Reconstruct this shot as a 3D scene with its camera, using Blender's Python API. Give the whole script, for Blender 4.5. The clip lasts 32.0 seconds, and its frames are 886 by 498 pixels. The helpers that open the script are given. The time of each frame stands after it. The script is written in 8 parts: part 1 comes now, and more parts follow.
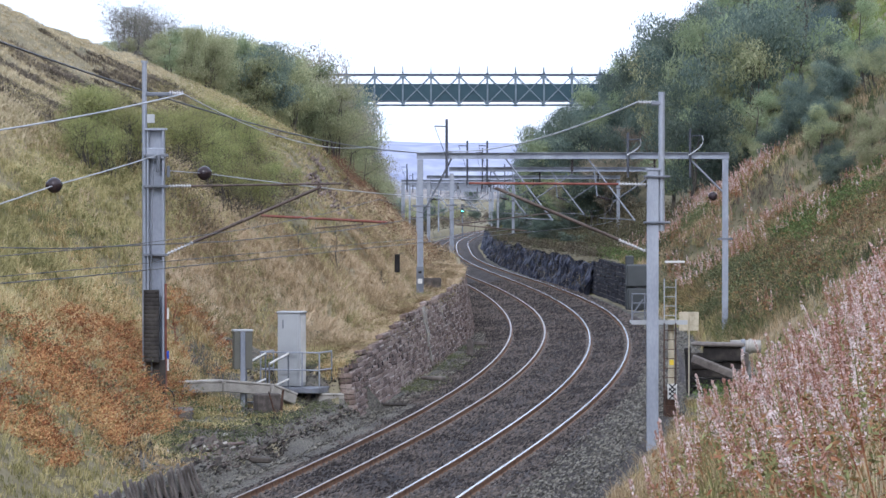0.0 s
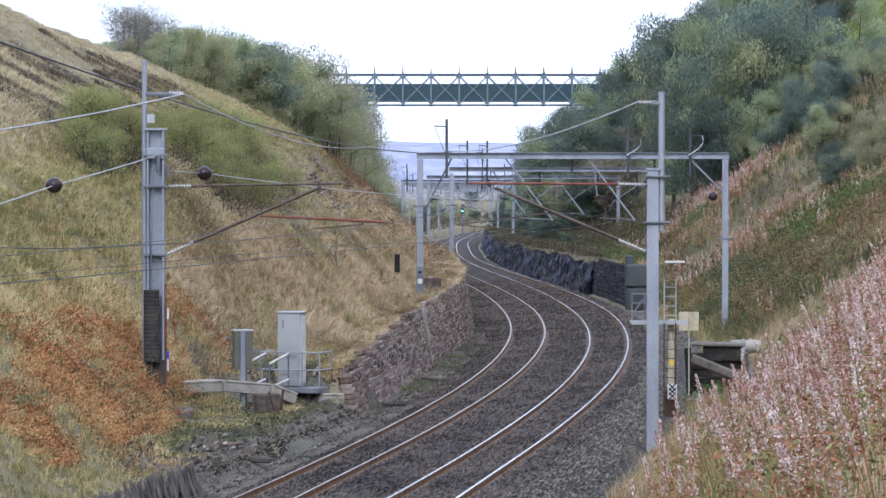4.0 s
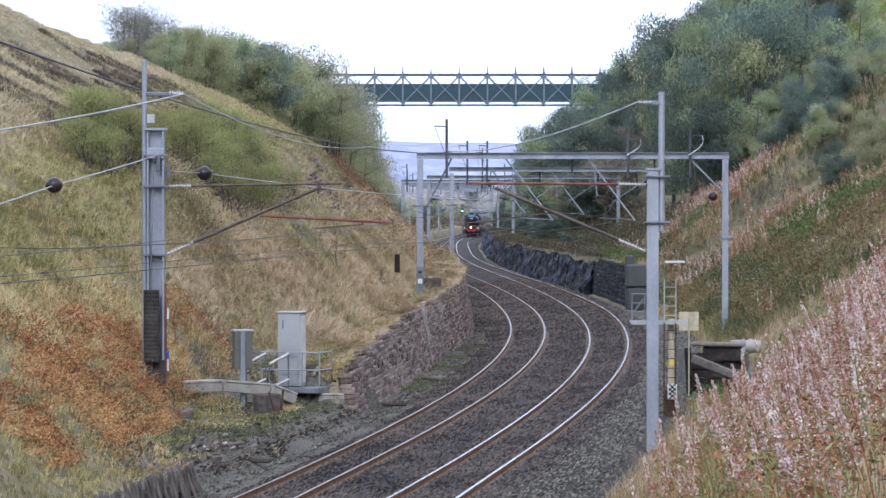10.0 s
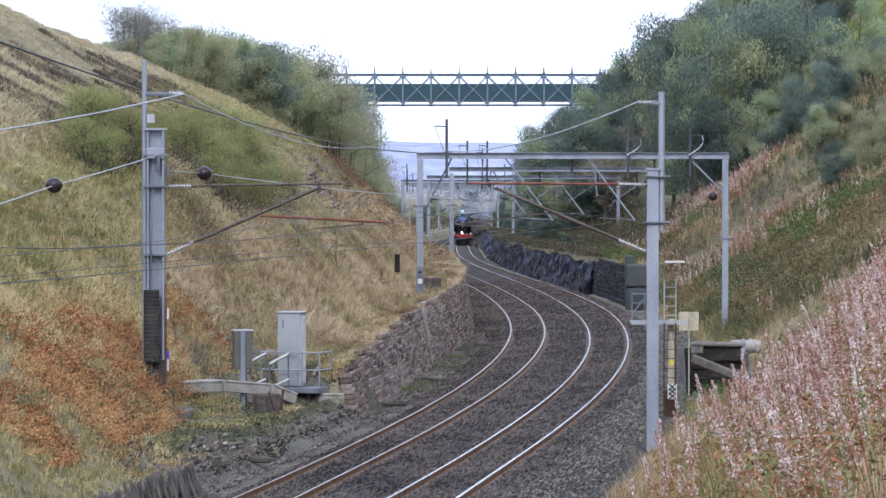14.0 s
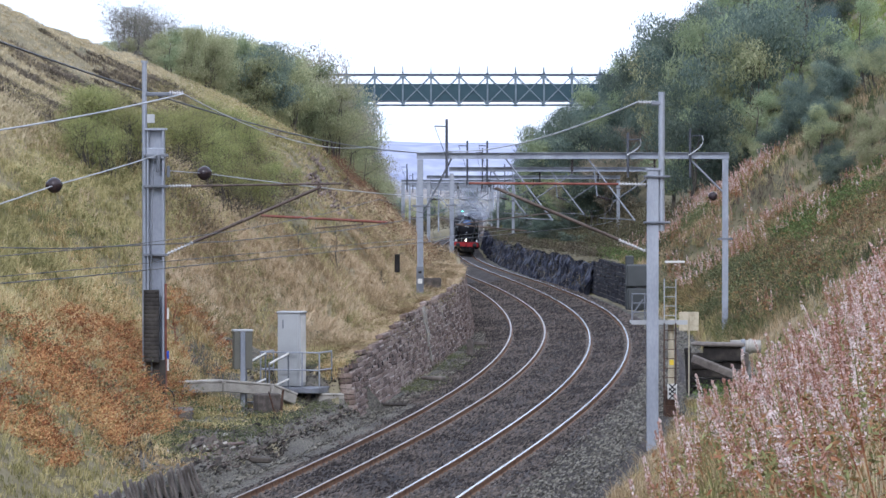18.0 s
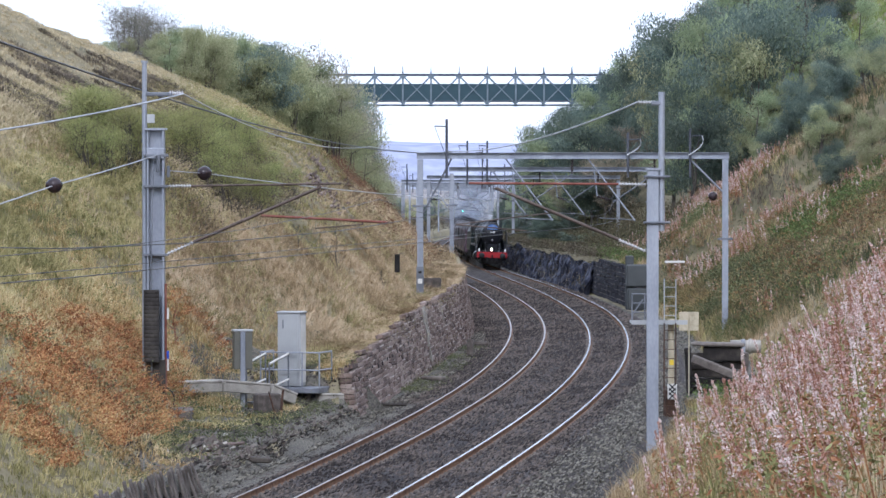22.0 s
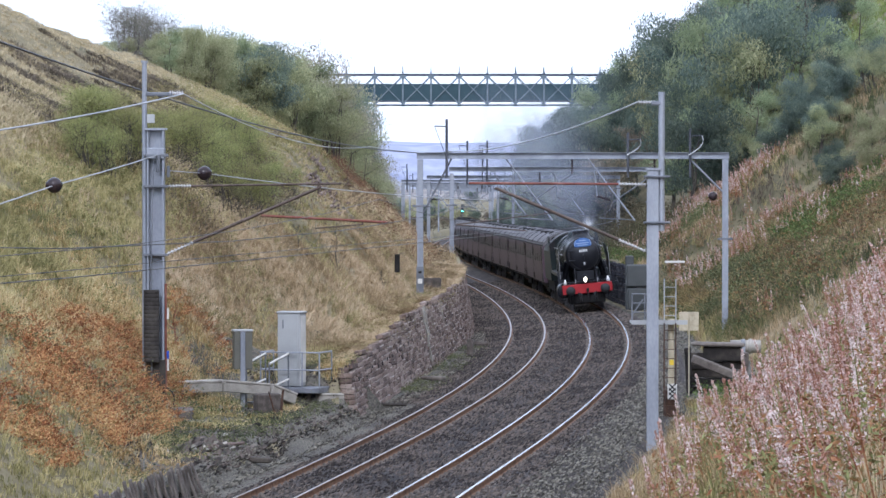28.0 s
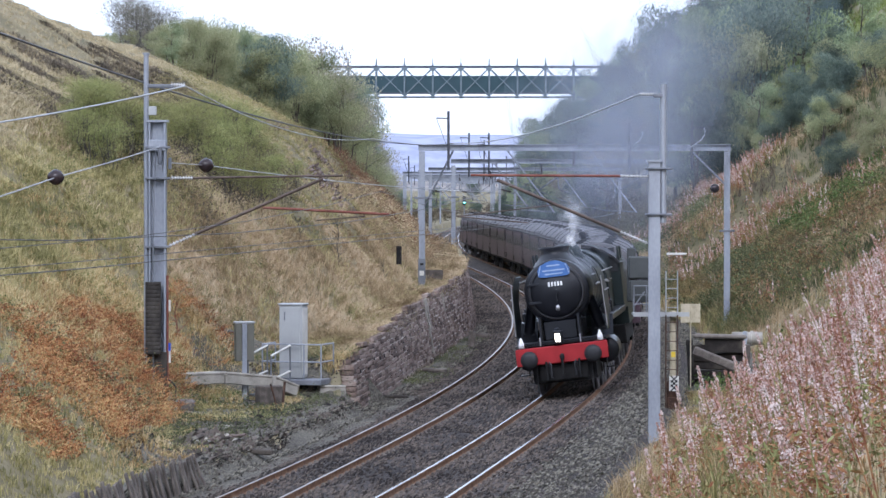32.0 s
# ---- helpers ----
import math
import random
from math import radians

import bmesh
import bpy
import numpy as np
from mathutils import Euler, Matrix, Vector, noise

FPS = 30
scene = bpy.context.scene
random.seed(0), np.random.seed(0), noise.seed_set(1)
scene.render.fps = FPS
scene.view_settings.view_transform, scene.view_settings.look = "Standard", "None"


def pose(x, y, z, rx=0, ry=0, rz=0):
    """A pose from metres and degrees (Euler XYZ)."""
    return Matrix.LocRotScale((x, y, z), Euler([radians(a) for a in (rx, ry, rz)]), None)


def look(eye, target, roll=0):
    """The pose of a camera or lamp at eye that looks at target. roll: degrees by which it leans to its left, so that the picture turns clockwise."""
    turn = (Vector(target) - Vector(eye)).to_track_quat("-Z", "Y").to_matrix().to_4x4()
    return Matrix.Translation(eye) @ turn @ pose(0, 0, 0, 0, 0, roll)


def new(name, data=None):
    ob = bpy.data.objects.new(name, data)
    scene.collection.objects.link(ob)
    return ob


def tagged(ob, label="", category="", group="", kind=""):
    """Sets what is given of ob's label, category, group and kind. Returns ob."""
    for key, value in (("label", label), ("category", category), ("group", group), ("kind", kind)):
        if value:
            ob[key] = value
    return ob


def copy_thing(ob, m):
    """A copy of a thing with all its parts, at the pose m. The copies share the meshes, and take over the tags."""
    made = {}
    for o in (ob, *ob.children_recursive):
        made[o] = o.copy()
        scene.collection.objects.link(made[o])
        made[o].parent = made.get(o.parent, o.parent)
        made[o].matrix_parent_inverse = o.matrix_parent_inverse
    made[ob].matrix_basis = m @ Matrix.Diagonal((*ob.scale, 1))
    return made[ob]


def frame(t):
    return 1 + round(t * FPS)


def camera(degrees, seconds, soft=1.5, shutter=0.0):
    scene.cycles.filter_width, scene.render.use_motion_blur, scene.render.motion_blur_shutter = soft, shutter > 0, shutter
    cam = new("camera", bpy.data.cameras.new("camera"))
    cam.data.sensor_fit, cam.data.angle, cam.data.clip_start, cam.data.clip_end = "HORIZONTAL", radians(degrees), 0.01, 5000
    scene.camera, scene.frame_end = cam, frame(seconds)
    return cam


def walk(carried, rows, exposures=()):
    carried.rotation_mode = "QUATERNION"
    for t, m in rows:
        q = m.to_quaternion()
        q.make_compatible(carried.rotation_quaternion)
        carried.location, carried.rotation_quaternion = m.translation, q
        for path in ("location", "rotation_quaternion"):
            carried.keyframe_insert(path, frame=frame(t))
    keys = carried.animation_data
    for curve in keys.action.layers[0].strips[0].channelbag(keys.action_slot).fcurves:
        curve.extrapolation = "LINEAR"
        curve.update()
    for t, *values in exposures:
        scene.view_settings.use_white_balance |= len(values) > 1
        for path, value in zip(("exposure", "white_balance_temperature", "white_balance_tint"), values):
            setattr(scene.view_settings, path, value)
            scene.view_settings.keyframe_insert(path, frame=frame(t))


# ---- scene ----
# The camera stands on the bank to the right of the line and turns only a little near the end.
EYE = (0.0, 0.0, 5.58)
FOCAL = 5800 / 1568
cam = camera(2 * math.degrees(math.atan(0.5 / FOCAL)), 32.0, soft=1.53)


def aim(yaw, pitch):
    return pose(*EYE, 90 + pitch, 0, yaw)


# seconds, turn to the left, tilt
AIMS = ((0, 0, -0.850), (28.5, 0, -0.850), (29.0, -0.020, -0.850), (29.5, -0.049, -0.868), (30.0, -0.049, -0.870),
        (30.5, -0.031, -0.882), (31.0, -0.018, -0.900), (31.5, 0.0, -0.930), (32.0, 0.030, -0.990))
walk(cam, [(t, aim(yaw, pitch)) for t, yaw, pitch in AIMS], ((0, 0.4, 5650, 14), (18, 0.41, 5650, 14), (26, 0.43, 5650, 14), (32, 0.43, 5650, 14)))

# ---------------------------------------------------------------- light
world = bpy.data.worlds.new("overcast")
scene.world = world
world.use_nodes = True
wn, wl = world.node_tree.nodes, world.node_tree.links
wn.clear()
sky = wn.new("ShaderNodeTexSky")
sky.sky_type, sky.sun_disc, sky.sun_elevation, sky.sun_rotation = "NISHITA", False, radians(48), radians(150)
sky.air_density, sky.dust_density = 1.0, 4.0
w_sky, w_cloud, w_add, w_out = (wn.new(n) for n in ("ShaderNodeBackground", "ShaderNodeBackground", "ShaderNodeAddShader", "ShaderNodeOutputWorld"))
w_sky.inputs[1].default_value = 0.05
w_cloud.inputs[0].default_value = (0.9, 0.96, 1.06, 1)
w_cloud.inputs[1].default_value = 1.0
wl.new(sky.outputs[0], w_sky.inputs[0])
wl.new(w_sky.outputs[0], w_add.inputs[0])
wl.new(w_cloud.outputs[0], w_add.inputs[1])
wl.new(w_add.outputs[0], w_out.inputs[0])

sun = new("sun", bpy.data.lights.new("sun", "SUN"))
sun.data.energy, sun.data.angle, sun.data.color = 1.1, radians(18), (1.0, 0.96, 0.9)
sun.matrix_world = look((-30, -60, 90), (0, 60, 0))
# ---------------------------------------------------------------- materials
def mat(name, cols, scale=4.0, rough=0.8, metal=0.0, bump=0.3, fine=40.0, island=0.0, rand=0.0, spec=0.3, stretch=(1, 1, 1), coat=0.0, grain=0.45, broad=1.1):
    """Noise-mixed paint: cols from dark to light, a coarse and a fine noise, shifts by island or by object."""
    m = bpy.data.materials.new(name)
    m.use_nodes = True
    nt = m.node_tree
    n, l = nt.nodes, nt.links
    b = n["Principled BSDF"]
    tc = n.new("ShaderNodeTexCoord")
    mp = n.new("ShaderNodeMapping")
    mp.inputs["Scale"].default_value = stretch
    l.new(tc.outputs["Object"], mp.inputs[0])
    a, f = n.new("ShaderNodeTexNoise"), n.new("ShaderNodeTexNoise")
    a.inputs["Scale"].default_value, a.inputs["Detail"].default_value = scale, 6
    f.inputs["Scale"].default_value, f.inputs["Detail"].default_value = fine, 4
    l.new(mp.outputs[0], a.inputs[0])
    l.new(mp.outputs[0], f.inputs[0])
    mix = n.new("ShaderNodeMath")
    mix.operation = "MULTIPLY_ADD"
    l.new(f.outputs[0], mix.inputs[0])
    mix.inputs[1].default_value = grain
    add = n.new("ShaderNodeMath")
    add.operation = "MULTIPLY_ADD"
    l.new(a.outputs[0], add.inputs[0])
    add.inputs[1].default_value, add.inputs[2].default_value = broad, 0.5 - (grain + broad) / 2
    l.new(add.outputs[0], mix.inputs[2])
    fac = mix.outputs[0]
    if island or rand:
        src = n.new("ShaderNodeNewGeometry").outputs["Random Per Island"] if island else n.new("ShaderNodeObjectInfo").outputs["Random"]
        k = n.new("ShaderNodeMath")
        k.operation = "MULTIPLY_ADD"
        l.new(src, k.inputs[0])
        k.inputs[1].default_value = island or rand
        k2 = n.new("ShaderNodeMath")
        k2.operation = "SUBTRACT"
        l.new(fac, k2.inputs[0])
        k2.inputs[1].default_value = (island or rand) / 2
        l.new(k2.outputs[0], k.inputs[2])
        fac = k.outputs[0]
    r = n.new("ShaderNodeValToRGB")
    l.new(fac, r.inputs[0])
    e = r.color_ramp.elements
    lo, hi = 0.22, 0.78
    while len(e) < len(cols):
        e.new(0.5)
    for i, c in enumerate(cols):
        e[i].position = lo + (hi - lo) * i / max(1, len(cols) - 1)
        e[i].color = (*c, 1)
    l.new(r.outputs[0], b.inputs["Base Color"])
    b.inputs["Roughness"].default_value, b.inputs["Metallic"].default_value = rough, metal
    b.inputs["Specular IOR Level"].default_value = spec
    b.inputs["Coat Weight"].default_value = coat
    if bump:
        bp = n.new("ShaderNodeBump")
        bp.inputs["Strength"].default_value, bp.inputs["Distance"].default_value = bump, 0.03
        l.new(fac, bp.inputs["Height"])
        l.new(bp.outputs[0], b.inputs["Normal"])
    return m


def glow(name, col, power):
    m = bpy.data.materials.new(name)
    m.use_nodes = True
    b = m.node_tree.nodes["Principled BSDF"]
    b.inputs["Base Color"].default_value = (*col, 1)
    b.inputs["Emission Color"].default_value = (*col, 1)
    b.inputs["Emission Strength"].default_value = power
    return m


M = dict(
    ballast=mat("ballast", [(0.018, 0.016, 0.017), (0.048, 0.041, 0.038), (0.105, 0.086, 0.073)], 0.35, 0.9, bump=1.0, fine=26, grain=1.7, broad=0.8),
    cess=mat("cess", [(0.045, 0.041, 0.034), (0.105, 0.096, 0.078), (0.19, 0.175, 0.14)], 0.5, 0.95, bump=0.9, fine=22, grain=1.6, broad=0.9),
    stone=mat("ballast_stone", [(0.018, 0.015, 0.014), (0.055, 0.045, 0.039), (0.14, 0.115, 0.096)], 0.25, 0.9, bump=0.2, fine=2.5, island=0.7),
    pale_stone=mat("pale_gravel_stone", [(0.05, 0.047, 0.039), (0.115, 0.106, 0.087), (0.22, 0.205, 0.168)], 2, 0.9, bump=0.2, island=0.7),
    rail_side=mat("rusty_rail_side", [(0.08, 0.045, 0.028), (0.18, 0.1, 0.058), (0.26, 0.16, 0.095)], 6, 0.85, bump=0.2),
    rail_top=mat("polished_rail_head", [(0.52, 0.52, 0.53), (0.66, 0.66, 0.67)], 3, 0.2, 1.0, bump=0.0),
    rail_dull=mat("dull_rail_head", [(0.2, 0.16, 0.135), (0.4, 0.36, 0.33)], 1.5, 0.36, 0.9, bump=0.0),
    sleeper=mat("sleeper", [(0.07, 0.06, 0.052), (0.14, 0.12, 0.105), (0.2, 0.175, 0.15)], 5, 0.9, rand=0.4),
    galv=mat("galvanised_steel", [(0.21, 0.225, 0.26), (0.3, 0.32, 0.36), (0.39, 0.41, 0.45)], 1.6, 0.5, 0.35, bump=0.08, fine=25, stretch=(1, 1, 0.35)),
    galv_dark=mat("weathered_steel", [(0.1, 0.11, 0.13), (0.17, 0.18, 0.2), (0.25, 0.26, 0.29)], 2, 0.55, 0.3, bump=0.1),
    pole_dark=mat("dark_steel_pole", [(0.04, 0.044, 0.055), (0.075, 0.08, 0.095), (0.12, 0.125, 0.14)], 2, 0.55, 0.3, bump=0.1),
    rust_tube=mat("rusty_tube", [(0.1, 0.035, 0.025), (0.2, 0.07, 0.05), (0.26, 0.13, 0.1)], 3, 0.7, 0.2, bump=0.1),
    outcrop=mat("pink_outcrop", [(0.07, 0.05, 0.044), (0.15, 0.112, 0.1), (0.26, 0.21, 0.19)], 2, 0.9, bump=0.2, island=0.6),
    rust_dark=mat("dark_rust", [(0.03, 0.018, 0.014), (0.07, 0.04, 0.028), (0.13, 0.07, 0.045)], 6, 0.85, 0.1, bump=0.3),
    brown_tube=mat("brown_tube", [(0.05, 0.04, 0.035), (0.1, 0.075, 0.06), (0.16, 0.12, 0.1)], 3, 0.6, 0.3, bump=0.1),
    wire=mat("wire", [(0.055, 0.055, 0.06), (0.1, 0.1, 0.105)], 4, 0.5, 0.5, bump=0),
    wire_light=mat("aluminium_wire", [(0.4, 0.41, 0.43), (0.55, 0.56, 0.58)], 4, 0.4, 0.6, bump=0),
    insul=mat("insulator", [(0.35, 0.34, 0.34), (0.6, 0.59, 0.58)], 8, 0.25, bump=0),
    ball=mat("dark_insulator", [(0.02, 0.014, 0.016), (0.05, 0.035, 0.035)], 8, 0.2, bump=0),
    weight=mat("iron_weights", [(0.02, 0.017, 0.015), (0.042, 0.037, 0.032), (0.075, 0.066, 0.055)], 3, 0.8, bump=0.3),
    conc=mat("concrete", [(0.2, 0.19, 0.165), (0.33, 0.31, 0.27), (0.45, 0.42, 0.37)], 2.5, 0.9, bump=0.3),
    case=mat("grey_case_paint", [(0.29, 0.3, 0.3), (0.36, 0.37, 0.37), (0.42, 0.43, 0.43)], 1.2, 0.55, bump=0.05),
    case_dark=mat("dark_case_paint", [(0.045, 0.05, 0.05), (0.075, 0.08, 0.08)], 2, 0.6, bump=0.05),
    olive=mat("olive_case_paint", [(0.1, 0.1, 0.083), (0.155, 0.15, 0.125)], 2, 0.6, bump=0.05),
    white=mat("white_paint", [(0.5, 0.49, 0.45), (0.72, 0.71, 0.67)], 3, 0.6, bump=0.1),
    cream=mat("weathered_board", [(0.3, 0.26, 0.18), (0.48, 0.42, 0.3), (0.56, 0.5, 0.38)], 4, 0.8, bump=0.1),
    black=mat("black_paint", [(0.010, 0.011, 0.012), (0.022, 0.023, 0.026)], 3, 0.42, bump=0.05),
    yellow=mat("yellow_plate", [(0.6, 0.42, 0.03), (0.75, 0.55, 0.06)], 3, 0.5, bump=0),
    wood=mat("old_timber", [(0.012, 0.011, 0.011), (0.034, 0.029, 0.026), (0.085, 0.073, 0.06)], 3, 0.9, bump=0.5, stretch=(1, 1, 1), rand=0.4),
    wallstone=mat("red_sandstone", [(0.08, 0.06, 0.053), (0.155, 0.112, 0.094), (0.22, 0.163, 0.136), (0.33, 0.27, 0.235)], 3.5, 0.9, bump=0.5, rand=0.55, fine=22, grain=0.7),
    wallstone_far=mat("red_sandstone_courses", [(0.08, 0.06, 0.053), (0.155, 0.112, 0.094), (0.22, 0.163, 0.136), (0.33, 0.27, 0.235)], 3.5, 0.9, bump=0.5, island=0.55, fine=22, grain=0.7),
    mortar=mat("mortar", [(0.22, 0.18, 0.16), (0.46, 0.41, 0.37), (0.68, 0.63, 0.59)], 0.7, 0.95, bump=0.4, fine=4, grain=1.3, broad=1.3),
    darkstone=mat("dark_wall_stone", [(0.013, 0.015, 0.023), (0.03, 0.031, 0.041), (0.058, 0.058, 0.068)], 2, 0.85, bump=0.5, rand=0.5),
    rock=mat("blue_rock", [(0.006, 0.008, 0.017), (0.02, 0.024, 0.042), (0.12, 0.13, 0.18)], 0.9, 0.55, bump=1.0, fine=5, stretch=(1, 1, 0.5), grain=1.4),
    soil=mat("bank_soil", [(0.085, 0.08, 0.045), (0.18, 0.155, 0.09), (0.28, 0.24, 0.15)], 0.35, 0.95, bump=0.6, fine=5),
    far_field=mat("far_field", [(0.11, 0.115, 0.07), (0.2, 0.19, 0.11), (0.28, 0.25, 0.16)], 0.02, 0.95, bump=0),
    scarp=mat("dark_scarp", [(0.035, 0.032, 0.034), (0.075, 0.068, 0.062), (0.14, 0.12, 0.09)], 0.8, 0.95, bump=0.8, fine=6),
    bridge=mat("bridge_green", [(0.09, 0.125, 0.15), (0.15, 0.19, 0.22), (0.23, 0.27, 0.3)], 0.8, 0.6, bump=0.1, fine=9),
    bridge_dark=mat("bridge_chord_dark", [(0.05, 0.06, 0.085), (0.09, 0.1, 0.13)], 0.8, 0.6, bump=0.1, fine=9),
    bridge_deck=mat("bridge_parapet_green", [(0.028, 0.06, 0.074), (0.042, 0.08, 0.096)], 0.6, 0.6, bump=0.05, fine=9),
    bark=mat("bark", [(0.05, 0.045, 0.038), (0.12, 0.105, 0.09)], 3, 0.9, bump=0.5, stretch=(1, 1, 0.3)),
)


# distance haze is painted into the hills' colour and a faint glow
def hazed_hill_mat(name, lo, hi, power, scale=0.004):
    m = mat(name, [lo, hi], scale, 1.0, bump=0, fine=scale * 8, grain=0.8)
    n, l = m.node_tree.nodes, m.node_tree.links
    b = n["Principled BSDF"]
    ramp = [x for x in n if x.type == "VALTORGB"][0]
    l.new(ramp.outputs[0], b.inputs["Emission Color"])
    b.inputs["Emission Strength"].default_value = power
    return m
# ---------------------------------------------------------------- mesh tools
class Mesh:
    """Collects boxes, tubes and sheets into one mesh."""

    def __init__(self):
        self.v, self.f, self.smooth = [], [], []

    def add(self, verts, faces, m=None, smooth=False):
        o = len(self.v)
        self.v += [tuple(m @ Vector(p)) for p in verts] if m is not None else [tuple(p) for p in verts]
        self.f += [tuple(i + o for i in f) for f in faces]
        self.smooth += [smooth] * len(faces)
        return self

    def box(self, c, d, m=None, bev=0.0):
        """A box with centre c and size d; with bev its twelve edges are chamfered."""
        x, y, z = (k / 2 for k in d)
        if not bev:
            vs = [(sx * x, sy * y, sz * z) for sz in (-1, 1) for sy in (-1, 1) for sx in (-1, 1)]
            fs = [(0, 2, 3, 1), (4, 5, 7, 6), (0, 1, 5, 4), (2, 6, 7, 3), (0, 4, 6, 2), (1, 3, 7, 5)]
        else:
            b = min(bev, x * 0.9, y * 0.9, z * 0.9)
            lay = [(x - b, y - b, -z), (x, y, -z + b), (x, y, z - b), (x - b, y - b, z)]
            vs, fs = [], []
            for px, py, pz in lay:
                k = b if abs(pz) < z else 0
                vs += [(-px, -py + k, pz), (-px + k, -py, pz), (px - k, -py, pz), (px, -py + k, pz),
                       (px, py - k, pz), (px - k, py, pz), (-px + k, py, pz), (-px, py - k, pz)]
            for r in range(3):
                fs += [(r * 8 + i, r * 8 + (i + 1) % 8, r * 8 + 8 + (i + 1) % 8, r * 8 + 8 + i) for i in range(8)]
            fs += [tuple(range(7, -1, -1)), tuple(range(24, 32))]
        t = Matrix.Translation(c)
        return self.add(vs, fs, m @ t if m is not None else t)

    def tube(self, p, q, r, n=8, r2=None, caps=True):
        p, q = Vector(p), Vector(q)
        t = (q - p).to_track_quat("Z", "Y").to_matrix().to_4x4()
        d, r2 = (q - p).length, r if r2 is None else r2
        vs = [(k * math.cos(a), k * math.sin(a), z) for k, z in ((r, 0), (r2, d)) for a in (2 * math.pi * i / n for i in range(n))]
        fs = [(i, (i + 1) % n, n + (i + 1) % n, n + i) for i in range(n)]
        self.add(vs, fs, Matrix.Translation(p) @ t, n > 4)
        if caps:
            self.add(vs, [tuple(range(n - 1, -1, -1)), tuple(range(n, 2 * n))], Matrix.Translation(p) @ t)
        return self

    def line(self, pts, r, n=5):
        """One unbroken round wire through the points."""
        pts = [Vector(p) for p in pts]
        vs, fs = [], []
        for i, p in enumerate(pts):
            t = (pts[min(i + 1, len(pts) - 1)] - pts[max(i - 1, 0)]).to_track_quat("Z", "Y").to_matrix()
            vs += [p + t @ Vector((r * math.cos(2 * math.pi * k / n), r * math.sin(2 * math.pi * k / n), 0)) for k in range(n)]
        for j in range(len(pts) - 1):
            fs += [(j * n + k, j * n + (k + 1) % n, (j + 1) * n + (k + 1) % n, (j + 1) * n + k) for k in range(n)]
        return self.add(vs, fs, None, True)

    def lathe(self, prof, n=20, m=None):
        """Turns (radius, height) pairs round z."""
        vs = [(r * math.cos(2 * math.pi * i / n), r * math.sin(2 * math.pi * i / n), z) for r, z in prof for i in range(n)]
        fs = [(j * n + i, j * n + (i + 1) % n, (j + 1) * n + (i + 1) % n, (j + 1) * n + i) for j in range(len(prof) - 1) for i in range(n)]
        return self.add(vs, fs, m, True)

    def sweep(self, prof, rings, closed=True, smooth=False):
        """Runs a cross-section of (across, up) pairs along rings of matrices whose y looks ahead."""
        k = len(prof)
        vs = [m @ Vector((a, 0, u)) for m in rings for a, u in prof]
        e = k if closed else k - 1
        fs = [(j * k + i, j * k + (i + 1) % k, (j + 1) * k + (i + 1) % k, (j + 1) * k + i) for j in range(len(rings) - 1) for i in range(e)]
        self.add(vs, fs, None, smooth)
        if closed:
            o = len(self.v) - len(vs)
            self.f += [tuple(o + i for i in range(k)), tuple(o + len(vs) - 1 - i for i in range(k))]
            self.smooth += [False, False]
        return self

    def data(self, name, material):
        me = bpy.data.meshes.new(name)
        me.from_pydata(self.v, [], self.f)
        me.polygons.foreach_set("use_smooth", self.smooth)
        me.materials.append(material)
        me.update()
        return me


def thing(name, label, category, m=None, group="", kind="", base=None, material=None):
    """A top-level thing: an Empty, or a mesh where one is given."""
    ob = new(name, base.data(name, material) if base else None)
    if m is not None:
        ob.matrix_basis = m
    return tagged(ob, label, category, group, kind)


def part(name, mesh, material, parent, label="", m=None, kind=""):
    ob = new(name, mesh if isinstance(mesh, bpy.types.Mesh) else mesh.data(name, material))
    ob.parent = parent
    if m is not None:
        ob.matrix_basis = m
    return tagged(ob, label, kind=kind)


def bulk(name, verts, quads, material, smooth=False):
    """A large mesh from numpy arrays of corners and four- or three-cornered faces."""
    me = bpy.data.meshes.new(name)
    verts, quads = np.asarray(verts, np.float32), np.asarray(quads, np.int32)
    k = quads.shape[1]
    me.vertices.add(len(verts))
    me.vertices.foreach_set("co", verts.ravel())
    me.loops.add(quads.size)
    me.loops.foreach_set("vertex_index", quads.ravel())
    me.polygons.add(len(quads))
    me.polygons.foreach_set("loop_start", np.arange(0, quads.size, k, dtype=np.int32))
    me.polygons.foreach_set("use_smooth", np.full(len(quads), smooth))
    me.update(calc_edges=True)
    me.validate()
    me.materials.append(material)
    return me


# ---------------------------------------------------------------- the line of the railway
# Curvature (per kilometre, right positive) at distances along the line, from a point 25 m ahead of the eye.
BENDS = ((-200, 0.1), (0, 0.37), (40, -1.106), (80, -1.598), (120, -1.483), (160, -0.706), (200, -0.352), (250, 0.321),
         (300, 0.632), (360, -0.061), (430, 0.356), (520, 0.02), (650, 0.68), (1000, 0.7), (1200, 0.0), (5200, 0.0))
STEP = 1.0
SS = np.arange(-200.0, 5200.0, STEP)
KK = np.interp(SS, *zip(*BENDS)) / 1000
AA = np.concatenate([[0], np.cumsum((KK[1:] + KK[:-1]) / 2 * STEP)])
XX = np.concatenate([[0], np.cumsum(np.sin((AA[1:] + AA[:-1]) / 2) * STEP)])
YY = np.concatenate([[0], np.cumsum(np.cos((AA[1:] + AA[:-1]) / 2) * STEP)])
I0 = int(200 / STEP)
AA = AA - AA[I0] + 0.15725
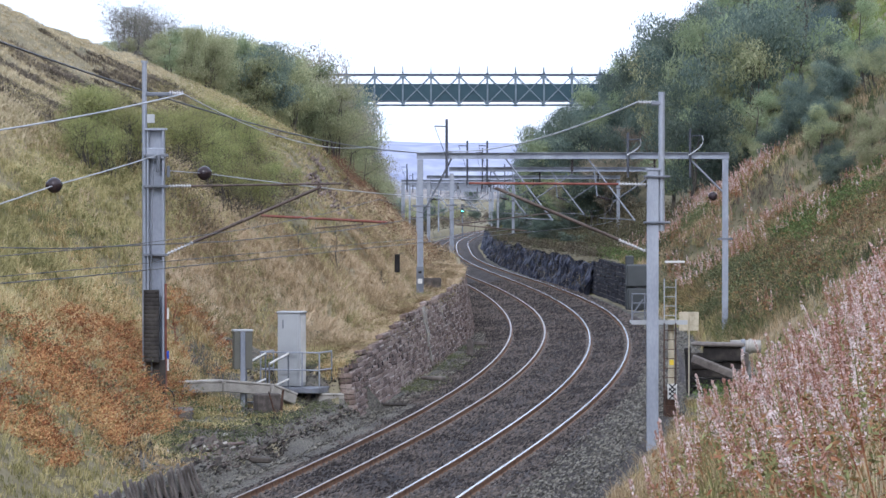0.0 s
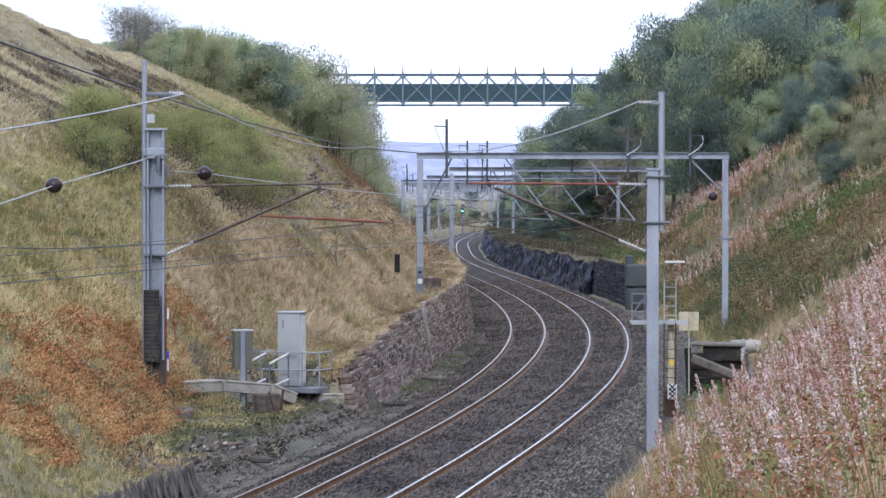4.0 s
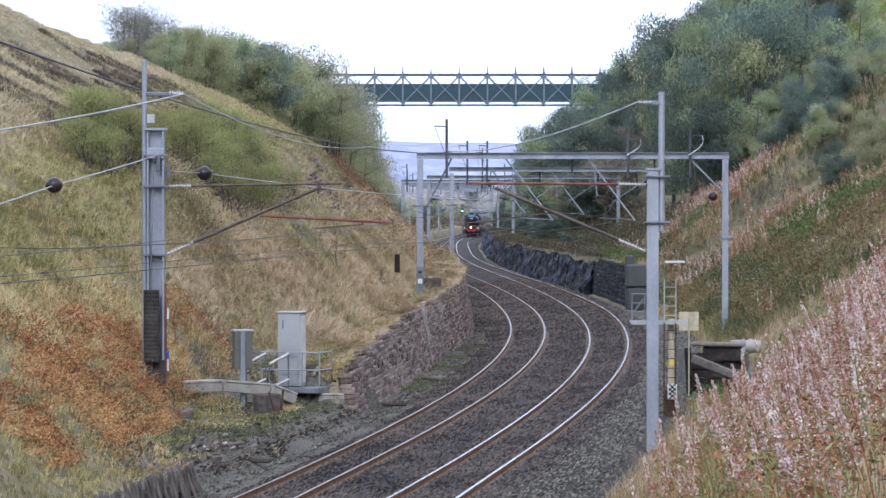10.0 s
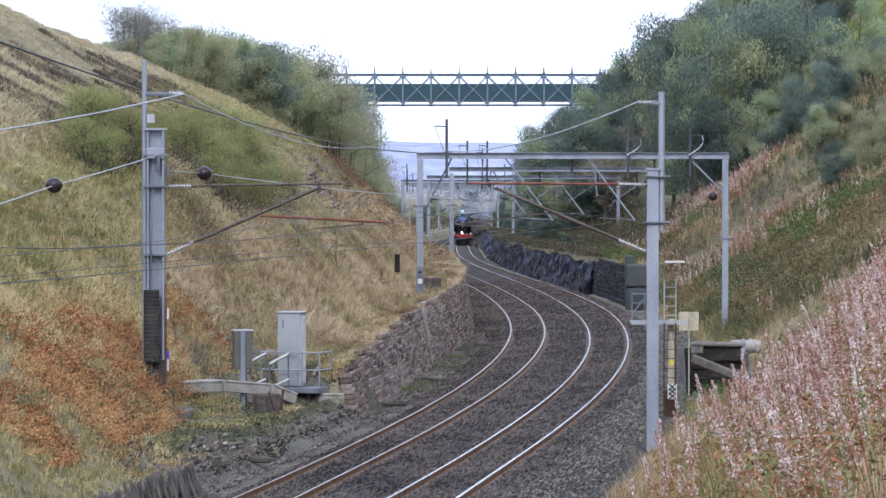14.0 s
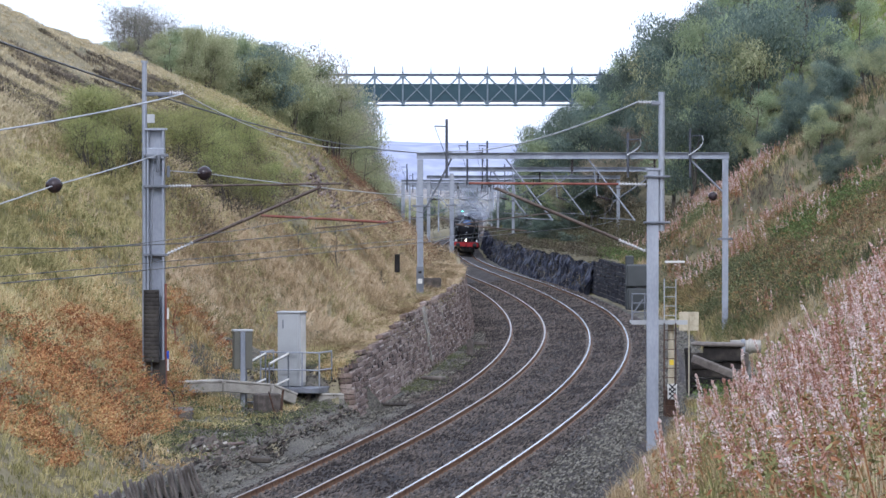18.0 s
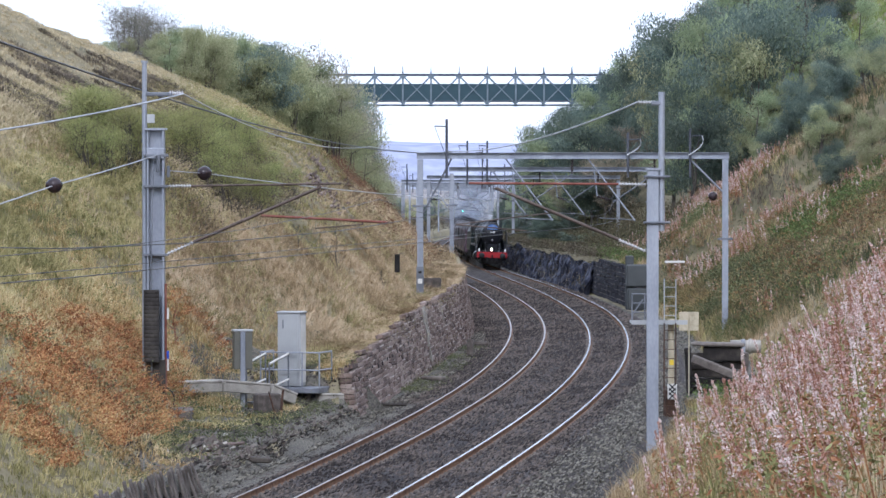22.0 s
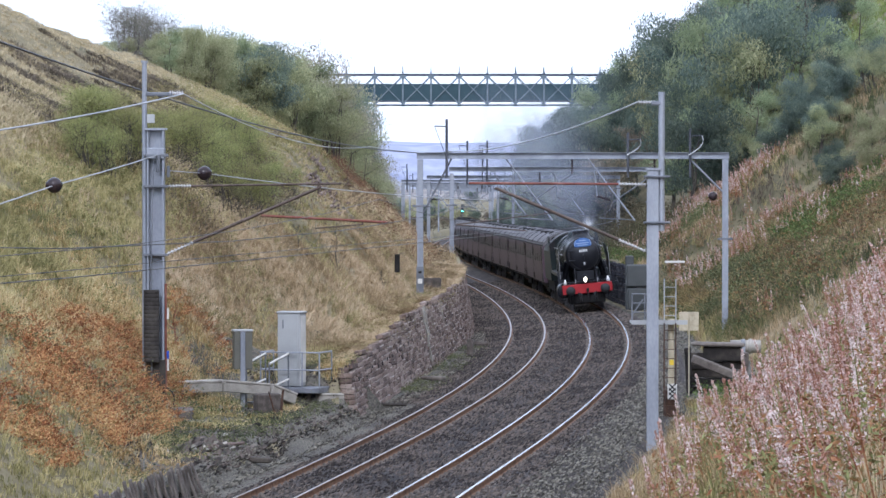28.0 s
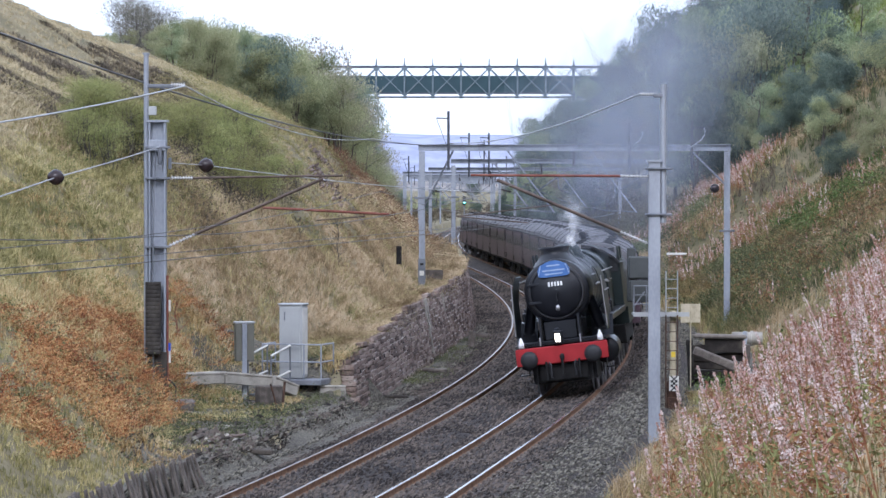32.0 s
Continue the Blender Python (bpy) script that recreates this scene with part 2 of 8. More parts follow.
# turn the whole line so that it starts at the right place and heading
XX = np.concatenate([[0], np.cumsum(np.sin((AA[1:] + AA[:-1]) / 2) * STEP)])
YY = np.concatenate([[0], np.cumsum(np.cos((AA[1:] + AA[:-1]) / 2) * STEP)])
XX, YY = XX - XX[I0] - 7.713, YY - YY[I0] + 25.0
HALF = 1.689  # half the distance of the two tracks
GAUGE = 0.7535  # half the distance of the rail heads


def cant(s):
    return np.clip(-155.0 * np.interp(s, SS, KK), -0.18, 0.18) * np.clip((700 - s) / 100, 0, 1)


def spot(s, n, z=0.0):
    """The place n metres to the right of the line at s."""
    x, y, a = np.interp(s, SS, XX), np.interp(s, SS, YY), np.interp(s, SS, AA)
    return Vector((float(x + n * np.cos(a)), float(y - n * np.sin(a)), z))


def level(s, n):
    """Height of the rails' plane at s on the right track (n > 0) or on the left one, at its middle."""
    y = np.interp(s, SS, YY)
    return -0.015 * (min(y, 600) / 100) ** 2 + abs(float(cant(s))) / 2 + (-0.225 if n < 0 else 0.0)


def rail_frame(s, n):
    """A pose on the track whose middle lies n to the right, leaning with the cant; its y looks along the line."""
    a = float(np.interp(s, SS, AA))
    lean = math.atan2(float(cant(s)), 2 * GAUGE)
    return Matrix.Translation(spot(s, n, level(s, n))) @ Matrix.Rotation(-a, 4, "Z") @ Matrix.Rotation(-lean, 4, "Y")


def facing(s, n, z=0.0):
    """An upright pose beside the line; its y looks along the line."""
    return Matrix.Translation(spot(s, n, z)) @ Matrix.Rotation(-float(np.interp(s, SS, AA)), 4, "Z")


def smooth(lo, hi, x):
    t = np.clip((x - lo) / (hi - lo), 0, 1)
    return t * t * (3 - 2 * t)


def wall_back(s):
    """How far the left wall stands back from its even line."""
    return np.interp(s, (66, 76, 88, 104, 122), (0, 0.28, 0.5, 0.42, 0))


def land(s, n):
    """Height of the ground, for arrays s and n."""
    s, n = np.broadcast_arrays(np.asarray(s, float), np.asarray(n, float))
    L, R = np.maximum(-n, 0), np.maximum(n, 0)
    bed = -0.55 - 0.015 * (np.clip(s + 25, 0, 600) / 100) ** 2
    # left: a shelf by the near mast, a retaining wall, then the cutting's slope
    wall = smooth(65.2, 66.4, s)
    top = np.interp(s, (40, 72, 111, 124, 150, 172, 200, 330, 420), (0.3, 1.05, 1.6, 2.15, 2.6, 2.35, 1.6, 0.8, 0.0))
    toe = np.interp(s, (-100, 30, 46, 54, 62, 68, 78, 400), (4.2, 4.4, 5.4, 7.0, 8.0, 7.8, 6.4, 5.6))
    steep = np.interp(s, (-100, 40, 52, 64, 76, 110, 126, 150, 330, 400, 520), (0.75, 0.78, 0.95, 1.0, 1.02, 1.18, 1.16, 0.9, 0.6, 0.12, 0.05))
    far = np.interp(s, (-100, 80, 109, 118, 130, 146, 330, 400, 520), (0.5, 0.53, 0.542, 0.47, 0.475, 0.55, 0.5, 0.1, 0.03))
    crest = np.interp(s, (-100, 78, 100, 106, 112, 118, 130, 165, 330, 420), (23.0, 22.6, 22.8, 22.6, 22.0, 21.2, 20.6, 21.8, 30, 30))
    shelf = np.interp(L, (0, 3.9, 4.15, 5.5, 9.0), (0, 0, 0.38, 0.54, 0.8)) * (1 - wall) + wall * smooth(4.55, 4.8, L - wall_back(s)) * (top - bed)
    left = bed + shelf + steep * np.clip(L - toe, 0, 5) + far * np.clip(L - toe - 5, 0, np.maximum(crest - toe - 5, 0)) + 0.08 * np.clip(L - crest, 0, 60)
    # right: the cutting's slope, a wall and a rock face further on
    rock = smooth(154, 157, s) * (1 - smooth(420, 520, s))
    rtoe = np.interp(s, (-100, 30, 62, 68, 92, 100, 160, 186, 240, 420), (5.0, 5.6, 6.0, 6.8, 6.8, 5.8, 5.6, 7.8, 8.2, 6.6))
    rs = np.interp(s, (-100, 0, 70, 130, 200, 330, 450, 560, 640), (0.64, 0.64, 0.7, 0.68, 0.78, 0.8, 0.6, 0.3, 0.1))
    ramp = rs * np.clip(R - rtoe, 0, 38) + 0.1 * np.clip(R - rtoe - 38, 0, 60)
    right = bed + 0.2 * smooth(4.2, 5.2, R) + ramp + rock * 2.2 * smooth(4.7, 5.05, R - np.interp(s, (186, 192), (0.5, 0)))
    return np.where(n < 0, left, right)


def bumps(x, y, size, amount):
    return amount * np.array([noise.noise((a / size, b / size, 0.0)) for a, b in zip(x.ravel(), y.ravel())]).reshape(x.shape)
# ---------------------------------------------------------------- ground
def build_ground():
    s = np.concatenate([np.arange(-190, 20, 10), np.arange(20, 140, 1.5), np.arange(140, 340, 3), np.arange(340, 700, 8), np.arange(700, 1200, 25), np.arange(1200, 5200, 250)])
    half = np.concatenate([np.arange(0, 3.6, 0.9), np.arange(3.6, 11.9, 0.3), np.arange(12, 30, 0.8), np.arange(30, 60, 3), np.array([60, 70, 85, 105, 135, 180, 250, 400, 700, 1200, 2000])])
    n = np.concatenate([-half[:0:-1], half])
    S2, N2 = np.meshgrid(s, n, indexing="ij")
    ease = 1 - np.clip((np.abs(N2) - 60) / 200, 0, 1)
    a = np.interp(S2, SS, AA) * ease
    x = np.interp(S2, SS, XX) + N2 * np.cos(a)
    y = np.interp(S2, SS, YY) - N2 * np.sin(a)
    z = land(S2, N2)
    rough = np.clip((np.abs(N2) - 4.8) / 3, 0, 1)
    z = z + rough * (bumps(x, y, 2.1, 0.16) + bumps(x, y, 7.0, 0.5) + bumps(x, y, 25.0, 0.9) * np.clip((np.abs(N2) - 8) / 10, 0, 1))
    v = np.stack([x, y, z], -1).reshape(-1, 3)
    r, c = S2.shape
    i = (np.arange(r - 1)[:, None] * c + np.arange(c - 1)[None, :]).ravel()
    q = np.stack([i, i + 1, i + c + 1, i + c], -1)[:, ::-1]
    ob = new("ground", bulk("ground", v, q, M["soil"], True))
    tagged(ob, "grassy cutting slopes of brown earth beside the railway", "ground", kind="structure")
    return ob


build_ground()


def height(x, y):
    """Height of the finished ground under a place, from the same shape as the sheet."""
    i = int(np.argmin((XX - x) ** 2 + (YY - y) ** 2))
    n = (x - XX[i]) * math.cos(AA[i]) - (y - YY[i]) * math.sin(AA[i])
    s = SS[i] + (x - XX[i]) * math.sin(AA[i]) + (y - YY[i]) * math.cos(AA[i])
    return ground_at(s, n, x, y)


def ground_at(s, n, x, y):
    k = min(max((abs(n) - 4.8) / 3, 0), 1)
    k2 = min(max((abs(n) - 8) / 10, 0), 1)
    return float(land(s, n)) + k * (0.16 * noise.noise((x / 2.1, y / 2.1, 0)) + 0.5 * noise.noise((x / 7, y / 7, 0)) + 0.9 * k2 * noise.noise((x / 25, y / 25, 0)))


def on_ground(s, n, sink=0.0):
    p = spot(s, n)
    return Vector((p.x, p.y, ground_at(s, n, p.x, p.y) - sink))


# ---------------------------------------------------------------- tracks
def build_track(side, name):
    n = side * HALF
    s_all = np.concatenate([np.arange(-60, 340, 2.0), np.arange(340, 1100, 6.0)])
    rings = [rail_frame(s, n) for s in s_all]
    bed = Mesh().sweep([(-3.1, -1.05), (-1.62, -0.2), (-1.3, -0.15), (1.3, -0.15), (1.62, -0.2), (3.1, -1.05)], rings, True)
    tagged(new("ballast_bed", bed.data("ballast_bed", M["ballast"])), "dark grey crushed-stone bed under the rails", "ballast", kind="structure")
    track = thing("railway_track", name, "railway track", group="tracks", kind="structure")
    foot = [(-0.07, -0.15), (-0.07, -0.138), (-0.012, -0.12), (-0.012, -0.042), (-0.036, -0.03), (-0.036, -0.004), (0.036, -0.004),
            (0.036, -0.03), (0.012, -0.042), (0.012, -0.12), (0.07, -0.138), (0.07, -0.15)]
    for k in (-1, 1):
        shift = Matrix.Translation((k * GAUGE, 0, 0))
        rail = part("rail", Mesh().sweep(foot, [r @ shift for r in rings], True), M["rail_side"], track, "steel rail with rusty sides")
        part("rail_head", Mesh().sweep([(-0.033, -0.004), (-0.024, 0.0), (0.024, 0.0), (0.033, -0.004)], [r @ shift for r in rings], False),
             M["rail_dull"] if side < 0 else M["rail_top"], rail, "worn shiny running surface")
    # sleepers with their rail fastenings
    sl = Mesh().box((0, 0, -0.225), (2.5, 0.26, 0.14), bev=0.02)
    for k in (-1, 1):
        sl.box((k * GAUGE, 0, -0.147), (0.36, 0.17, 0.03), bev=0.01)
        for e in (-1, 1):
            sl.box((k * GAUGE + e * 0.11, 0, -0.115), (0.07, 0.1, 0.05), bev=0.015)
    me = sl.data("sleeper", M["sleeper"])
    for i in range(150):
        s = 18 + i * 0.68
        part("sleeper", me, None, track, m=rail_frame(s, n) @ pose(0, 0, 0, 0, 0, 0))
    return track


def build_cess(side, reach, label):
    """Gravel walkway between the ballast and the bank."""
    s = np.concatenate([np.arange(-60, 140, 1.0), np.arange(140, 340, 4.0)])
    u = np.linspace(0, 1, 14)
    S2, U2 = np.meshgrid(s, u, indexing="ij")
    n = side * (2.9 + (np.interp(S2, *zip(*reach)) - 2.9) * U2)
    x, y, a = np.interp(S2, SS, XX), np.interp(S2, SS, YY), np.interp(S2, SS, AA)
    x, y = x + n * np.cos(a), y - n * np.sin(a)
    k = np.clip((np.abs(n) - 4.8) / 3, 0, 1)
    z = land(S2, n) + 0.035 + bumps(x, y, 0.7, 0.04) + k * (bumps(x, y, 2.1, 0.16) + bumps(x, y, 7.0, 0.5))
    v = np.stack([x, y, z], -1).reshape(-1, 3)
    r, c = S2.shape
    i = (np.arange(r - 1)[:, None] * c + np.arange(c - 1)[None, :]).ravel()
    q = np.stack([i, i + 1, i + c + 1, i + c], -1)
    tagged(new("cess_path", bulk("cess_path", v, q[:, ::-1] if side > 0 else q, M["cess"], True)), label, "gravel path", kind="structure")


build_cess(-1, ((-60, 4.3), (40, 4.6), (50, 6.8), (57, 8.8), (68, 8.8), (70, 4.5), (340, 4.5)), "grey-brown gravel and rubble shelf beside the track")
build_cess(1, ((-60, 5.0), (58, 5.6), (66, 6.9), (92, 6.9), (98, 5.4), (152, 5.2), (156, 4.6), (340, 4.6)), "pale grey-brown gravel walkway beside the track")
build_track(-1, "canted track of two rails on sleepers in the nearer cutting side")
build_track(1, "canted track of two rails on sleepers that carries the train")
# ---------------------------------------------------------------- overhead line
def h_section(ms, a, b, w, d, t=0.02):
    """An H-section beam from a to b."""
    a, b = Vector(a), Vector(b)
    q = (b - a).to_track_quat("Z", "Y").to_matrix().to_4x4()
    m = Matrix.Translation(a) @ q
    ln = (b - a).length
    x, y, u = w / 2, d / 2, t / 2
    prof = [(-x, -y), (x, -y), (x, -y + t), (u, -y + t), (u, y - t), (x, y - t), (x, y), (-x, y), (-x, y - t), (-u, y - t), (-u, -y + t), (-x, -y + t)]
    vs = [(px, py, z) for z in (0, ln) for px, py in prof]
    ms.add(vs, [(i, (i + 1) % 12, 12 + (i + 1) % 12, 12 + i) for i in range(12)] + [tuple(range(11, -1, -1)), tuple(range(12, 24))], m)


def insulator(ms, a, b, r=0.07, discs=6):
    a, b = Vector(a), Vector(b)
    m = Matrix.Translation(a) @ (b - a).to_track_quat("Z", "Y").to_matrix().to_4x4()
    ln = (b - a).length
    prof = [(r * 0.35, 0)]
    for i in range(discs):
        z = ln * (i + 0.3) / discs
        prof += [(r * 0.4, z), (r, z + ln * 0.2 / discs), (r * 0.9, z + ln * 0.32 / discs), (r * 0.4, z + ln * 0.45 / discs)]
    prof += [(r * 0.35, ln)]
    ms.lathe(prof, 10, m)


def portal(s, left, right, boom, base_l, base_r, depth=0.3, near=False, poles=()):
    """Two posts and a boom across both tracks."""
    m = facing(s, 0)
    ob = thing("portal_gantry", "grey galvanised steel portal carrying the overhead wires across both tracks", "gantry", m, "overhead line portals")
    for n, b in ((left, base_l), (right, base_r)):
        post = Mesh()
        h_section(post, (n, 0, b - 0.4), (n, 0, boom - depth / 2), 0.24, 0.27)
        p = part("post", post, M["galv"], ob)
        part("foundation", Mesh().box((n, 0, b - 0.2), (0.8, 0.8, 0.6), bev=0.04), M["conc"], p, "concrete footing")
        part("band", Mesh().box((n, 0, b + 3.9), (0.62, 0.32, 0.09), bev=0.01), M["galv_dark"], p, "steel clamp band")
    beam = Mesh()
    h_section(beam, (left - 0.15, 0, boom), (right + 0.15, 0, boom), depth, 0.26)
    part("boom", beam, M["galv"], ob)
    for n, ht in poles:
        pm = Mesh().tube((n, -0.2, boom - 0.9), (n, -0.2, boom + ht), 0.055, 8)
        pole = part("feeder_pole", pm, M["pole_dark"], ob)
        d = -1 if n < 0 else 1
        part("bracket", Mesh().tube((n, -0.2, boom + ht - 0.3), (n + d * 0.5, -0.2, boom + ht - 0.28), 0.03, 6).tube((n + d * 0.5, -0.2, boom + ht - 0.28), (n + d * 0.08, -0.2, boom + 0.1), 0.012, 5), M["pole_dark"], pole)
        if d > 0:
            bow = [Vector((n + 0.5 + 0.1 * math.sin(math.pi * u) - 0.55 * u * u, -0.25, boom + ht - 0.28 - (ht - 0.3) * u)) for u in (0, 0.2, 0.4, 0.6, 0.8, 1)]
            part("jumper_cable", Mesh().line(bow, 0.028, 6), M["wire_light"], pole, "pale looped cable")
    # drop tubes, registration arms and tie tubes for each track
    for k in (-1, 1):
        c = k * HALF
        arm = Mesh().tube((c - 0.85, 0, boom - 0.1), (c + 1.1, 0, 4.75), 0.034, 7).tube((c - 0.6, 0.1, boom - 0.35), (c - 0.45, 0.1, 5.75), 0.035, 6)
        part("registration_arm", arm, M["galv"], ob)
        for e0, e1 in (((c - 0.45, 0.1, 5.75), (c + 0.1, 0.1, 5.6)), ((c + 1.9, 0, boom - 0.15), (c + 1.9, 0, boom - 0.75))):
            st = Mesh()
            insulator(st, e0, e1, 0.08)
            part("insulator", st, M["ball"], ob)
        part("tie_tube", Mesh().tube((c + 1.9, 0, boom - 0.75), (c + 0.2, 0, 5.5), 0.03, 6).tube((c + 1.1, 0, 4.78), (c - 0.3, 0, 4.85), 0.025, 6), M["galv_dark"], ob)
    if near:
        for e, dx, dz, mt in ((left, 1.3, 2.45, "galv_dark"), (right, -1.5, 1.5, "galv")):
            part("knee_brace", Mesh().tube((e + dx * 0.06, 0, boom - dz), (e + dx, 0, boom - 0.1), 0.045, 6), M[mt], ob)
    return ob


portal(110.8, -6.05, 6.5, 7.42, 1.45, 0.1, near=True, poles=((-4.95, 1.5), (2.5, 0.95), (5.05, 1.1)))
def dress_portal(ob):
    """The near portal's wall-side post wears a dark sleeve at its foot, number plates and a screen beside it."""
    post = [c for c in ob.children if c.name.startswith("post")][0]
    part("foot_sleeve", Mesh().box((-6.05, -0.17, 2.15), (0.3, 0.06, 1.4), bev=0.01), M["galv_dark"], post, "dark sleeve at the foot of the post")
    part("number_plate", Mesh().box((-6.05, -0.21, 2.25), (0.18, 0.02, 0.2), bev=0.006), M["white"], post, "small white plate")
    part("number_plate", Mesh().box((-6.05, -0.21, 2.62), (0.14, 0.02, 0.1), bev=0.006), M["black"], post, "small dark plate")
    tagged(new("screen_panel", Mesh().box((0, 0, 0.35), (0.75, 0.06, 1.1), facing(113.5, -5.66, 1.42), bev=0.01).data("screen_panel", M["sleeper"])), "low grey weathered metal panel behind the wall top", "panel")


dress_portal(bpy.data.objects["portal_gantry"])
portal(165.8, -4.9, 6.66, 7.38, 1.4, 1.6, 0.48, poles=((-4.0, 1.65), (-2.85, 1.65)))
portal(225.9, -4.4, 10.1, 7.35, 1.2, 2.6, 0.46, poles=((-0.3, 2.2),))
for s_ in (284, 338, 392, 446, 500, 555, 610):
    portal(s_, -5.0, 5.4, 7.4, 0.6 if s_ < 400 else -0.3, 1.6 if s_ < 480 else 0.3, poles=((-4.6, 1.6), (4.6, 1.6)))
# ---------------------------------------------------------------- footbridge
def build_bridge():
    y0, bay, lo, hi = 330.0, 2.845, 15.2, 18.25
    ob = thing("truss_bridge", "green steel lattice bridge with dark solid parapet high over the cutting", "bridge")
    x0 = -6.9 - 9 * bay
    count = 26
    mid, rise = (lo + hi) / 2, (hi - lo) / 2 - 0.1
    for dy in (0.0, 2.6):
        y = y0 + dy
        part("bottom_chord", Mesh().box((x0 + bay * count / 2, y, lo), (bay * count, 0.2, 0.11), bev=0.02), M["bridge"], ob)
        part("top_chord", Mesh().box((x0 + bay * count / 2, y, hi), (bay * count, 0.18, 0.15), bev=0.02), M["bridge_dark"], ob)
        part("parapet_panel", Mesh().box((x0 + bay * count / 2, y + 0.14, lo + 1.28), (bay * count, 0.06, 1.68)), M["bridge_deck"], ob, "dark green solid parapet")
        part("kick_rail", Mesh().box((x0 + bay * count / 2, y + 0.1, lo + 0.4), (bay * count, 0.1, 0.09)), M["bridge_dark"], ob)
        post = Mesh().box((0, 0, 0.1), (0.17, 0.16, hi - lo + 0.3), bev=0.02).tube((0, 0, 1.6), (0, 0, 2.4), 0.06, 6, 0.02).box((0, 0, -1.55), (0.4, 0.3, 0.14), bev=0.02)
        for k in (-1, 1):
            post.add([(k * 0.05, -0.09, 1.5), (k * 0.42, -0.09, 1.5), (k * 0.05, -0.09, 1.1), (k * 0.05, 0.0, 1.5), (k * 0.42, 0.0, 1.5), (k * 0.05, 0.0, 1.1)], [(0, 1, 2), (5, 4, 3), (0, 3, 4, 1), (1, 4, 5, 2)])
        post = post.data("post", M["bridge"])
        dg = {k: Mesh().box((0, 0, 0), (math.hypot(bay, 2 * rise), 0.05, 0.1), Matrix.Rotation(-k * math.atan2(2 * rise, bay), 4, "Y"), bev=0.01).data("diagonal", M["bridge"]) for k in (-1, 1)}
        for i in range(count + 1):
            part("post", post, None, ob, m=pose(x0 + i * bay, y, mid))
            if i < count:
                for k in (-1, 1):
                    part("diagonal", dg[k], None, ob, m=pose(x0 + (i + 0.5) * bay, y - 0.05 + 0.03 * k, mid))
    part("deck", Mesh().box((x0 + bay * count / 2, y0 + 1.3, lo + 0.42), (bay * count, 2.3, 0.1)), M["bridge_deck"], ob)
    return ob


build_bridge()


# ---------------------------------------------------------------- far hills
def build_hills():
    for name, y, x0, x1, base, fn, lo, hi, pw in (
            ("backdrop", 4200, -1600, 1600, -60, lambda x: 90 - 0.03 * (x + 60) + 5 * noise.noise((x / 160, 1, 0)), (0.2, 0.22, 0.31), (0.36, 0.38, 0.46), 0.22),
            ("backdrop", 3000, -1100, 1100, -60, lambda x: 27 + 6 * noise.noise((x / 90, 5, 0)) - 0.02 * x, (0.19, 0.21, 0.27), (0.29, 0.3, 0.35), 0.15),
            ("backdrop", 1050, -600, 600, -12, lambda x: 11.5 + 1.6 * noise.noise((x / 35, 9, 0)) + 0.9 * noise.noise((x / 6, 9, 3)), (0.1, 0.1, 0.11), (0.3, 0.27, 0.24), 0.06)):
        xs = np.linspace(x0, x1, 160)
        v, q = [], []
        for j, (dy, k) in enumerate(((0, 0.0), (150, 0.35), (300, 0.7), (420, 0.93), (520, 1.0), (900, 0.9))):
            for x in xs:
                v.append((x, y + dy, base + (fn(x) - base) * k))
        c = len(xs)
        for j in range(5):
            q += [(j * c + i, j * c + i + 1, (j + 1) * c + i + 1, (j + 1) * c + i) for i in range(c - 1)]
        tagged(new(name, bulk(name, v, q, hazed_hill_mat("hazed_far_hill", lo, hi, pw, 0.004 if y > 2000 else 0.05), True)), "distant moorland hill with pale haze painted into its colour", "hill", kind="structure")


build_hills()


# ---------------------------------------------------------------- trees
def leaf_mat(name, cols, scale=0.35, low=0.55, high=1.45):
    m = mat(name, cols, scale, 0.75, bump=0, fine=3.0, island=0.34, spec=0.1)
    n, l = m.node_tree.nodes, m.node_tree.links
    b = n["Principled BSDF"]
    hue = n.new("ShaderNodeHueSaturation")
    info = n.new("ShaderNodeObjectInfo")
    mr = n.new("ShaderNodeMapRange")
    mr.inputs["To Min"].default_value, mr.inputs["To Max"].default_value = 0.482, 0.512
    mv = n.new("ShaderNodeMapRange")
    mv.inputs["To Min"].default_value, mv.inputs["To Max"].default_value = low, high
    src = b.inputs["Base Color"].links[0].from_socket
    l.new(info.outputs["Random"], mr.inputs[0])
    l.new(info.outputs["Random"], mv.inputs[0])
    l.new(mr.outputs[0], hue.inputs["Hue"])
    l.new(mv.outputs[0], hue.inputs["Value"])
    l.new(src, hue.inputs["Color"])
    l.new(hue.outputs[0], b.inputs["Base Color"])
    # light passes through thin leaves
    thin = n.new("ShaderNodeBsdfTranslucent")
    mix = n.new("ShaderNodeMixShader")
    mix.inputs[0].default_value = 0.42
    l.new(hue.outputs[0], thin.inputs["Color"])
    l.new(b.outputs[0], mix.inputs[1])
    l.new(thin.outputs[0], mix.inputs[2])
    l.new(mix.outputs[0], n["Material Output"].inputs["Surface"])
    return m


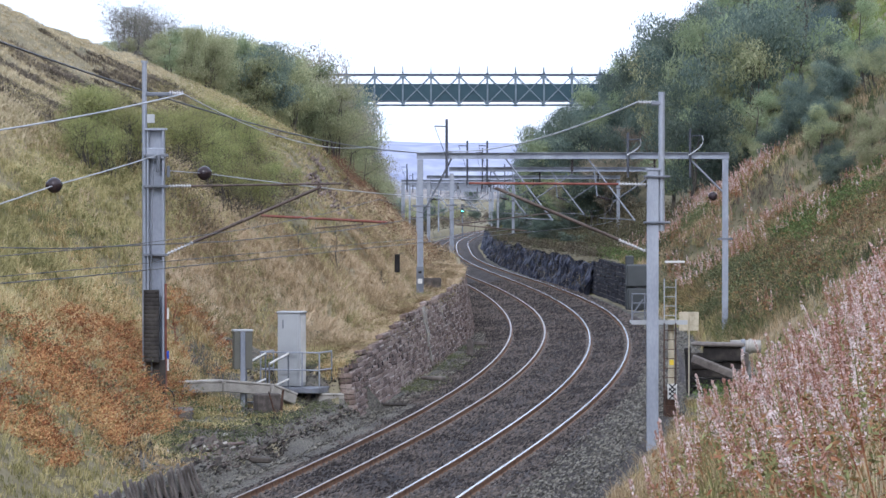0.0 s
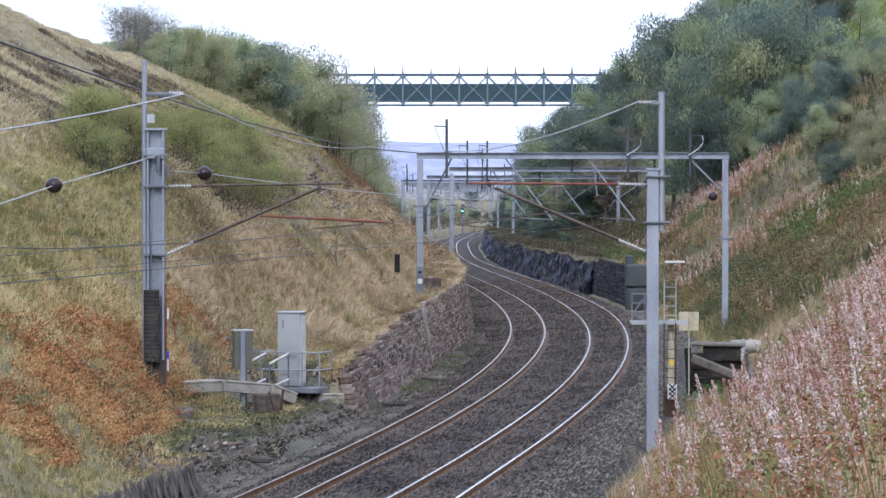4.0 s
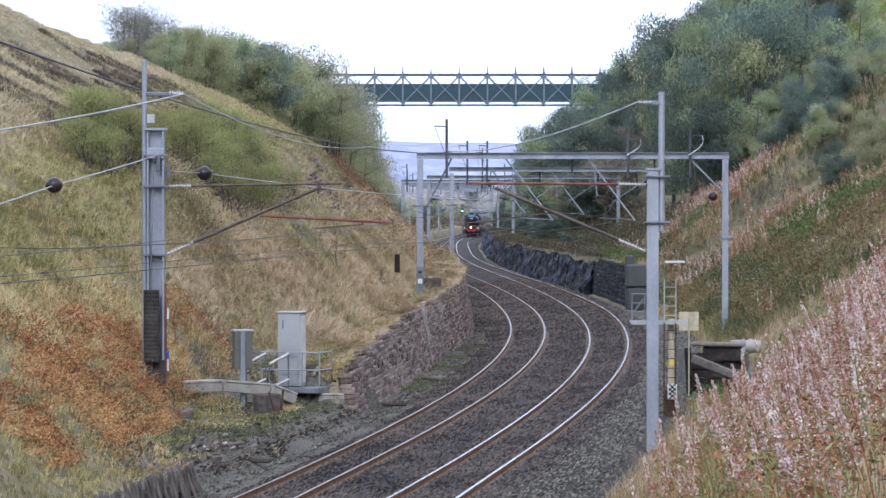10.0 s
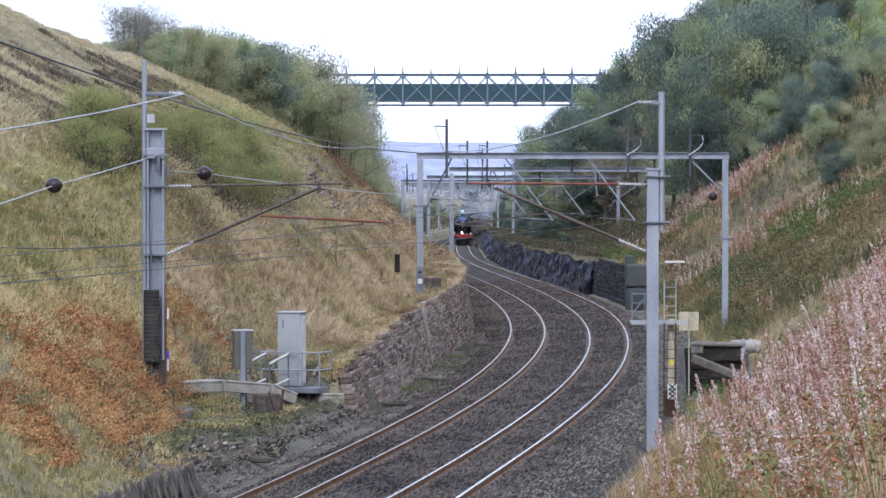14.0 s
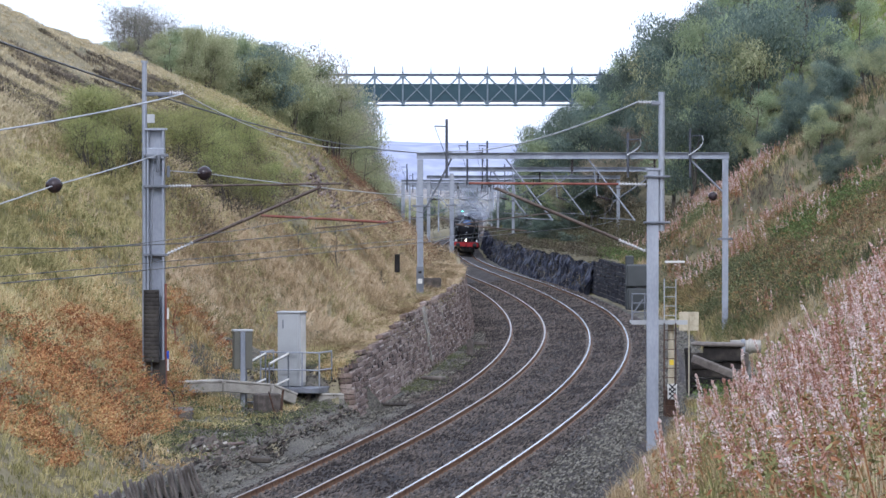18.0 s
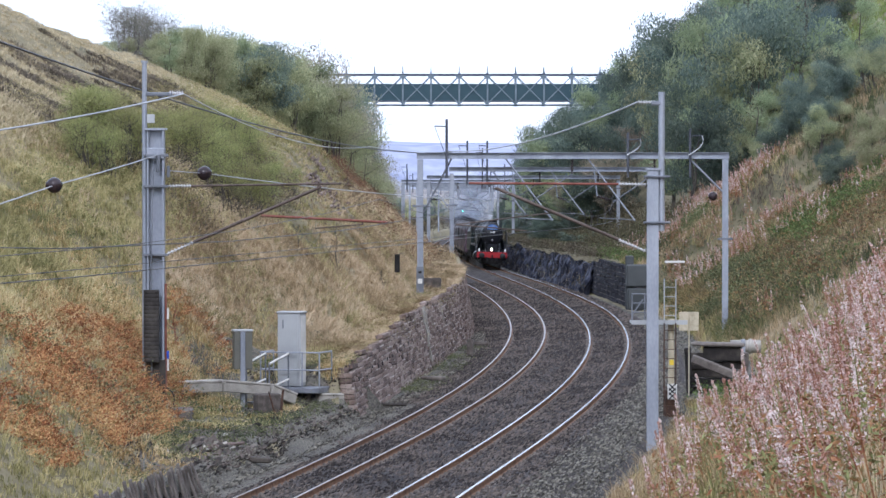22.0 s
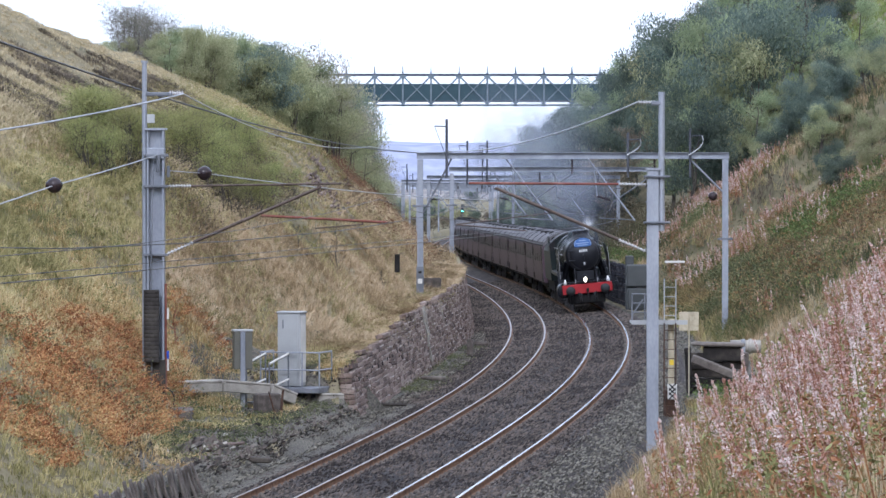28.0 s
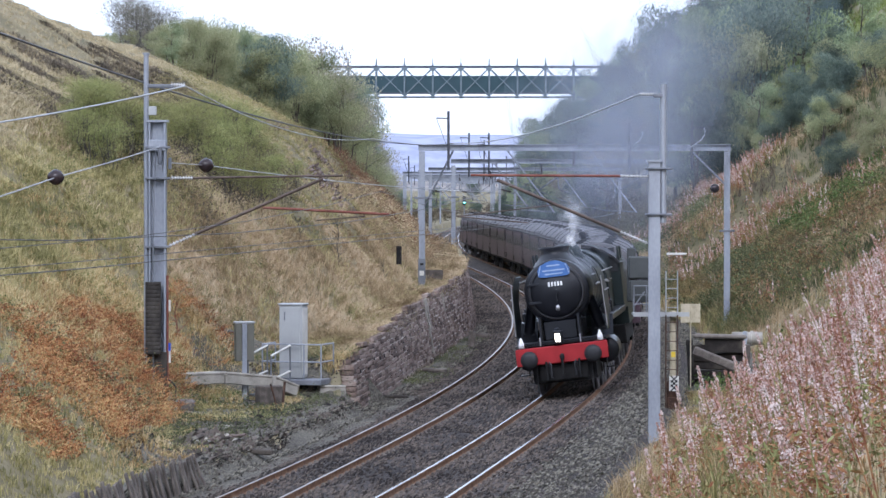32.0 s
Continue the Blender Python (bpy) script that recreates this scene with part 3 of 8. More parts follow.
LEAF = dict(
    light=leaf_mat("willow_leaf", [(0.22, 0.245, 0.135), (0.355, 0.37, 0.205), (0.49, 0.49, 0.3)], 0.35, 0.75, 1.2),
    # blue haze over the wood is mixed into the dark and pine leaf colours
    dark=leaf_mat("hazed_dark_leaf", [(0.075, 0.105, 0.095), (0.138, 0.178, 0.145), (0.225, 0.265, 0.195)], 0.35, 0.65, 1.35),
    pine=leaf_mat("hazed_pine_needle", [(0.05, 0.075, 0.085), (0.085, 0.12, 0.125), (0.14, 0.18, 0.175)]),
    fresh=leaf_mat("birch_leaf", [(0.17, 0.215, 0.12), (0.28, 0.33, 0.185), (0.4, 0.44, 0.27)], 0.35, 0.75, 1.2),
    gold=leaf_mat("autumn_leaf", [(0.17, 0.15, 0.06), (0.27, 0.24, 0.1), (0.38, 0.34, 0.16)], 0.35, 0.8, 1.2),
    scrub=leaf_mat("scrub_leaf", [(0.19, 0.21, 0.085), (0.32, 0.33, 0.13), (0.45, 0.43, 0.2)], 0.5, 0.75, 1.2),
    hazel=leaf_mat("brown_grey_leaf", [(0.245, 0.235, 0.16), (0.385, 0.365, 0.255), (0.52, 0.495, 0.37)], 0.35, 0.75, 1.2),
    brown=leaf_mat("rusty_leaf", [(0.19, 0.165, 0.12), (0.3, 0.26, 0.19), (0.42, 0.365, 0.275)], 0.35, 0.75, 1.2),
    grey=leaf_mat("bare_twig", [(0.11, 0.105, 0.085), (0.2, 0.19, 0.16), (0.29, 0.275, 0.235)]),
)


def leaf_cloud(rng, blobs, count, size, lean=0.0):
    """Small leaf sprays scattered through rounded masses, denser to their skins."""
    b = np.array(blobs)
    w = (b[:, 3] * b[:, 4] * b[:, 5]) ** (2 / 3)
    pick = rng.choice(len(b), count, p=w / w.sum())
    d = rng.normal(size=(count, 3))
    d /= np.linalg.norm(d, axis=1)[:, None]
    r = rng.uniform(0.25, 1.0, count) ** 0.42 * (1 + 0.16 * rng.normal(size=count))
    c = b[pick, :3] + d * r[:, None] * b[pick, 3:6]
    nrm = d + rng.normal(size=(count, 3)) * 0.7 + np.array([0, 0, 0.35])
    nrm /= np.linalg.norm(nrm, axis=1)[:, None]
    u = np.cross(nrm, rng.normal(size=(count, 3)))
    u /= np.linalg.norm(u, axis=1)[:, None]
    v = np.cross(nrm, u)
    k = size * rng.uniform(0.5, 1.35, count)[:, None]
    u, v = u * k, v * k * 0.45
    mid = nrm * k * 0.22
    u = u + np.array([0, 0, 1.0]) * k * lean
    P = np.stack([c - u, c - v * 0.9 + mid, c + u, c + v * 0.9 - mid * 0.4], 1).reshape(-1, 3)
    q = np.arange(count * 4).reshape(-1, 4)
    return P, q


def tree_kind(seed, tall, wide, leaf, count, size, conical=False, bare=0.0, stems=1):
    rng = np.random.default_rng(seed)
    wood, blobs = Mesh(), []
    for st in range(stems):
        lean = rng.normal(size=2) * 0.12 * (stems > 1) * tall
        ox, oy = rng.normal(size=2) * 0.35 * (stems > 1)
        pts = [Vector((ox + lean[0] * t + 0.1 * rng.normal(), oy + lean[1] * t + 0.1 * rng.normal(), tall * t)) for t in (0, 0.2, 0.4, 0.6, 0.8, 0.97)]
        pts[0] = Vector((ox, oy, -0.4))
        r0 = 0.018 * tall / stems ** 0.4 + 0.03
        for i in range(5):
            wood.tube(pts[i], pts[i + 1], r0 * (1 - i * 0.18), 6, r0 * (1 - (i + 1) * 0.18), caps=False)
        limbs = max(5, int((16 if not conical else 18) / stems))
        for i in range(limbs):
            t = rng.uniform(0.22 if not conical else 0.12, 0.97)
            f = min(int(t * 5), 4)
            p = pts[f].lerp(pts[f + 1], t * 5 - f)
            a = rng.uniform(0, 2 * math.pi)
            env = (1 - t) ** 0.8 if conical else math.sin(math.pi * min(1, 0.22 + 0.78 * (1 - t))) ** 0.7
            ln = wide * env * rng.uniform(0.6, 1.12)
            rise = ln * (rng.uniform(-0.15, 0.1) if conical else rng.uniform(0.15, 0.8))
            q = p + Vector((ln * math.cos(a), ln * math.sin(a), rise))
            wood.tube(p, q, r0 * 0.4 * (1 - t * 0.6), 5, r0 * 0.1, caps=False)
            for kk in (0.5, 0.95):
                c = p.lerp(q, kk)
                e = (0.28 * ln + 0.22 * wide * 0.6 + 0.12) * rng.uniform(0.7, 1.2) * (0.8 if kk < 0.6 else 1.0)
                blobs.append((c.x, c.y, c.z + 0.1 * e, e, e, e * (0.5 if conical else 0.8)))
        blobs.append((*pts[-1], 0.22 * wide, 0.22 * wide, 0.3 * wide))
    P, q = leaf_cloud(rng, blobs, int(count * 1.35), size * 0.82, 0.8)
    reach = float(np.percentile(np.hypot(P[:, 0], P[:, 1]), 95)), float(np.percentile(P[:, 2], 99.7))
    return wood.data("trunk", M["bark"]), bulk("crown", P, q, LEAF[leaf]), reach


KINDS = {}
for name, args in dict(
        willow=(11, 6.5, 2.4, "light", 9500, 0.085, False, 0, 4), willow_b=(12, 5.2, 2.3, "light", 8500, 0.08, False, 0, 3),
        sallow=(13, 4.2, 2.0, "light", 6500, 0.07, False, 0, 4), broom=(21, 3.4, 1.25, "scrub", 2800, 0.062, False, 0, 9), birch=(14, 8.0, 2.2, "fresh", 9000, 0.085, False, 0, 1),
        hazel=(22, 6.0, 2.4, "hazel", 4800, 0.085, False, 0, 4), alder=(15, 8.5, 2.8, "dark", 14000, 0.105, False, 0, 1), alder_b=(16, 7.2, 2.9, "dark", 13000, 0.105, False, 0, 2),
        thorn=(17, 5.0, 2.3, "dark", 10000, 0.095, False, 0, 2), pine=(18, 8.0, 2.6, "pine", 12000, 0.09, False, 0, 1),
        gold=(19, 5.0, 2.0, "gold", 7000, 0.085, False, 0, 3), rowan=(23, 6.2, 2.5, "brown", 8500, 0.085, False, 0, 3), twiggy=(20, 6.0, 2.6, "grey", 5000, 0.07, False, 0, 4)).items():
    KINDS[name] = tree_kind(*args)

TREE_WORDS = dict(
    willow=("bushy pale-green willow on the cutting slope", "tree"), willow_b=("low rounded pale-green willow on the slope", "tree"),
    broom=("low yellow-green feathery scrub bush on the slope", "bush"),
    hazel=("brownish grey half-bare tree on the slope", "tree"),
    sallow=("many-stemmed green sallow bush on the bank", "bush"), birch=("slim yellow-green birch on the cutting slope", "tree"),
    alder=("tall dark-green broadleaf tree on the slope", "tree"), alder_b=("wide dark-green broadleaf tree on the slope", "tree"),
    thorn=("dense dark-green thorn bush on the bank", "bush"), pine=("dark blue-green bushy tree on the slope", "tree"),
    rowan=("brown-tinged autumn tree on the slope", "tree"),
    gold=("yellowing many-stemmed bush on the bank", "bush"), twiggy=("thin grey half-bare tree on the skyline", "tree"))


def plant(kind, s, n, size, rng):
    wood, crown, (wide, _) = KINDS[kind]
    p = on_ground(s, n, 0.1)
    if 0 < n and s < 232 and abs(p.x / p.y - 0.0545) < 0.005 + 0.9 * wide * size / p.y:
        # trees that hide the third portal's post from the camera move back
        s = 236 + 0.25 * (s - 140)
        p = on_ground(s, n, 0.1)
    words, cat = TREE_WORDS[kind]
    ob = thing("tree" if cat == "tree" else "bush", words, cat, pose(*p, rng.uniform(-4, 4), rng.uniform(-4, 4), rng.uniform(0, 360)) @ Matrix.Diagonal((size, size, size * rng.uniform(0.9, 1.12), 1)), "woodland on the left slope" if n < 0 else "woodland on the right slope")
    part("trunk", wood, None, ob)
    part("crown", crown, None, ob)


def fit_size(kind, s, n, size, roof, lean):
    """The size that keeps a treetop under a skyline fitted to the camera's view."""
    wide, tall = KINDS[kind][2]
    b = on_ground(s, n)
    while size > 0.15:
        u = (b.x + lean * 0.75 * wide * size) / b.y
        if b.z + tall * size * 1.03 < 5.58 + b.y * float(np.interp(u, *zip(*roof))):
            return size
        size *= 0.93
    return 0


# skylines seen from the camera: direction against rise over the line of sight
VIEW_SKYLINE_LEFT = ((-0.13, 0.048), (-0.1059, 0.049), (-0.0852, 0.0515), (-0.0757, 0.0545), (-0.0576, 0.0515), (-0.0421, 0.0472), (-0.0317, 0.0415), (-0.0248, 0.0352),
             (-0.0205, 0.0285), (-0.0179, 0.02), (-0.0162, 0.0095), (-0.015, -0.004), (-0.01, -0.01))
VIEW_SKYLINE_RIGHT = ((0.0165, -0.01), (0.021, 0.012), (0.0228, 0.025), (0.03, 0.03), (0.0355, 0.0325), (0.0395, 0.037), (0.0445, 0.0435), (0.0505, 0.0485), (0.062, 0.0545),
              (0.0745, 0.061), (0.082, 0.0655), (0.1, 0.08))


def plant_all():
    rng = np.random.default_rng(5)
    left_edge = lambda s: np.interp(s, (128, 150, 180, 230, 330), (19, 14, 10, 7.5, 6.0))
    for i in range(165):
        s = rng.uniform(132, 330) if i < 120 else rng.uniform(132, 240)
        n = -(left_edge(s) + abs(rng.normal()) * 7.5)
        if n < -30:
            continue
        kind = rng.choice(["willow", "willow_b", "birch", "sallow", "alder_b", "rowan"], p=[0.34, 0.26, 0.18, 0.1, 0.06, 0.06])
        if s > 175 and rng.uniform() < (0.62 if s > 205 else 0.25):
            kind = "hazel" if rng.uniform() < 0.7 else "rowan"
        size = fit_size(kind, s, n, rng.uniform(0.85, 1.3), VIEW_SKYLINE_LEFT, 1)
        if size > 0.16:
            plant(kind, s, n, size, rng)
    # scrub on the open face of the near slope
    for i in range(84):
        s = rng.uniform(72, 98)
        plant("broom", s, -(rng.uniform(12.2, 14.2) if s < 80 else rng.uniform(10.0, 13.2)), rng.uniform(0.24, 0.5), rng)
    for i in range(185):
        s = rng.uniform(150, 420) if i < 100 else rng.uniform(165, 290)
        edge = np.interp(s, (150, 190, 230, 330, 420), (14, 10.5, 9, 7.5, 6.5))
        n = edge + rng.uniform(0, 1) ** 1.3 * 30
        # the meadow near the hilltop stays open, along with the camera's view of it
        if (s < 190 and n > 19.5) or (190 <= s < 238 and n > 20.4 + (s - 199) * 0.22):
            continue
        kind = rng.choice(["alder", "alder_b", "birch", "thorn", "pine", "willow", "rowan"], p=[0.17, 0.16, 0.34, 0.05, 0.05, 0.12, 0.11])
        b = on_ground(s, n)
        # trees in the camera's line to the bright willow are left out
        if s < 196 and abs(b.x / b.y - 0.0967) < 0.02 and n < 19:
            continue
        size = rng.uniform(0.85, 1.5) * (0.45 if s < 188 and n > 14.5 else 0.75 if n < edge + 4 else 1)
        # sizes shrink until the treetops fit the skyline in the camera's view
        size = fit_size(kind, s, n, size, VIEW_SKYLINE_RIGHT, -1)
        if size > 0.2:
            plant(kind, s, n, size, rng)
    for kind, s, n, k in (("birch", 186, 15.4, 0.62), ("birch", 189, 16.2, 0.58), ("alder", 220, 24.6, 0.62), ("pine", 212, 23.2, 0.6), ("thorn", 197, 22.6, 0.6), ("alder_b", 190, 22.8, 0.42), ("willow_b", 186, 15.4, 0.6), ("thorn", 164, 17.2, 0.5), ("sallow", 160, 18.6, 0.5), ("willow_b", 172, 18.0, 0.5), ("sallow", 205, 15.6, 0.8), ("sallow", 158, 20.0, 0.5), ("pine", 232, 19.5, 0.8), ("pine", 246, 23, 0.8)):
        plant(kind, s, n, k, rng)
    # bushes along the upper edge of the right bank
    for i in range(46):
        s = rng.uniform(144, 200)
        plant(rng.choice(["thorn", "sallow", "willow_b", "alder_b"], p=[0.3, 0.25, 0.2, 0.25]), s, rng.uniform(14.8, 22.0 if s < 168 else 19.2), rng.uniform(0.28, 0.46), rng)
    for s, n, k in ((172, -23.2, 0.58), (177, -23.0, 0.56), (166, -23.6, 0.5), (183, -23.2, 0.58), (174, -24.2, 0.6), (169, -23.0, 0.52), (180, -24.0, 0.58)):
        plant("twiggy", s, n, k, rng)
    for i in range(46):
        s = rng.uniform(190, 400)
        plant(rng.choice(["thorn", "alder_b", "gold"], p=[0.5, 0.3, 0.2]), s, rng.uniform(5.6, 10), rng.uniform(0.2, 0.4), rng)
    for i in range(44):
        s = rng.uniform(430, 980)
        plant(rng.choice(["thorn", "alder_b", "willow_b"]), s, -rng.uniform(9, 75), rng.uniform(0.4, 0.85), rng)
    for i in range(26):
        s = rng.uniform(420, 600)
        plant(rng.choice(["thorn", "alder_b"]), s, 7 + rng.uniform(0, 14), rng.uniform(0.6, 0.9), rng)


plant_all()
# ---------------------------------------------------------------- masts beside the near end of the tracks
def disc_string(ms, a, b, r=0.055, n=9):
    insulator(ms, a, b, r, n)


def build_left_mast():
    x, y = -7.18, 82.0
    ob = thing("overhead_line_mast", "grey steel mast with cantilever arm and stack of tension weights", "mast", group="overhead line masts")
    m = Mesh()
    for k in (-1, 1):
        m.box((x + k * 0.19, y, 3.7), (0.05, 0.36, 7.3), bev=0.008)
    m.box((x, y + 0.03, 3.7), (0.36, 0.03, 7.3)).box((x, y, 7.36), (0.54, 0.44, 0.05)).box((x, y - 0.02, 6.75), (0.46, 0.4, 0.28), bev=0.02)
    mast = part("mast_column", m, M["galv"], ob)
    part("foundation", Mesh().box((x + 0.15, y, 0.22), (1.5, 1.0, 0.32), bev=0.05), M["sleeper"], ob, "weathered brown footing")
    part("base_casing", Mesh().box((x, y - 0.2, 0.95), (0.5, 0.1, 1.3), bev=0.02), M["weight"], ob, "dark rusty casing at the foot")
    part("base_bolts", Mesh().box((x, y - 0.1, 0.42), (0.72, 0.62, 0.1), bev=0.02).box((x - 0.1, y - 0.34, 0.55), (0.5, 0.12, 0.12), bev=0.02), M["rust_dark"], ob, "rusty base plate")
    for z in (5.93, 4.22, 6.7):
        part("clamp_band", Mesh().box((x, y, z), (0.6, 0.46, 0.06), bev=0.01), M["galv_dark"], mast)
    for z, hh in ((2.75, 0.28), (1.5, 0.36)):
        part("notice_plate", Mesh().box((x + 0.3, y - 0.1, z), (0.05, 0.02, hh)), M["white"], mast, "small white plate")
    part("blue_plate", Mesh().box((x + 0.3, y - 0.12, 1.72), (0.06, 0.02, 0.2)), TRAIN_BLUE, mast, "small blue plate")
    pole = Mesh().tube((-7.46, y - 0.05, 0.5), (-7.46, y - 0.05, 9.02), 0.062, 12).tube((-7.46, y - 0.05, 9.02), (-7.46, y - 0.05, 9.07), 0.085, 12)
    pole_ob = part("feeder_pole", pole, M["galv"], ob)
    part("bracket", Mesh().box((-7.1, y - 0.05, 8.23), (0.7, 0.1, 0.1), bev=0.02), M["galv_dark"], pole_ob)
    part("junction_box", Mesh().box((-7.3, y - 0.1, 7.62), (0.2, 0.06, 0.22), bev=0.01), M["case"], pole_ob, "small pale box")
    ins = Mesh()
    disc_string(ins, (-6.85, y - 0.05, 8.26), (-6.49, y - 0.05, 8.25), 0.075, 6)
    part("insulator", ins, M["insul"], pole_ob, "grey ribbed insulator")
    # the tension weights hang on the near face
    for i in range(18):
        part("tension_weight", Mesh().lathe([(0, 0), (0.19, 0), (0.195, 0.008), (0.195, 0.09), (0.19, 0.098), (0, 0.098)], 16, pose(-7.27, y - 0.32, 1.55 + i * 0.1)), M["weight"], ob, "" if i else "stacked round iron weights")
    part("weight_rod", Mesh().tube((-7.27, y - 0.32, 0.75), (-7.27, y - 0.32, 4.3), 0.022, 6).tube((-7.27, y - 0.32, 4.3), (-7.2, y - 0.2, 6.8), 0.012, 5), M["galv_dark"], ob)
    hose = [Vector((-6.98 + 0.28 * math.sin(u), y - 0.3, 0.62 + 0.3 * math.cos(u))) for u in np.linspace(0, 3.1, 8)]
    part("cable_loop", Mesh().line(hose, 0.022, 6), M["black"], ob)
    part("rust_conduit", Mesh().tube((-6.93, y - 0.12, 0.4), (-6.93, y - 0.12, 3.5), 0.03, 6), M["rust_tube"], ob)
    # cantilever
    for e0, e1 in (((-6.9, y, 4.24), (-6.25, y, 4.53)), ((-6.85, y, 5.94), (-6.3, y, 5.94))):
        ins = Mesh()
        disc_string(ins, e0, e1, 0.055, 8)
        part("arm_insulator", ins, M["insul"], ob, "pale ribbed insulator")
    part("strut_tube", Mesh().tube((-6.25, y, 4.53), (-3.05, y, 5.92), 0.04, 8), M["brown_tube"], ob, "brown sloping tube")
    part("top_tie", Mesh().tube((-6.3, y, 5.94), (-2.55, y, 6.0), 0.028, 8), M["brown_tube"], ob)
    part("registration_tube", Mesh().tube((-4.55, y, 5.2), (-1.4, y, 5.03), 0.032, 8), M["rust_tube"], ob, "rusty red tube")
    part("steady_arm", Mesh().tube((-3.2, y, 4.88), (-2.0, y, 4.98), 0.018, 6).tube((-2.0, y, 4.98), (-2.05, y, 5.08), 0.018, 6), M["brown_tube"], ob)
    part("hinge", Mesh().tube((-3.12, y, 5.75), (-3.1, y, 6.05), 0.03, 6), M["brown_tube"], ob)
    # anchor fittings
    part("anchor_yoke", Mesh().box((-7.1, y - 0.25, 6.5), (0.1, 0.1, 0.45), bev=0.02).box((-6.86, y - 0.15, 6.3), (0.08, 0.1, 0.3), bev=0.02), M["galv_dark"], ob)
    return ob


TRAIN_BLUE = mat("sign_blue", [(0.02, 0.06, 0.4), (0.03, 0.09, 0.5)], 3, 0.5, bump=0)
build_left_mast()


def build_right_mast():
    x, y = 5.02, 78.5
    ob = thing("overhead_line_mast", "grey steel mast with long cantilever arm beside the ballast", "mast", group="overhead line masts")
    m = Mesh()
    h_section(m, (x, y, -0.9), (x, y, 6.3), 0.27, 0.3, 0.03)
    m.box((x, y, 6.33), (0.36, 0.38, 0.05))
    mast = part("mast_column", m, M["galv"], ob)
    part("foundation", Mesh().box((x, y, -0.72), (0.8, 0.8, 0.45), bev=0.05), M["conc"], ob)
    for z in (6.15, 5.05):
        part("clamp_band", Mesh().box((x + 0.1, y - 0.02, z), (0.62, 0.4, 0.05), bev=0.01), M["galv_dark"], mast)
    pole = part("feeder_pole", Mesh().tube((5.23, y - 0.05, 4.85), (5.23, y - 0.05, 8.1), 0.075, 12).tube((5.23, y - 0.05, 8.1), (5.23, y - 0.05, 8.17), 0.085, 12), M["galv"], ob)
    part("bracket", Mesh().box((5.1, y - 0.05, 7.9), (0.25, 0.14, 0.1), bev=0.02), M["galv_dark"], pole)
    ins = Mesh()
    disc_string(ins, (5.08, y - 0.05, 7.92), (4.66, y - 0.05, 7.93), 0.06, 7)
    part("insulator", ins, M["insul"], pole, "grey ribbed insulator")
    for e0, e1 in (((4.86, y, 4.36), (4.2, y, 4.64)), ((4.88, y, 5.96), (4.2, y, 5.97))):
        ins = Mesh()
        disc_string(ins, e0, e1, 0.05, 9)
        part("arm_insulator", ins, M["insul"], ob, "pale ribbed insulator")
    part("strut_tube", Mesh().tube((4.2, y, 4.64), (1.25, y, 5.88), 0.04, 8), M["brown_tube"], ob, "brown sloping tube")
    part("top_tie", Mesh().tube((4.2, y, 5.97), (0.62, y, 5.99), 0.03, 8), M["rust_tube"], ob, "rusty red tube")
    part("registration_tube", Mesh().tube((2.6, y, 5.28), (0.3, y, 5.0), 0.014, 8).tube((0.3, y, 5.0), (2.0, y, 4.85), 0.018, 6), M["brown_tube"], ob)
    return ob


build_right_mast()


# ---------------------------------------------------------------- wires
def sag(a, b, drop, k=14):
    a, b = Vector(a), Vector(b)
    return [a.lerp(b, i / k) - Vector((0, 0, 4 * drop * (i / k) * (1 - i / k))) for i in range(k + 1)]


def wire(name, pts, r, material, label, cat="cable"):
    return tagged(new(name, Mesh().line(pts, r, 6).data(name, material)), label, cat, "overhead wires")


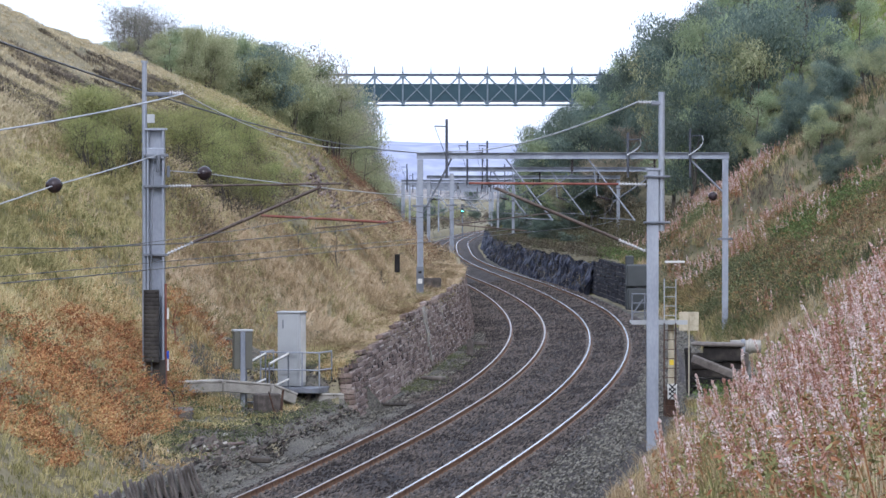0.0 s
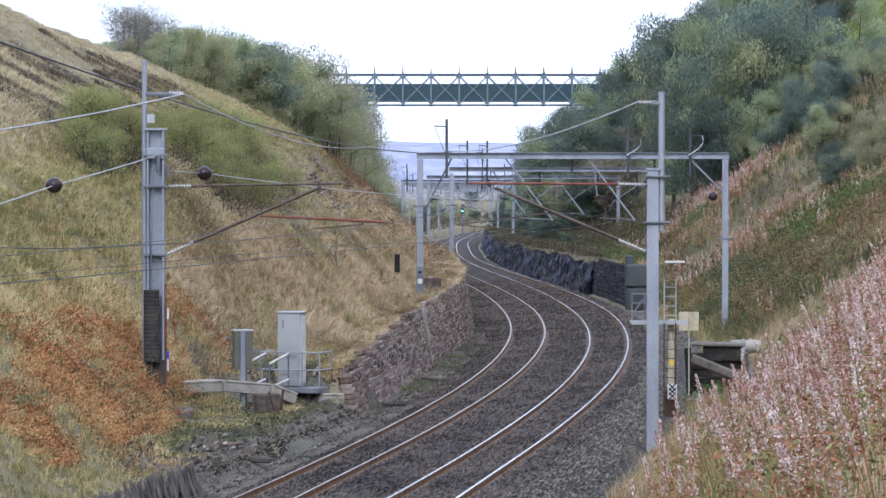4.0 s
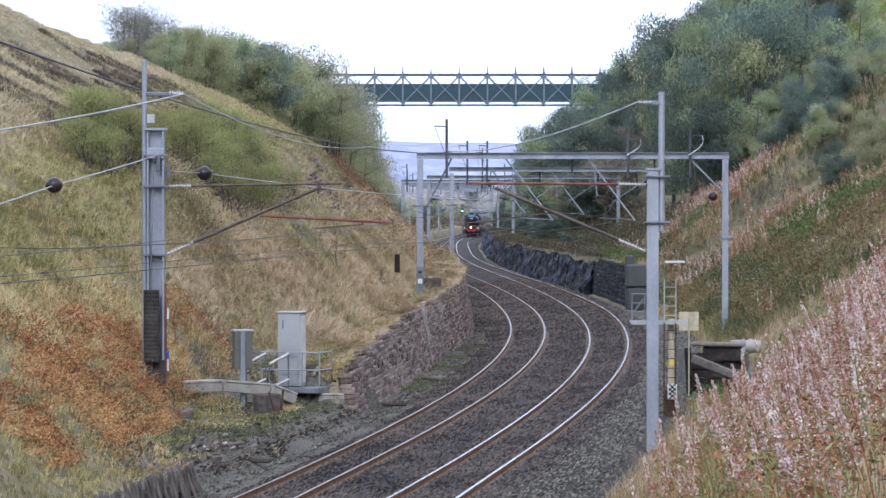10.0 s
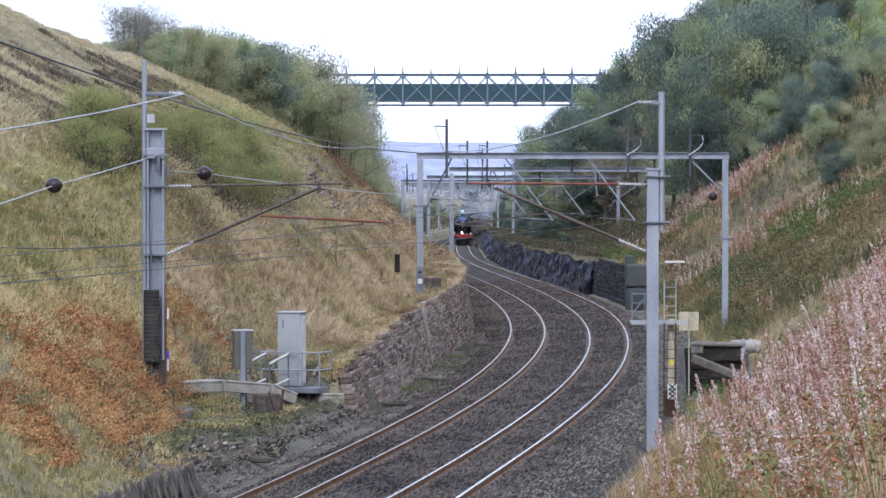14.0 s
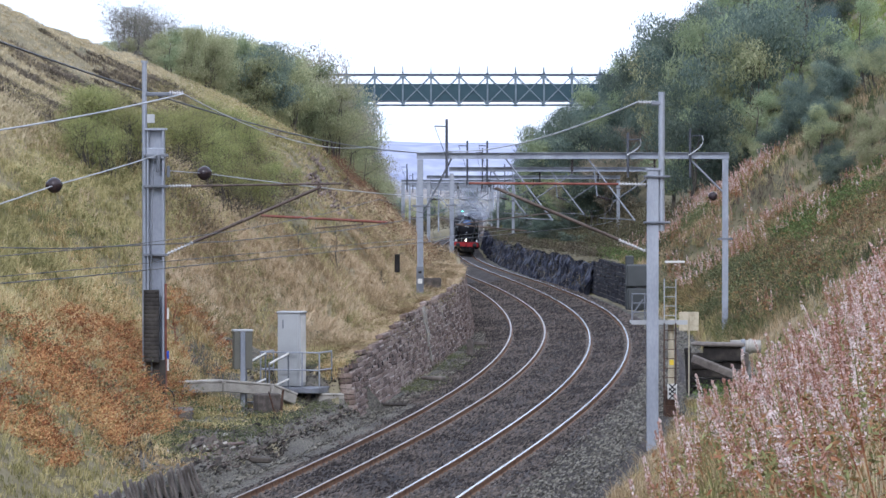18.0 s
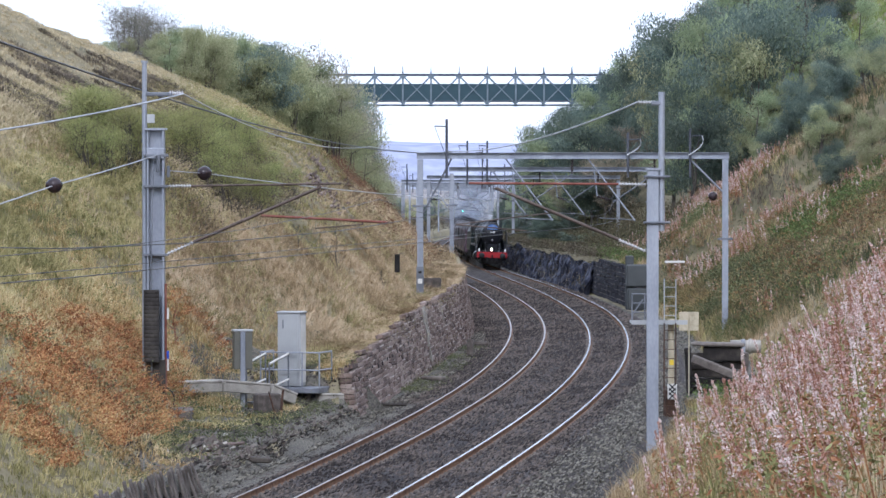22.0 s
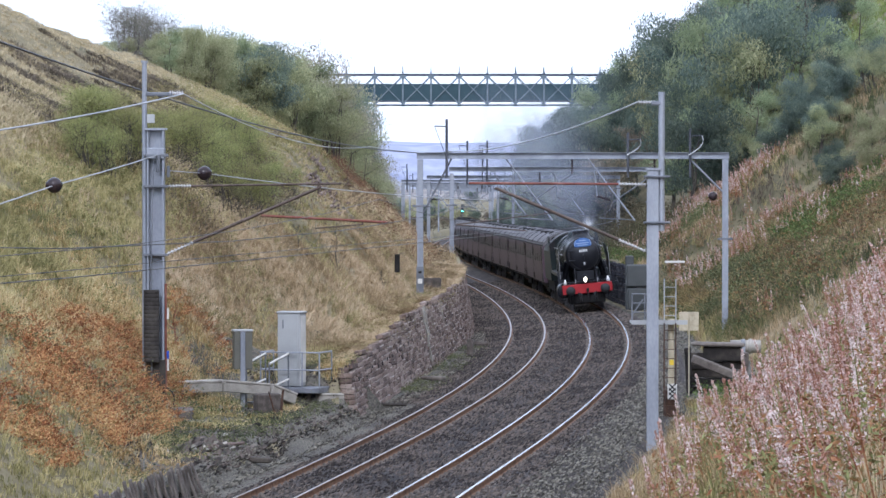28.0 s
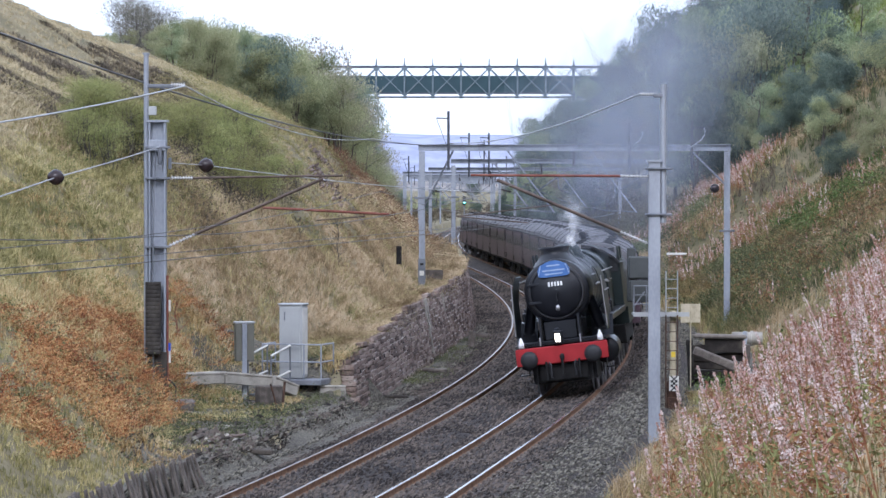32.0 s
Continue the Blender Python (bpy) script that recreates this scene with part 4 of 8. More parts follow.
def build_wires():
    stops = (-14.0, 54.0, 110.8, 165.8, 225.9, 284, 338, 392, 446, 500, 555, 610)
    for k in (-1, 1):
        n = k * HALF
        contact, cat, drops, rest = [], [], [], Mesh()
        for i, (a, b) in enumerate(zip(stops, stops[1:])):
            j = 0.2 * (-1) ** i
            for u in np.linspace(0, 1, 9)[:-1]:
                s = a + (b - a) * u
                c = spot(s, n + j * (1 - 2 * u), level(s, n) + 4.72)
                w = spot(s, n + j * (1 - 2 * u), level(s, n) + 5.75 - 3.0 * u * (1 - u))
                contact.append(c)
                cat.append(w)
                if 0 < u < 1:
                    if s < 66:
                        continue
                    if s < 200:
                        drops.append(Mesh().tube(c, w, 0.008, 4))
                    else:
                        rest.tube(c, w, 0.008, 4, caps=False)
        wire("contact_wire", contact, 0.007, M["wire"], "thin dark contact wire over the track")
        ob = wire("catenary_wire", cat, 0.007, M["wire"], "thin sagging catenary wire over the track")
        for d in drops:
            part("dropper", d, M["wire"], ob)
        part("droppers", rest, M["wire"], ob, kind="stuff")
    # feeder cables along both sides of the line
    wire("feeder_cable", sag((-9.66, 60.0, 9.05), (0.52, 190.0, 8.4), 0.86, 24), 0.024, M["wire"], "heavy dark cable sagging along the line")
    wire("feeder_cable", sag((4.66, 78.45, 7.93), (0.2, 135.9, 7.62), 0.35, 18), 0.02, M["wire_light"], "pale cable sagging away from the tall pole")
    wire("feeder_cable", sag((-6.49, 81.95, 8.24), (-10.6, 58.0, 6.46), 0.12, 10), 0.02, M["wire_light"], "pale aluminium feeder cable tied to the mast")
    wire("feeder_cable", sag((-6.49, 81.95, 8.24), (-2.96, 133.0, 7.76), 0.5, 14) + sag((-2.96, 133.0, 7.76), (0.5, 190.0, 8.36), 0.12, 8)[1:], 0.015, M["wire_light"], "pale aluminium feeder cable sagging away")
    wire("anchor_wire", sag((-7.1, 81.8, 6.72), (-9.0, 76.0, 5.93), 0.02, 4), 0.016, M["wire_light"], "pale anchor wire pulled tight from the mast")
    wire("anchor_wire", sag((-9.0, 76.0, 5.93), (-11.4, 67.0, 4.75), 0.02, 4), 0.016, M["wire_light"], "pale anchor wire pulled tight from the insulator")
    wire("anchor_wire", sag((-6.85, 82, 6.32), (-6.1, 83.5, 6.27), 0.0, 2), 0.012, M["wire_light"], "short pale anchor wire on the mast")
    wire("anchor_wire", sag((-6.1, 83.5, 6.27), tuple(spot(108, -3.2, 5.6)), 0.12, 10), 0.014, M["wire_light"], "pale anchor wire running to the catenary")
    for c, label in (((-9.02, 76.0, 5.93), "dark ball-shaped strain insulator on the anchor wire"), ((-6.08, 83.5, 6.27), "dark ball-shaped strain insulator beside the mast"),
                     (tuple(spot(111, 6.0, 5.75)), "dark ball-shaped strain insulator by the portal")):
        b = Mesh().lathe([(0.0, -0.2), (0.06, -0.19), (0.13, -0.13), (0.18, -0.05), (0.19, 0.02), (0.15, 0.12), (0.06, 0.19), (0.0, 0.2)], 16, pose(*c, 0, 90, 25))
        tagged(new("strain_insulator", b.data("strain_insulator", M["ball"])), label, "insulator", "strain insulators")


build_wires()


# ---------------------------------------------------------------- signal, boxes and boards by the track
def build_signal():
    x, y = 6.31, 90.6
    ob = thing("railway_signal", "colour-light signal seen from behind, with ladder and caged platform", "signal")
    part("post", Mesh().tube((x, y, -0.6), (x, y, 2.3), 0.085, 12), M["cream"], ob, "flaking whitish post")
    part("base_cage", Mesh().box((x - 0.02, y - 0.05, -0.15), (0.3, 0.3, 1.0), bev=0.02), M["rust_dark"], ob, "rusty base casing")
    part("platform", Mesh().box((x - 0.35, y, 2.22), (1.55, 0.7, 0.07), bev=0.01).box((x - 0.35, y - 0.36, 2.22), (1.55, 0.04, 0.12)), M["case"], ob)
    cage = Mesh()
    for cx in (x - 1.1, x - 0.75):
        cage.tube((cx, y - 0.33, 2.25), (cx, y - 0.33, 3.0), 0.022, 6)
    for z in (2.5, 2.75, 3.0):
        cage.tube((x - 1.1, y - 0.33, z), (x - 0.4, y - 0.33, z), 0.02, 6)
    cage.tube((x - 1.08, y - 0.33, 2.45), (x - 0.8, y - 0.33, 2.85), 0.022, 6)
    part("guard_rail", cage, M["galv_dark"], ob)
    for z0, z1, mt, words in ((-0.5, 2.2, "rust_dark", "rusty lower ladder"), (2.25, 3.42, "case", "grey upper ladder")):
        lad = Mesh()
        for cx in (x - 0.22, x + 0.1):
            lad.tube((cx, y - 0.4, z0), (cx, y - 0.4, z1), 0.018, 6)
        for i in range(int((z1 - z0) / 0.26)):
            lad.tube((x - 0.22, y - 0.4, z0 + 0.16 + i * 0.26), (x + 0.1, y - 0.4, z0 + 0.16 + i * 0.26), 0.013, 6)
        part("ladder", lad, M[mt], ob, words)
    part("signal_head", Mesh().box((x - 0.86, y, 3.5), (0.75, 0.35, 0.62), bev=0.04).box((x - 0.86, y, 2.85), (0.7, 0.33, 0.6), bev=0.04).box((x - 1.14, y + 0.2, 3.3), (0.24, 0.1, 1.5), bev=0.03), M["case_dark"], ob, "dark grey signal head backs")
    part("arm_bar", Mesh().box((x + 0.1, y, 3.88), (0.55, 0.06, 0.06), bev=0.01), M["white"], ob)
    part("hazard_plate", Mesh().box((x - 0.02, y - 0.47, 1.12), (0.12, 0.02, 0.15), bev=0.004), M["yellow"], ob, "yellow warning plate")
    part("cross_plate", Mesh().box((x, y - 0.47, 0.32), (0.26, 0.02, 0.42), bev=0.004), M["white"], ob, "white plate with dark cross bars")
    for a in (45, -45):
        for d in (-0.1, 0.02, 0.14):
            part("cross_bar", Mesh().box((0, 0, 0), (0.035, 0.01, 0.26), pose(x, y - 0.485 - 0.002 * (a > 0), 0.3 + d, 0, a, 0)), M["black"], ob)
    return ob


build_signal()


def build_far_signal():
    p = spot(530, -0.15)
    ob = thing("railway_signal", "far colour-light signal showing a green light", "signal")
    part("post", Mesh().tube((p.x, p.y, -1.2), (p.x, p.y, 4.5), 0.1, 8), M["galv_dark"], ob)
    part("signal_head", Mesh().box((p.x, p.y, 4.15), (0.5, 0.3, 1.5), bev=0.05), M["black"], ob)
    part("lens", Mesh().lathe([(0, 0), (0.13, 0), (0.1, 0.04), (0, 0.06)], 12, Matrix.Translation((p.x, p.y - 0.2, 3.88)) @ LAY2), glow("signal_green", (0.12, 1.0, 0.62), 18.0), ob, "green lit lens")


LAY2 = Matrix.Rotation(math.pi / 2, 4, "X")
build_far_signal()


def build_board():
    y = 97.0
    ob = thing("notice_board", "weathered cream board on a thin post, seen from behind", "sign")
    part("panel", Mesh().box((7.28, y, 2.0), (0.58, 0.03, 0.56), bev=0.008), M["cream"], ob)
    part("post", Mesh().tube((7.28, y - 0.04, -0.2), (7.28, y - 0.04, 2.2), 0.018, 8), M["cream"], ob)
    return ob


build_board()


def build_timber_pit():
    """A fallen bank of old sleepers with a drain pipe."""
    m0 = facing(75.5, 5.9, 0)
    ob = thing("sleeper_retaining_wall", "collapsed retaining wall of dark old railway sleepers", "retaining wall")
    rng = np.random.default_rng(8)
    for i in range(5):
        part("timber", Mesh().box((0, 0, 0), (1.75 + 0.1 * rng.normal(), 0.22, 0.24), bev=0.03), M["wood"], ob, "", m0 @ pose(-0.3 + rng.normal() * 0.05, 1.25 - 0.06 * i, -0.25 + i * 0.26, rng.normal() * 3, rng.normal() * 1.5, rng.normal() * 2))
    part("rusted_plate", Mesh().box((0, 0, 0), (1.2, 0.1, 0.42), bev=0.02), M["wood"], ob, "dark rusted plate under the slab", m0 @ pose(-0.13, 0.75, 0.9, 4, 1, 0))
    part("timber", Mesh().box((0, 0, 0), (1.6, 0.28, 0.26), bev=0.04), M["sleeper"], ob, "leaning fallen sleeper", m0 @ pose(-0.3, -0.15, 0.5, 6, 22, 8))
    part("timber", Mesh().box((0, 0, 0), (0.2, 0.22, 1.3), bev=0.03), M["sleeper"], ob, "mossy upright post", m0 @ pose(0.55, 0.2, 0.32, 0, 2, 0))
    part("timber", Mesh().box((0, 0, 0), (0.2, 0.22, 1.4), bev=0.03), M["wood"], ob, "", m0 @ pose(-1.15, 0.4, 0.4, 0, -3, 0))
    part("coping", Mesh().box((0, 0, 0), (1.6, 0.7, 0.12), bev=0.04), M["sleeper"], ob, "mossy capping slab", m0 @ pose(-0.25, 0.9, 1.18, 0, 1, 0))
    pp = thing("drain_pipe", "short pale concrete pipe lying on the bank", "pipe", facing(84, 6.4, 0.78))
    part("pipe_barrel", Mesh().lathe([(0.17, -0.5), (0.21, -0.5), (0.21, 0.5), (0.17, 0.5)], 18, pose(0.1, 0, 0, 0, 90, 0)), M["conc"], pp)
    part("pipe_strap", Mesh().box((0.02, -0.27, -0.28), (0.14, 0.06, 1.05), bev=0.015), M["galv"], pp, "grey upright strap")
    part("pipe_collar", Mesh().lathe([(0.21, -0.06), (0.25, -0.05), (0.25, 0.05), (0.21, 0.06)], 18, pose(0.25, 0, 0, 0, 90, 0)), M["conc"], pp)


build_timber_pit()


def build_cabinet():
    ob = thing("equipment_cabinet", "tall pale grey trackside cabinet on a railed steel platform", "cabinet", pose(-4.18, 90.5, 0.22, 0, 0, -16))
    body = part("body", Mesh().box((0, 0, 1.24), (0.66, 0.5, 2.0), bev=0.02), M["case"], ob)
    part("lid", Mesh().box((0, 0, 2.27), (0.72, 0.56, 0.06), bev=0.02), M["case"], body)
    part("door", Mesh().box((-0.02, -0.262, 1.25), (0.58, 0.02, 1.88), bev=0.006), M["case"], body)
    part("handle", Mesh().box((-0.16, -0.285, 1.95), (0.03, 0.03, 0.24), bev=0.008), M["galv_dark"], body, "dark door handle")
    # a white sheet gives this side its lighter, lit tone
    part("side_plate", Mesh().box((0.337, 0.0, 1.26), (0.012, 0.42, 1.84), bev=0.003), M["white"], body, "cabinet side painted lighter as if lit")
    part("plinth", Mesh().box((0.1, 0.1, 0.14), (1.75, 1.2, 0.16), bev=0.02), M["galv_dark"], ob, "dark steel platform")
    for k in (-0.2, 0.35):
        part("leg", Mesh().box((k + 0.25, 0, -0.3), (0.22, 0.3, 0.9), bev=0.02), M["black"], ob)
    rail = Mesh()
    for a, b in (((-0.75, -0.45), (0.95, -0.45)), ((0.95, -0.45), (0.95, 0.65)), ((-0.75, -0.45), (-0.75, 0.65))):
        for z in (0.7, 1.18):
            rail.tube((*a, z), (*b, z), 0.022, 6)
    for p in ((-0.75, -0.45), (-0.75, 0.65), (0.95, -0.45), (0.95, 0.65), (0.45, -0.45)):
        rail.tube((*p, 0.2), (*p, 1.18), 0.022, 6)
    part("guard_rail", rail, M["galv"], ob)
    st = thing("access_steps", "short steel steps with white-painted handrails", "steps", pose(-5.0, 88.8, 0.2, 0, 0, -10))
    for i in range(3):
        part("tread", Mesh().box((0.1 * i, 0.25 * i, -0.1 + 0.16 * i), (0.6, 0.25, 0.04)), M["galv_dark"], st)
    for k in (-0.32, 0.32):
        part("handrail_post", Mesh().tube((k, -0.1, -0.4), (k, -0.1, 0.95), 0.022, 6), M["galv_dark"], st)
        part("handrail_post", Mesh().tube((k + 0.35, 0.7, 0.0), (k + 0.35, 0.7, 1.2), 0.022, 6), M["galv_dark"], st)
        part("handrail", Mesh().tube((k, -0.1, 0.95), (k + 0.35, 0.7, 1.2), 0.03, 6), M["white"], st, "white handrail")
        part("handrail", Mesh().tube((k, -0.1, 0.3), (k + 0.35, 0.7, 0.5), 0.028, 6), M["white"], st, "white handrail")
    c2 = thing("small_cabinet", "small dark olive metal box on a post", "cabinet", pose(-5.4, 88.2, 0.25, 0, 0, 12))
    part("box", Mesh().box((0, 0, 1.3), (0.5, 0.34, 1.02), bev=0.015), M["olive"], c2)
    part("box_lid", Mesh().box((0, 0, 1.83), (0.54, 0.38, 0.05), bev=0.01), M["case"], c2)
    part("post", Mesh().box((-0.02, -0.2, 0.75), (0.13, 0.06, 2.1), bev=0.01), M["galv"], c2)
    # cable troughs
    for i, (a, b) in enumerate((((-7.3, 86.6), (-6.0, 87.6)), ((-5.95, 87.6), (-4.75, 88.4)), ((-4.72, 88.4), (-4.1, 89.0)), ((-3.5, 90.2), (-2.8, 90.5)))):
        a, b = Vector((*a, (0.66, 0.66, 0.52, 0.15)[i])), Vector((*b, (0.66, 0.52, 0.22, 0.12)[i]))
        mm = Matrix.Translation((a + b) / 2) @ (b - a).to_track_quat("Y", "Z").to_matrix().to_4x4()
        t = thing("cable_trough", "pale concrete cable trough with loose lids", "cable trough", mm, "cable troughs")
        ln = (b - a).length
        part("trough", Mesh().box((0, 0, -0.06), (0.4, ln, 0.26), bev=0.02), M["conc"], t)
        k = max(1, int(ln / 0.9))
        for j in range(k):
            part("lid", Mesh().box((0, -ln / 2 + (j + 0.5) * ln / k, 0.1), (0.44, ln / k - 0.03, 0.06), bev=0.012), M["conc"], t)
    bx = thing("cable_box", "weathered brown concrete box half sunk in the verge", "box", pose(-4.65, 86.6, 0.12, 0, 0, 20))
    part("shell", Mesh().box((0, 0, 0), (0.66, 0.4, 0.7), bev=0.03), M["sleeper"], bx)
    part("bar", Mesh().tube((-0.05, -0.3, 0.42), (0.2, -0.32, -0.45), 0.022, 6), M["rust_dark"], bx, "bent rusty bar")
    part("bar", Mesh().tube((0.36, -0.26, 0.46), (0.26, -0.32, -0.45), 0.035, 6), M["rust_dark"], bx, "upright rusty bar")
    for x, y, w, h_, a, lab in ((-3.75, 90.2, 0.1, 0.75, 8, "thin broken post stub in the verge"),):
        tagged(new("post_stub", Mesh().box((0, 0, 0.2), (w, w, h_), pose(x, y, -0.25, 6, a, 0), bev=0.015).data("post_stub", M["wood"])), lab, "post")
    tagged(new("wooden_post", Mesh().box((0, 0, 0.42), (0.2, 0.16, 0.7), pose(*spot(101, -6.4, 2.75)), bev=0.02).data("wooden_post", M["wood"])), "short dark wooden post in the long grass", "post")


build_cabinet()


def build_piles():
    ob = thing("sheet_pile_edging", "leaning row of grey-brown boards holding the bank", "edging", kind="structure")
    me = [Mesh().box((0, 0, 0), (0.05, 0.2 + 0.01 * i, 0.8), bev=0.012).data("board", M["sleeper"]) for i in range(3)]
    rng = np.random.default_rng(2)
    for i in range(52):
        s = 30.5 + i * 0.235
        part("board", me[i % 3], None, ob, m=facing(s, -3.95 + 0.04 * rng.normal(), -0.2 + 0.04 * rng.normal()) @ pose(0, 0, 0, rng.normal() * 2.5, -14 + rng.normal() * 4, 8))


build_piles()


def debris_logs():
    rng = np.random.default_rng(12)
    for i in range(8):
        p = on_ground(48.2 + rng.normal() * 0.9, -5.0 + rng.normal() * 0.35)
        m = Mesh()
        ln, r = rng.uniform(0.35, 0.8), rng.uniform(0.025, 0.055)
        a = [Vector((ln * (u - 0.5), 0.05 * rng.normal(), 0.04 * rng.normal())) for u in (0, 0.3, 0.6, 1)]
        m.line(a, r, 8)
        ob = tagged(new("log", m.data("log", M["outcrop"] if i % 3 else M["wood"])), "weathered pale broken log on the rubble heap" if i % 3 else "dark rotten log on the rubble heap", "log", "logs on the heap")
        ob.matrix_basis = pose(p.x, p.y, p.z + r + 0.12, rng.uniform(-10, 10), rng.uniform(-25, 25), rng.uniform(-60, 80))


debris_logs()


def build_saplings():
    """Thin leafless saplings on the left slope."""
    rng = np.random.default_rng(17)
    for s, n, tall, mt, words in ((65, -9.1, 1.2, "rust_tube", "bare reddish sapling beside the mast"), (92, -7.9, 1.3, "bark", "thin bare sapling in the long grass"),
                                  (96, -8.3, 1.1, "bark", "thin bare sapling in the long grass"), (87, -8.7, 1.0, "bark", "thin bare sapling in the long grass"),
                                  (101, -7.0, 1.0, "bark", "thin bare sapling in the long grass")):
        p = on_ground(s, n, 0.08)
        ob = thing("sapling", words, "sapling", pose(*p), "saplings on the slope")
        part("stem", Mesh().line([(0, 0, 0), (0.04, 0, tall * 0.4), (-0.03, 0.02, tall * 0.75), (0.03, 0, tall)], 0.014, 5), M[mt], ob)
        for i in range(9):
            z, a, ln = tall * rng.uniform(0.2, 0.9), rng.uniform(0, 6.3), rng.uniform(0.2, 0.5) * tall
            q = Vector((ln * math.cos(a) * 0.7, ln * math.sin(a) * 0.7, z + ln * 0.7))
            part("twig", Mesh().line([(0, 0, z), q * 0.5 + Vector((0, 0, z * 0.5 - 0.03)), q], 0.008, 4), M[mt], ob)


build_saplings()


def loose_bits():
    for s, n, d, rz, lab, mt in ((48, 3.75, (0.35, 0.42, 0.28), 10, "small dark concrete block on the ballast", "wood"), (57.5, 3.6, (0.95, 0.3, 0.14), -3, "old sleeper end lying on the ballast", "sleeper"), (57, 4.6, (0.6, 0.2, 0.1), 12, "broken plank at the edge of the bank", "sleeper"), (50, 4.4, (0.9, 0.16, 0.1), 22, "pale plank at the edge of the bank", "conc"),
                                 (49, -4.05, (0.9, 0.25, 0.12), -6, "dark plank lying at the foot of the bank", "wood"), (71, -3.85, (1.0, 0.2, 0.08), 20, "dark plank lying by the wall", "wood"),
                                 (85, -3.9, (0.8, 0.3, 0.12), -10, "broken slab by the wall foot", "sleeper"), (112, -3.7, (0.9, 0.2, 0.14), 0, "low track marker block", "sleeper"),
                                 (103, -3.7, (0.25, 0.3, 0.6), 0, "small dark stone marker beside the rail", "sleeper")):
        p = facing(s, n, 0)
        z = -0.42 if abs(n) < 4 else float(on_ground(s, n).z)
        ob = tagged(new("loose_block", Mesh().box((0, 0, d[2] / 2), d, pose(0, 0, 0, 0, 2, rz), bev=0.025).data("loose_block", M[mt])), lab, "block", "trackside debris")
        ob.matrix_basis = Matrix.Translation((p.translation.x, p.translation.y, z)) @ Matrix.Rotation(radians(-8), 4, "Z")


loose_bits()
# ---------------------------------------------------------------- the train
TRAIN = dict(
    black=mat("loco_black", [(0.005, 0.006, 0.009), (0.011, 0.012, 0.017)], 2, 0.34, bump=0.03, spec=0.4),
    green=mat("loco_green", [(0.006, 0.011, 0.012), (0.012, 0.02, 0.019)], 1.5, 0.42, bump=0.02, coat=0.1),
    red=mat("beam_red", [(0.24, 0.012, 0.016), (0.34, 0.022, 0.026)], 2, 0.4, bump=0.03),
    maroon=mat("coach_maroon", [(0.066, 0.04, 0.052), (0.095, 0.06, 0.076), (0.125, 0.082, 0.1)], 1.2, 0.4, bump=0.02, fine=8),
    roof=mat("coach_roof_grey", [(0.085, 0.08, 0.085), (0.13, 0.124, 0.13), (0.18, 0.172, 0.178)], 1.0, 0.65, bump=0.05, fine=7),
    glass=mat("coach_glass", [(0.018, 0.018, 0.02), (0.03, 0.03, 0.033)], 2, 0.35, bump=0, spec=0.2),
    steel=mat("bright_steel", [(0.35, 0.35, 0.37), (0.5, 0.5, 0.52)], 4, 0.35, 0.8, bump=0),
    under=mat("underframe", [(0.005, 0.005, 0.006), (0.016, 0.015, 0.015)], 3, 0.8, bump=0.1),
    rim=mat("worn_rim", [(0.022, 0.022, 0.024), (0.045, 0.045, 0.05)], 3, 0.5, 0.3, bump=0.05),
    grey=mat("buffer_grey", [(0.07, 0.07, 0.075), (0.13, 0.13, 0.14)], 3, 0.5, 0.4, bump=0.05),
    blue=mat("headboard_blue", [(0.045, 0.12, 0.34), (0.1, 0.2, 0.45)], 5, 0.4, bump=0),
    lamp=glow("headlamp_glow", (1.0, 0.84, 0.58), 8.0),
    headbar=mat("headboard_pale", [(0.25, 0.36, 0.55), (0.42, 0.5, 0.66)], 5, 0.5, bump=0),
    lampwhite=mat("lamp_white", [(0.7, 0.7, 0.7), (0.85, 0.85, 0.85)], 5, 0.4, bump=0),
    cabroof=mat("cab_roof_black", [(0.015, 0.015, 0.016), (0.03, 0.03, 0.032)], 3, 0.5, bump=0.02),
)


def arc(cx, cz, r, a0, a1, k):
    return [(cx + r * math.cos(radians(a0 + (a1 - a0) * i / k)), cz + r * math.sin(radians(a0 + (a1 - a0) * i / k))) for i in range(k + 1)]


def slide(y):
    return Matrix.Translation((0, y, 0))


LAY = Matrix.Rotation(math.pi / 2, 4, "X")  # turns z to -y


def wheel_mesh(r, spokes, width=0.13):
    tyre = Mesh().lathe([(r - 0.09, -width / 2), (r + 0.03, -width / 2), (r + 0.03, -width / 2 + 0.035), (r, -width / 2 + 0.04), (r - 0.005, width / 2), (r - 0.09, width / 2), (r - 0.09, -width / 2)], 28)
    hub = Mesh().lathe([(0.0, -0.1), (0.16, -0.1), (0.17, 0.1), (0.0, 0.1)], 14)
    for i in range(spokes):
        a = 2 * math.pi * i / spokes
        hub.box((r / 2, 0, 0), (r - 0.1, 0.055, 0.06), Matrix.Rotation(a, 4, "Z"))
    return tyre, hub


def wheelset(parent, y, r, spokes, name="wheelset"):
    """An axle with two wheels; its pose turns about its own x."""
    ax = Mesh().tube((-0.8, 0, 0), (0.8, 0, 0), 0.08, 10)
    ob = part(name, ax, TRAIN["under"], parent, m=Matrix.Translation((0, y, r)))
    for k in (-1, 1):
        m = Matrix.Translation((k * 0.745, 0, 0)) @ Matrix.Rotation(-k * math.pi / 2, 4, "Y")
        tyre, hub = wheel_mesh(r, spokes)
        part("tyre", tyre, TRAIN["steel"], ob, "steel tyre", m)
        part("spokes", hub, TRAIN["black"], ob, "", m)
    return ob


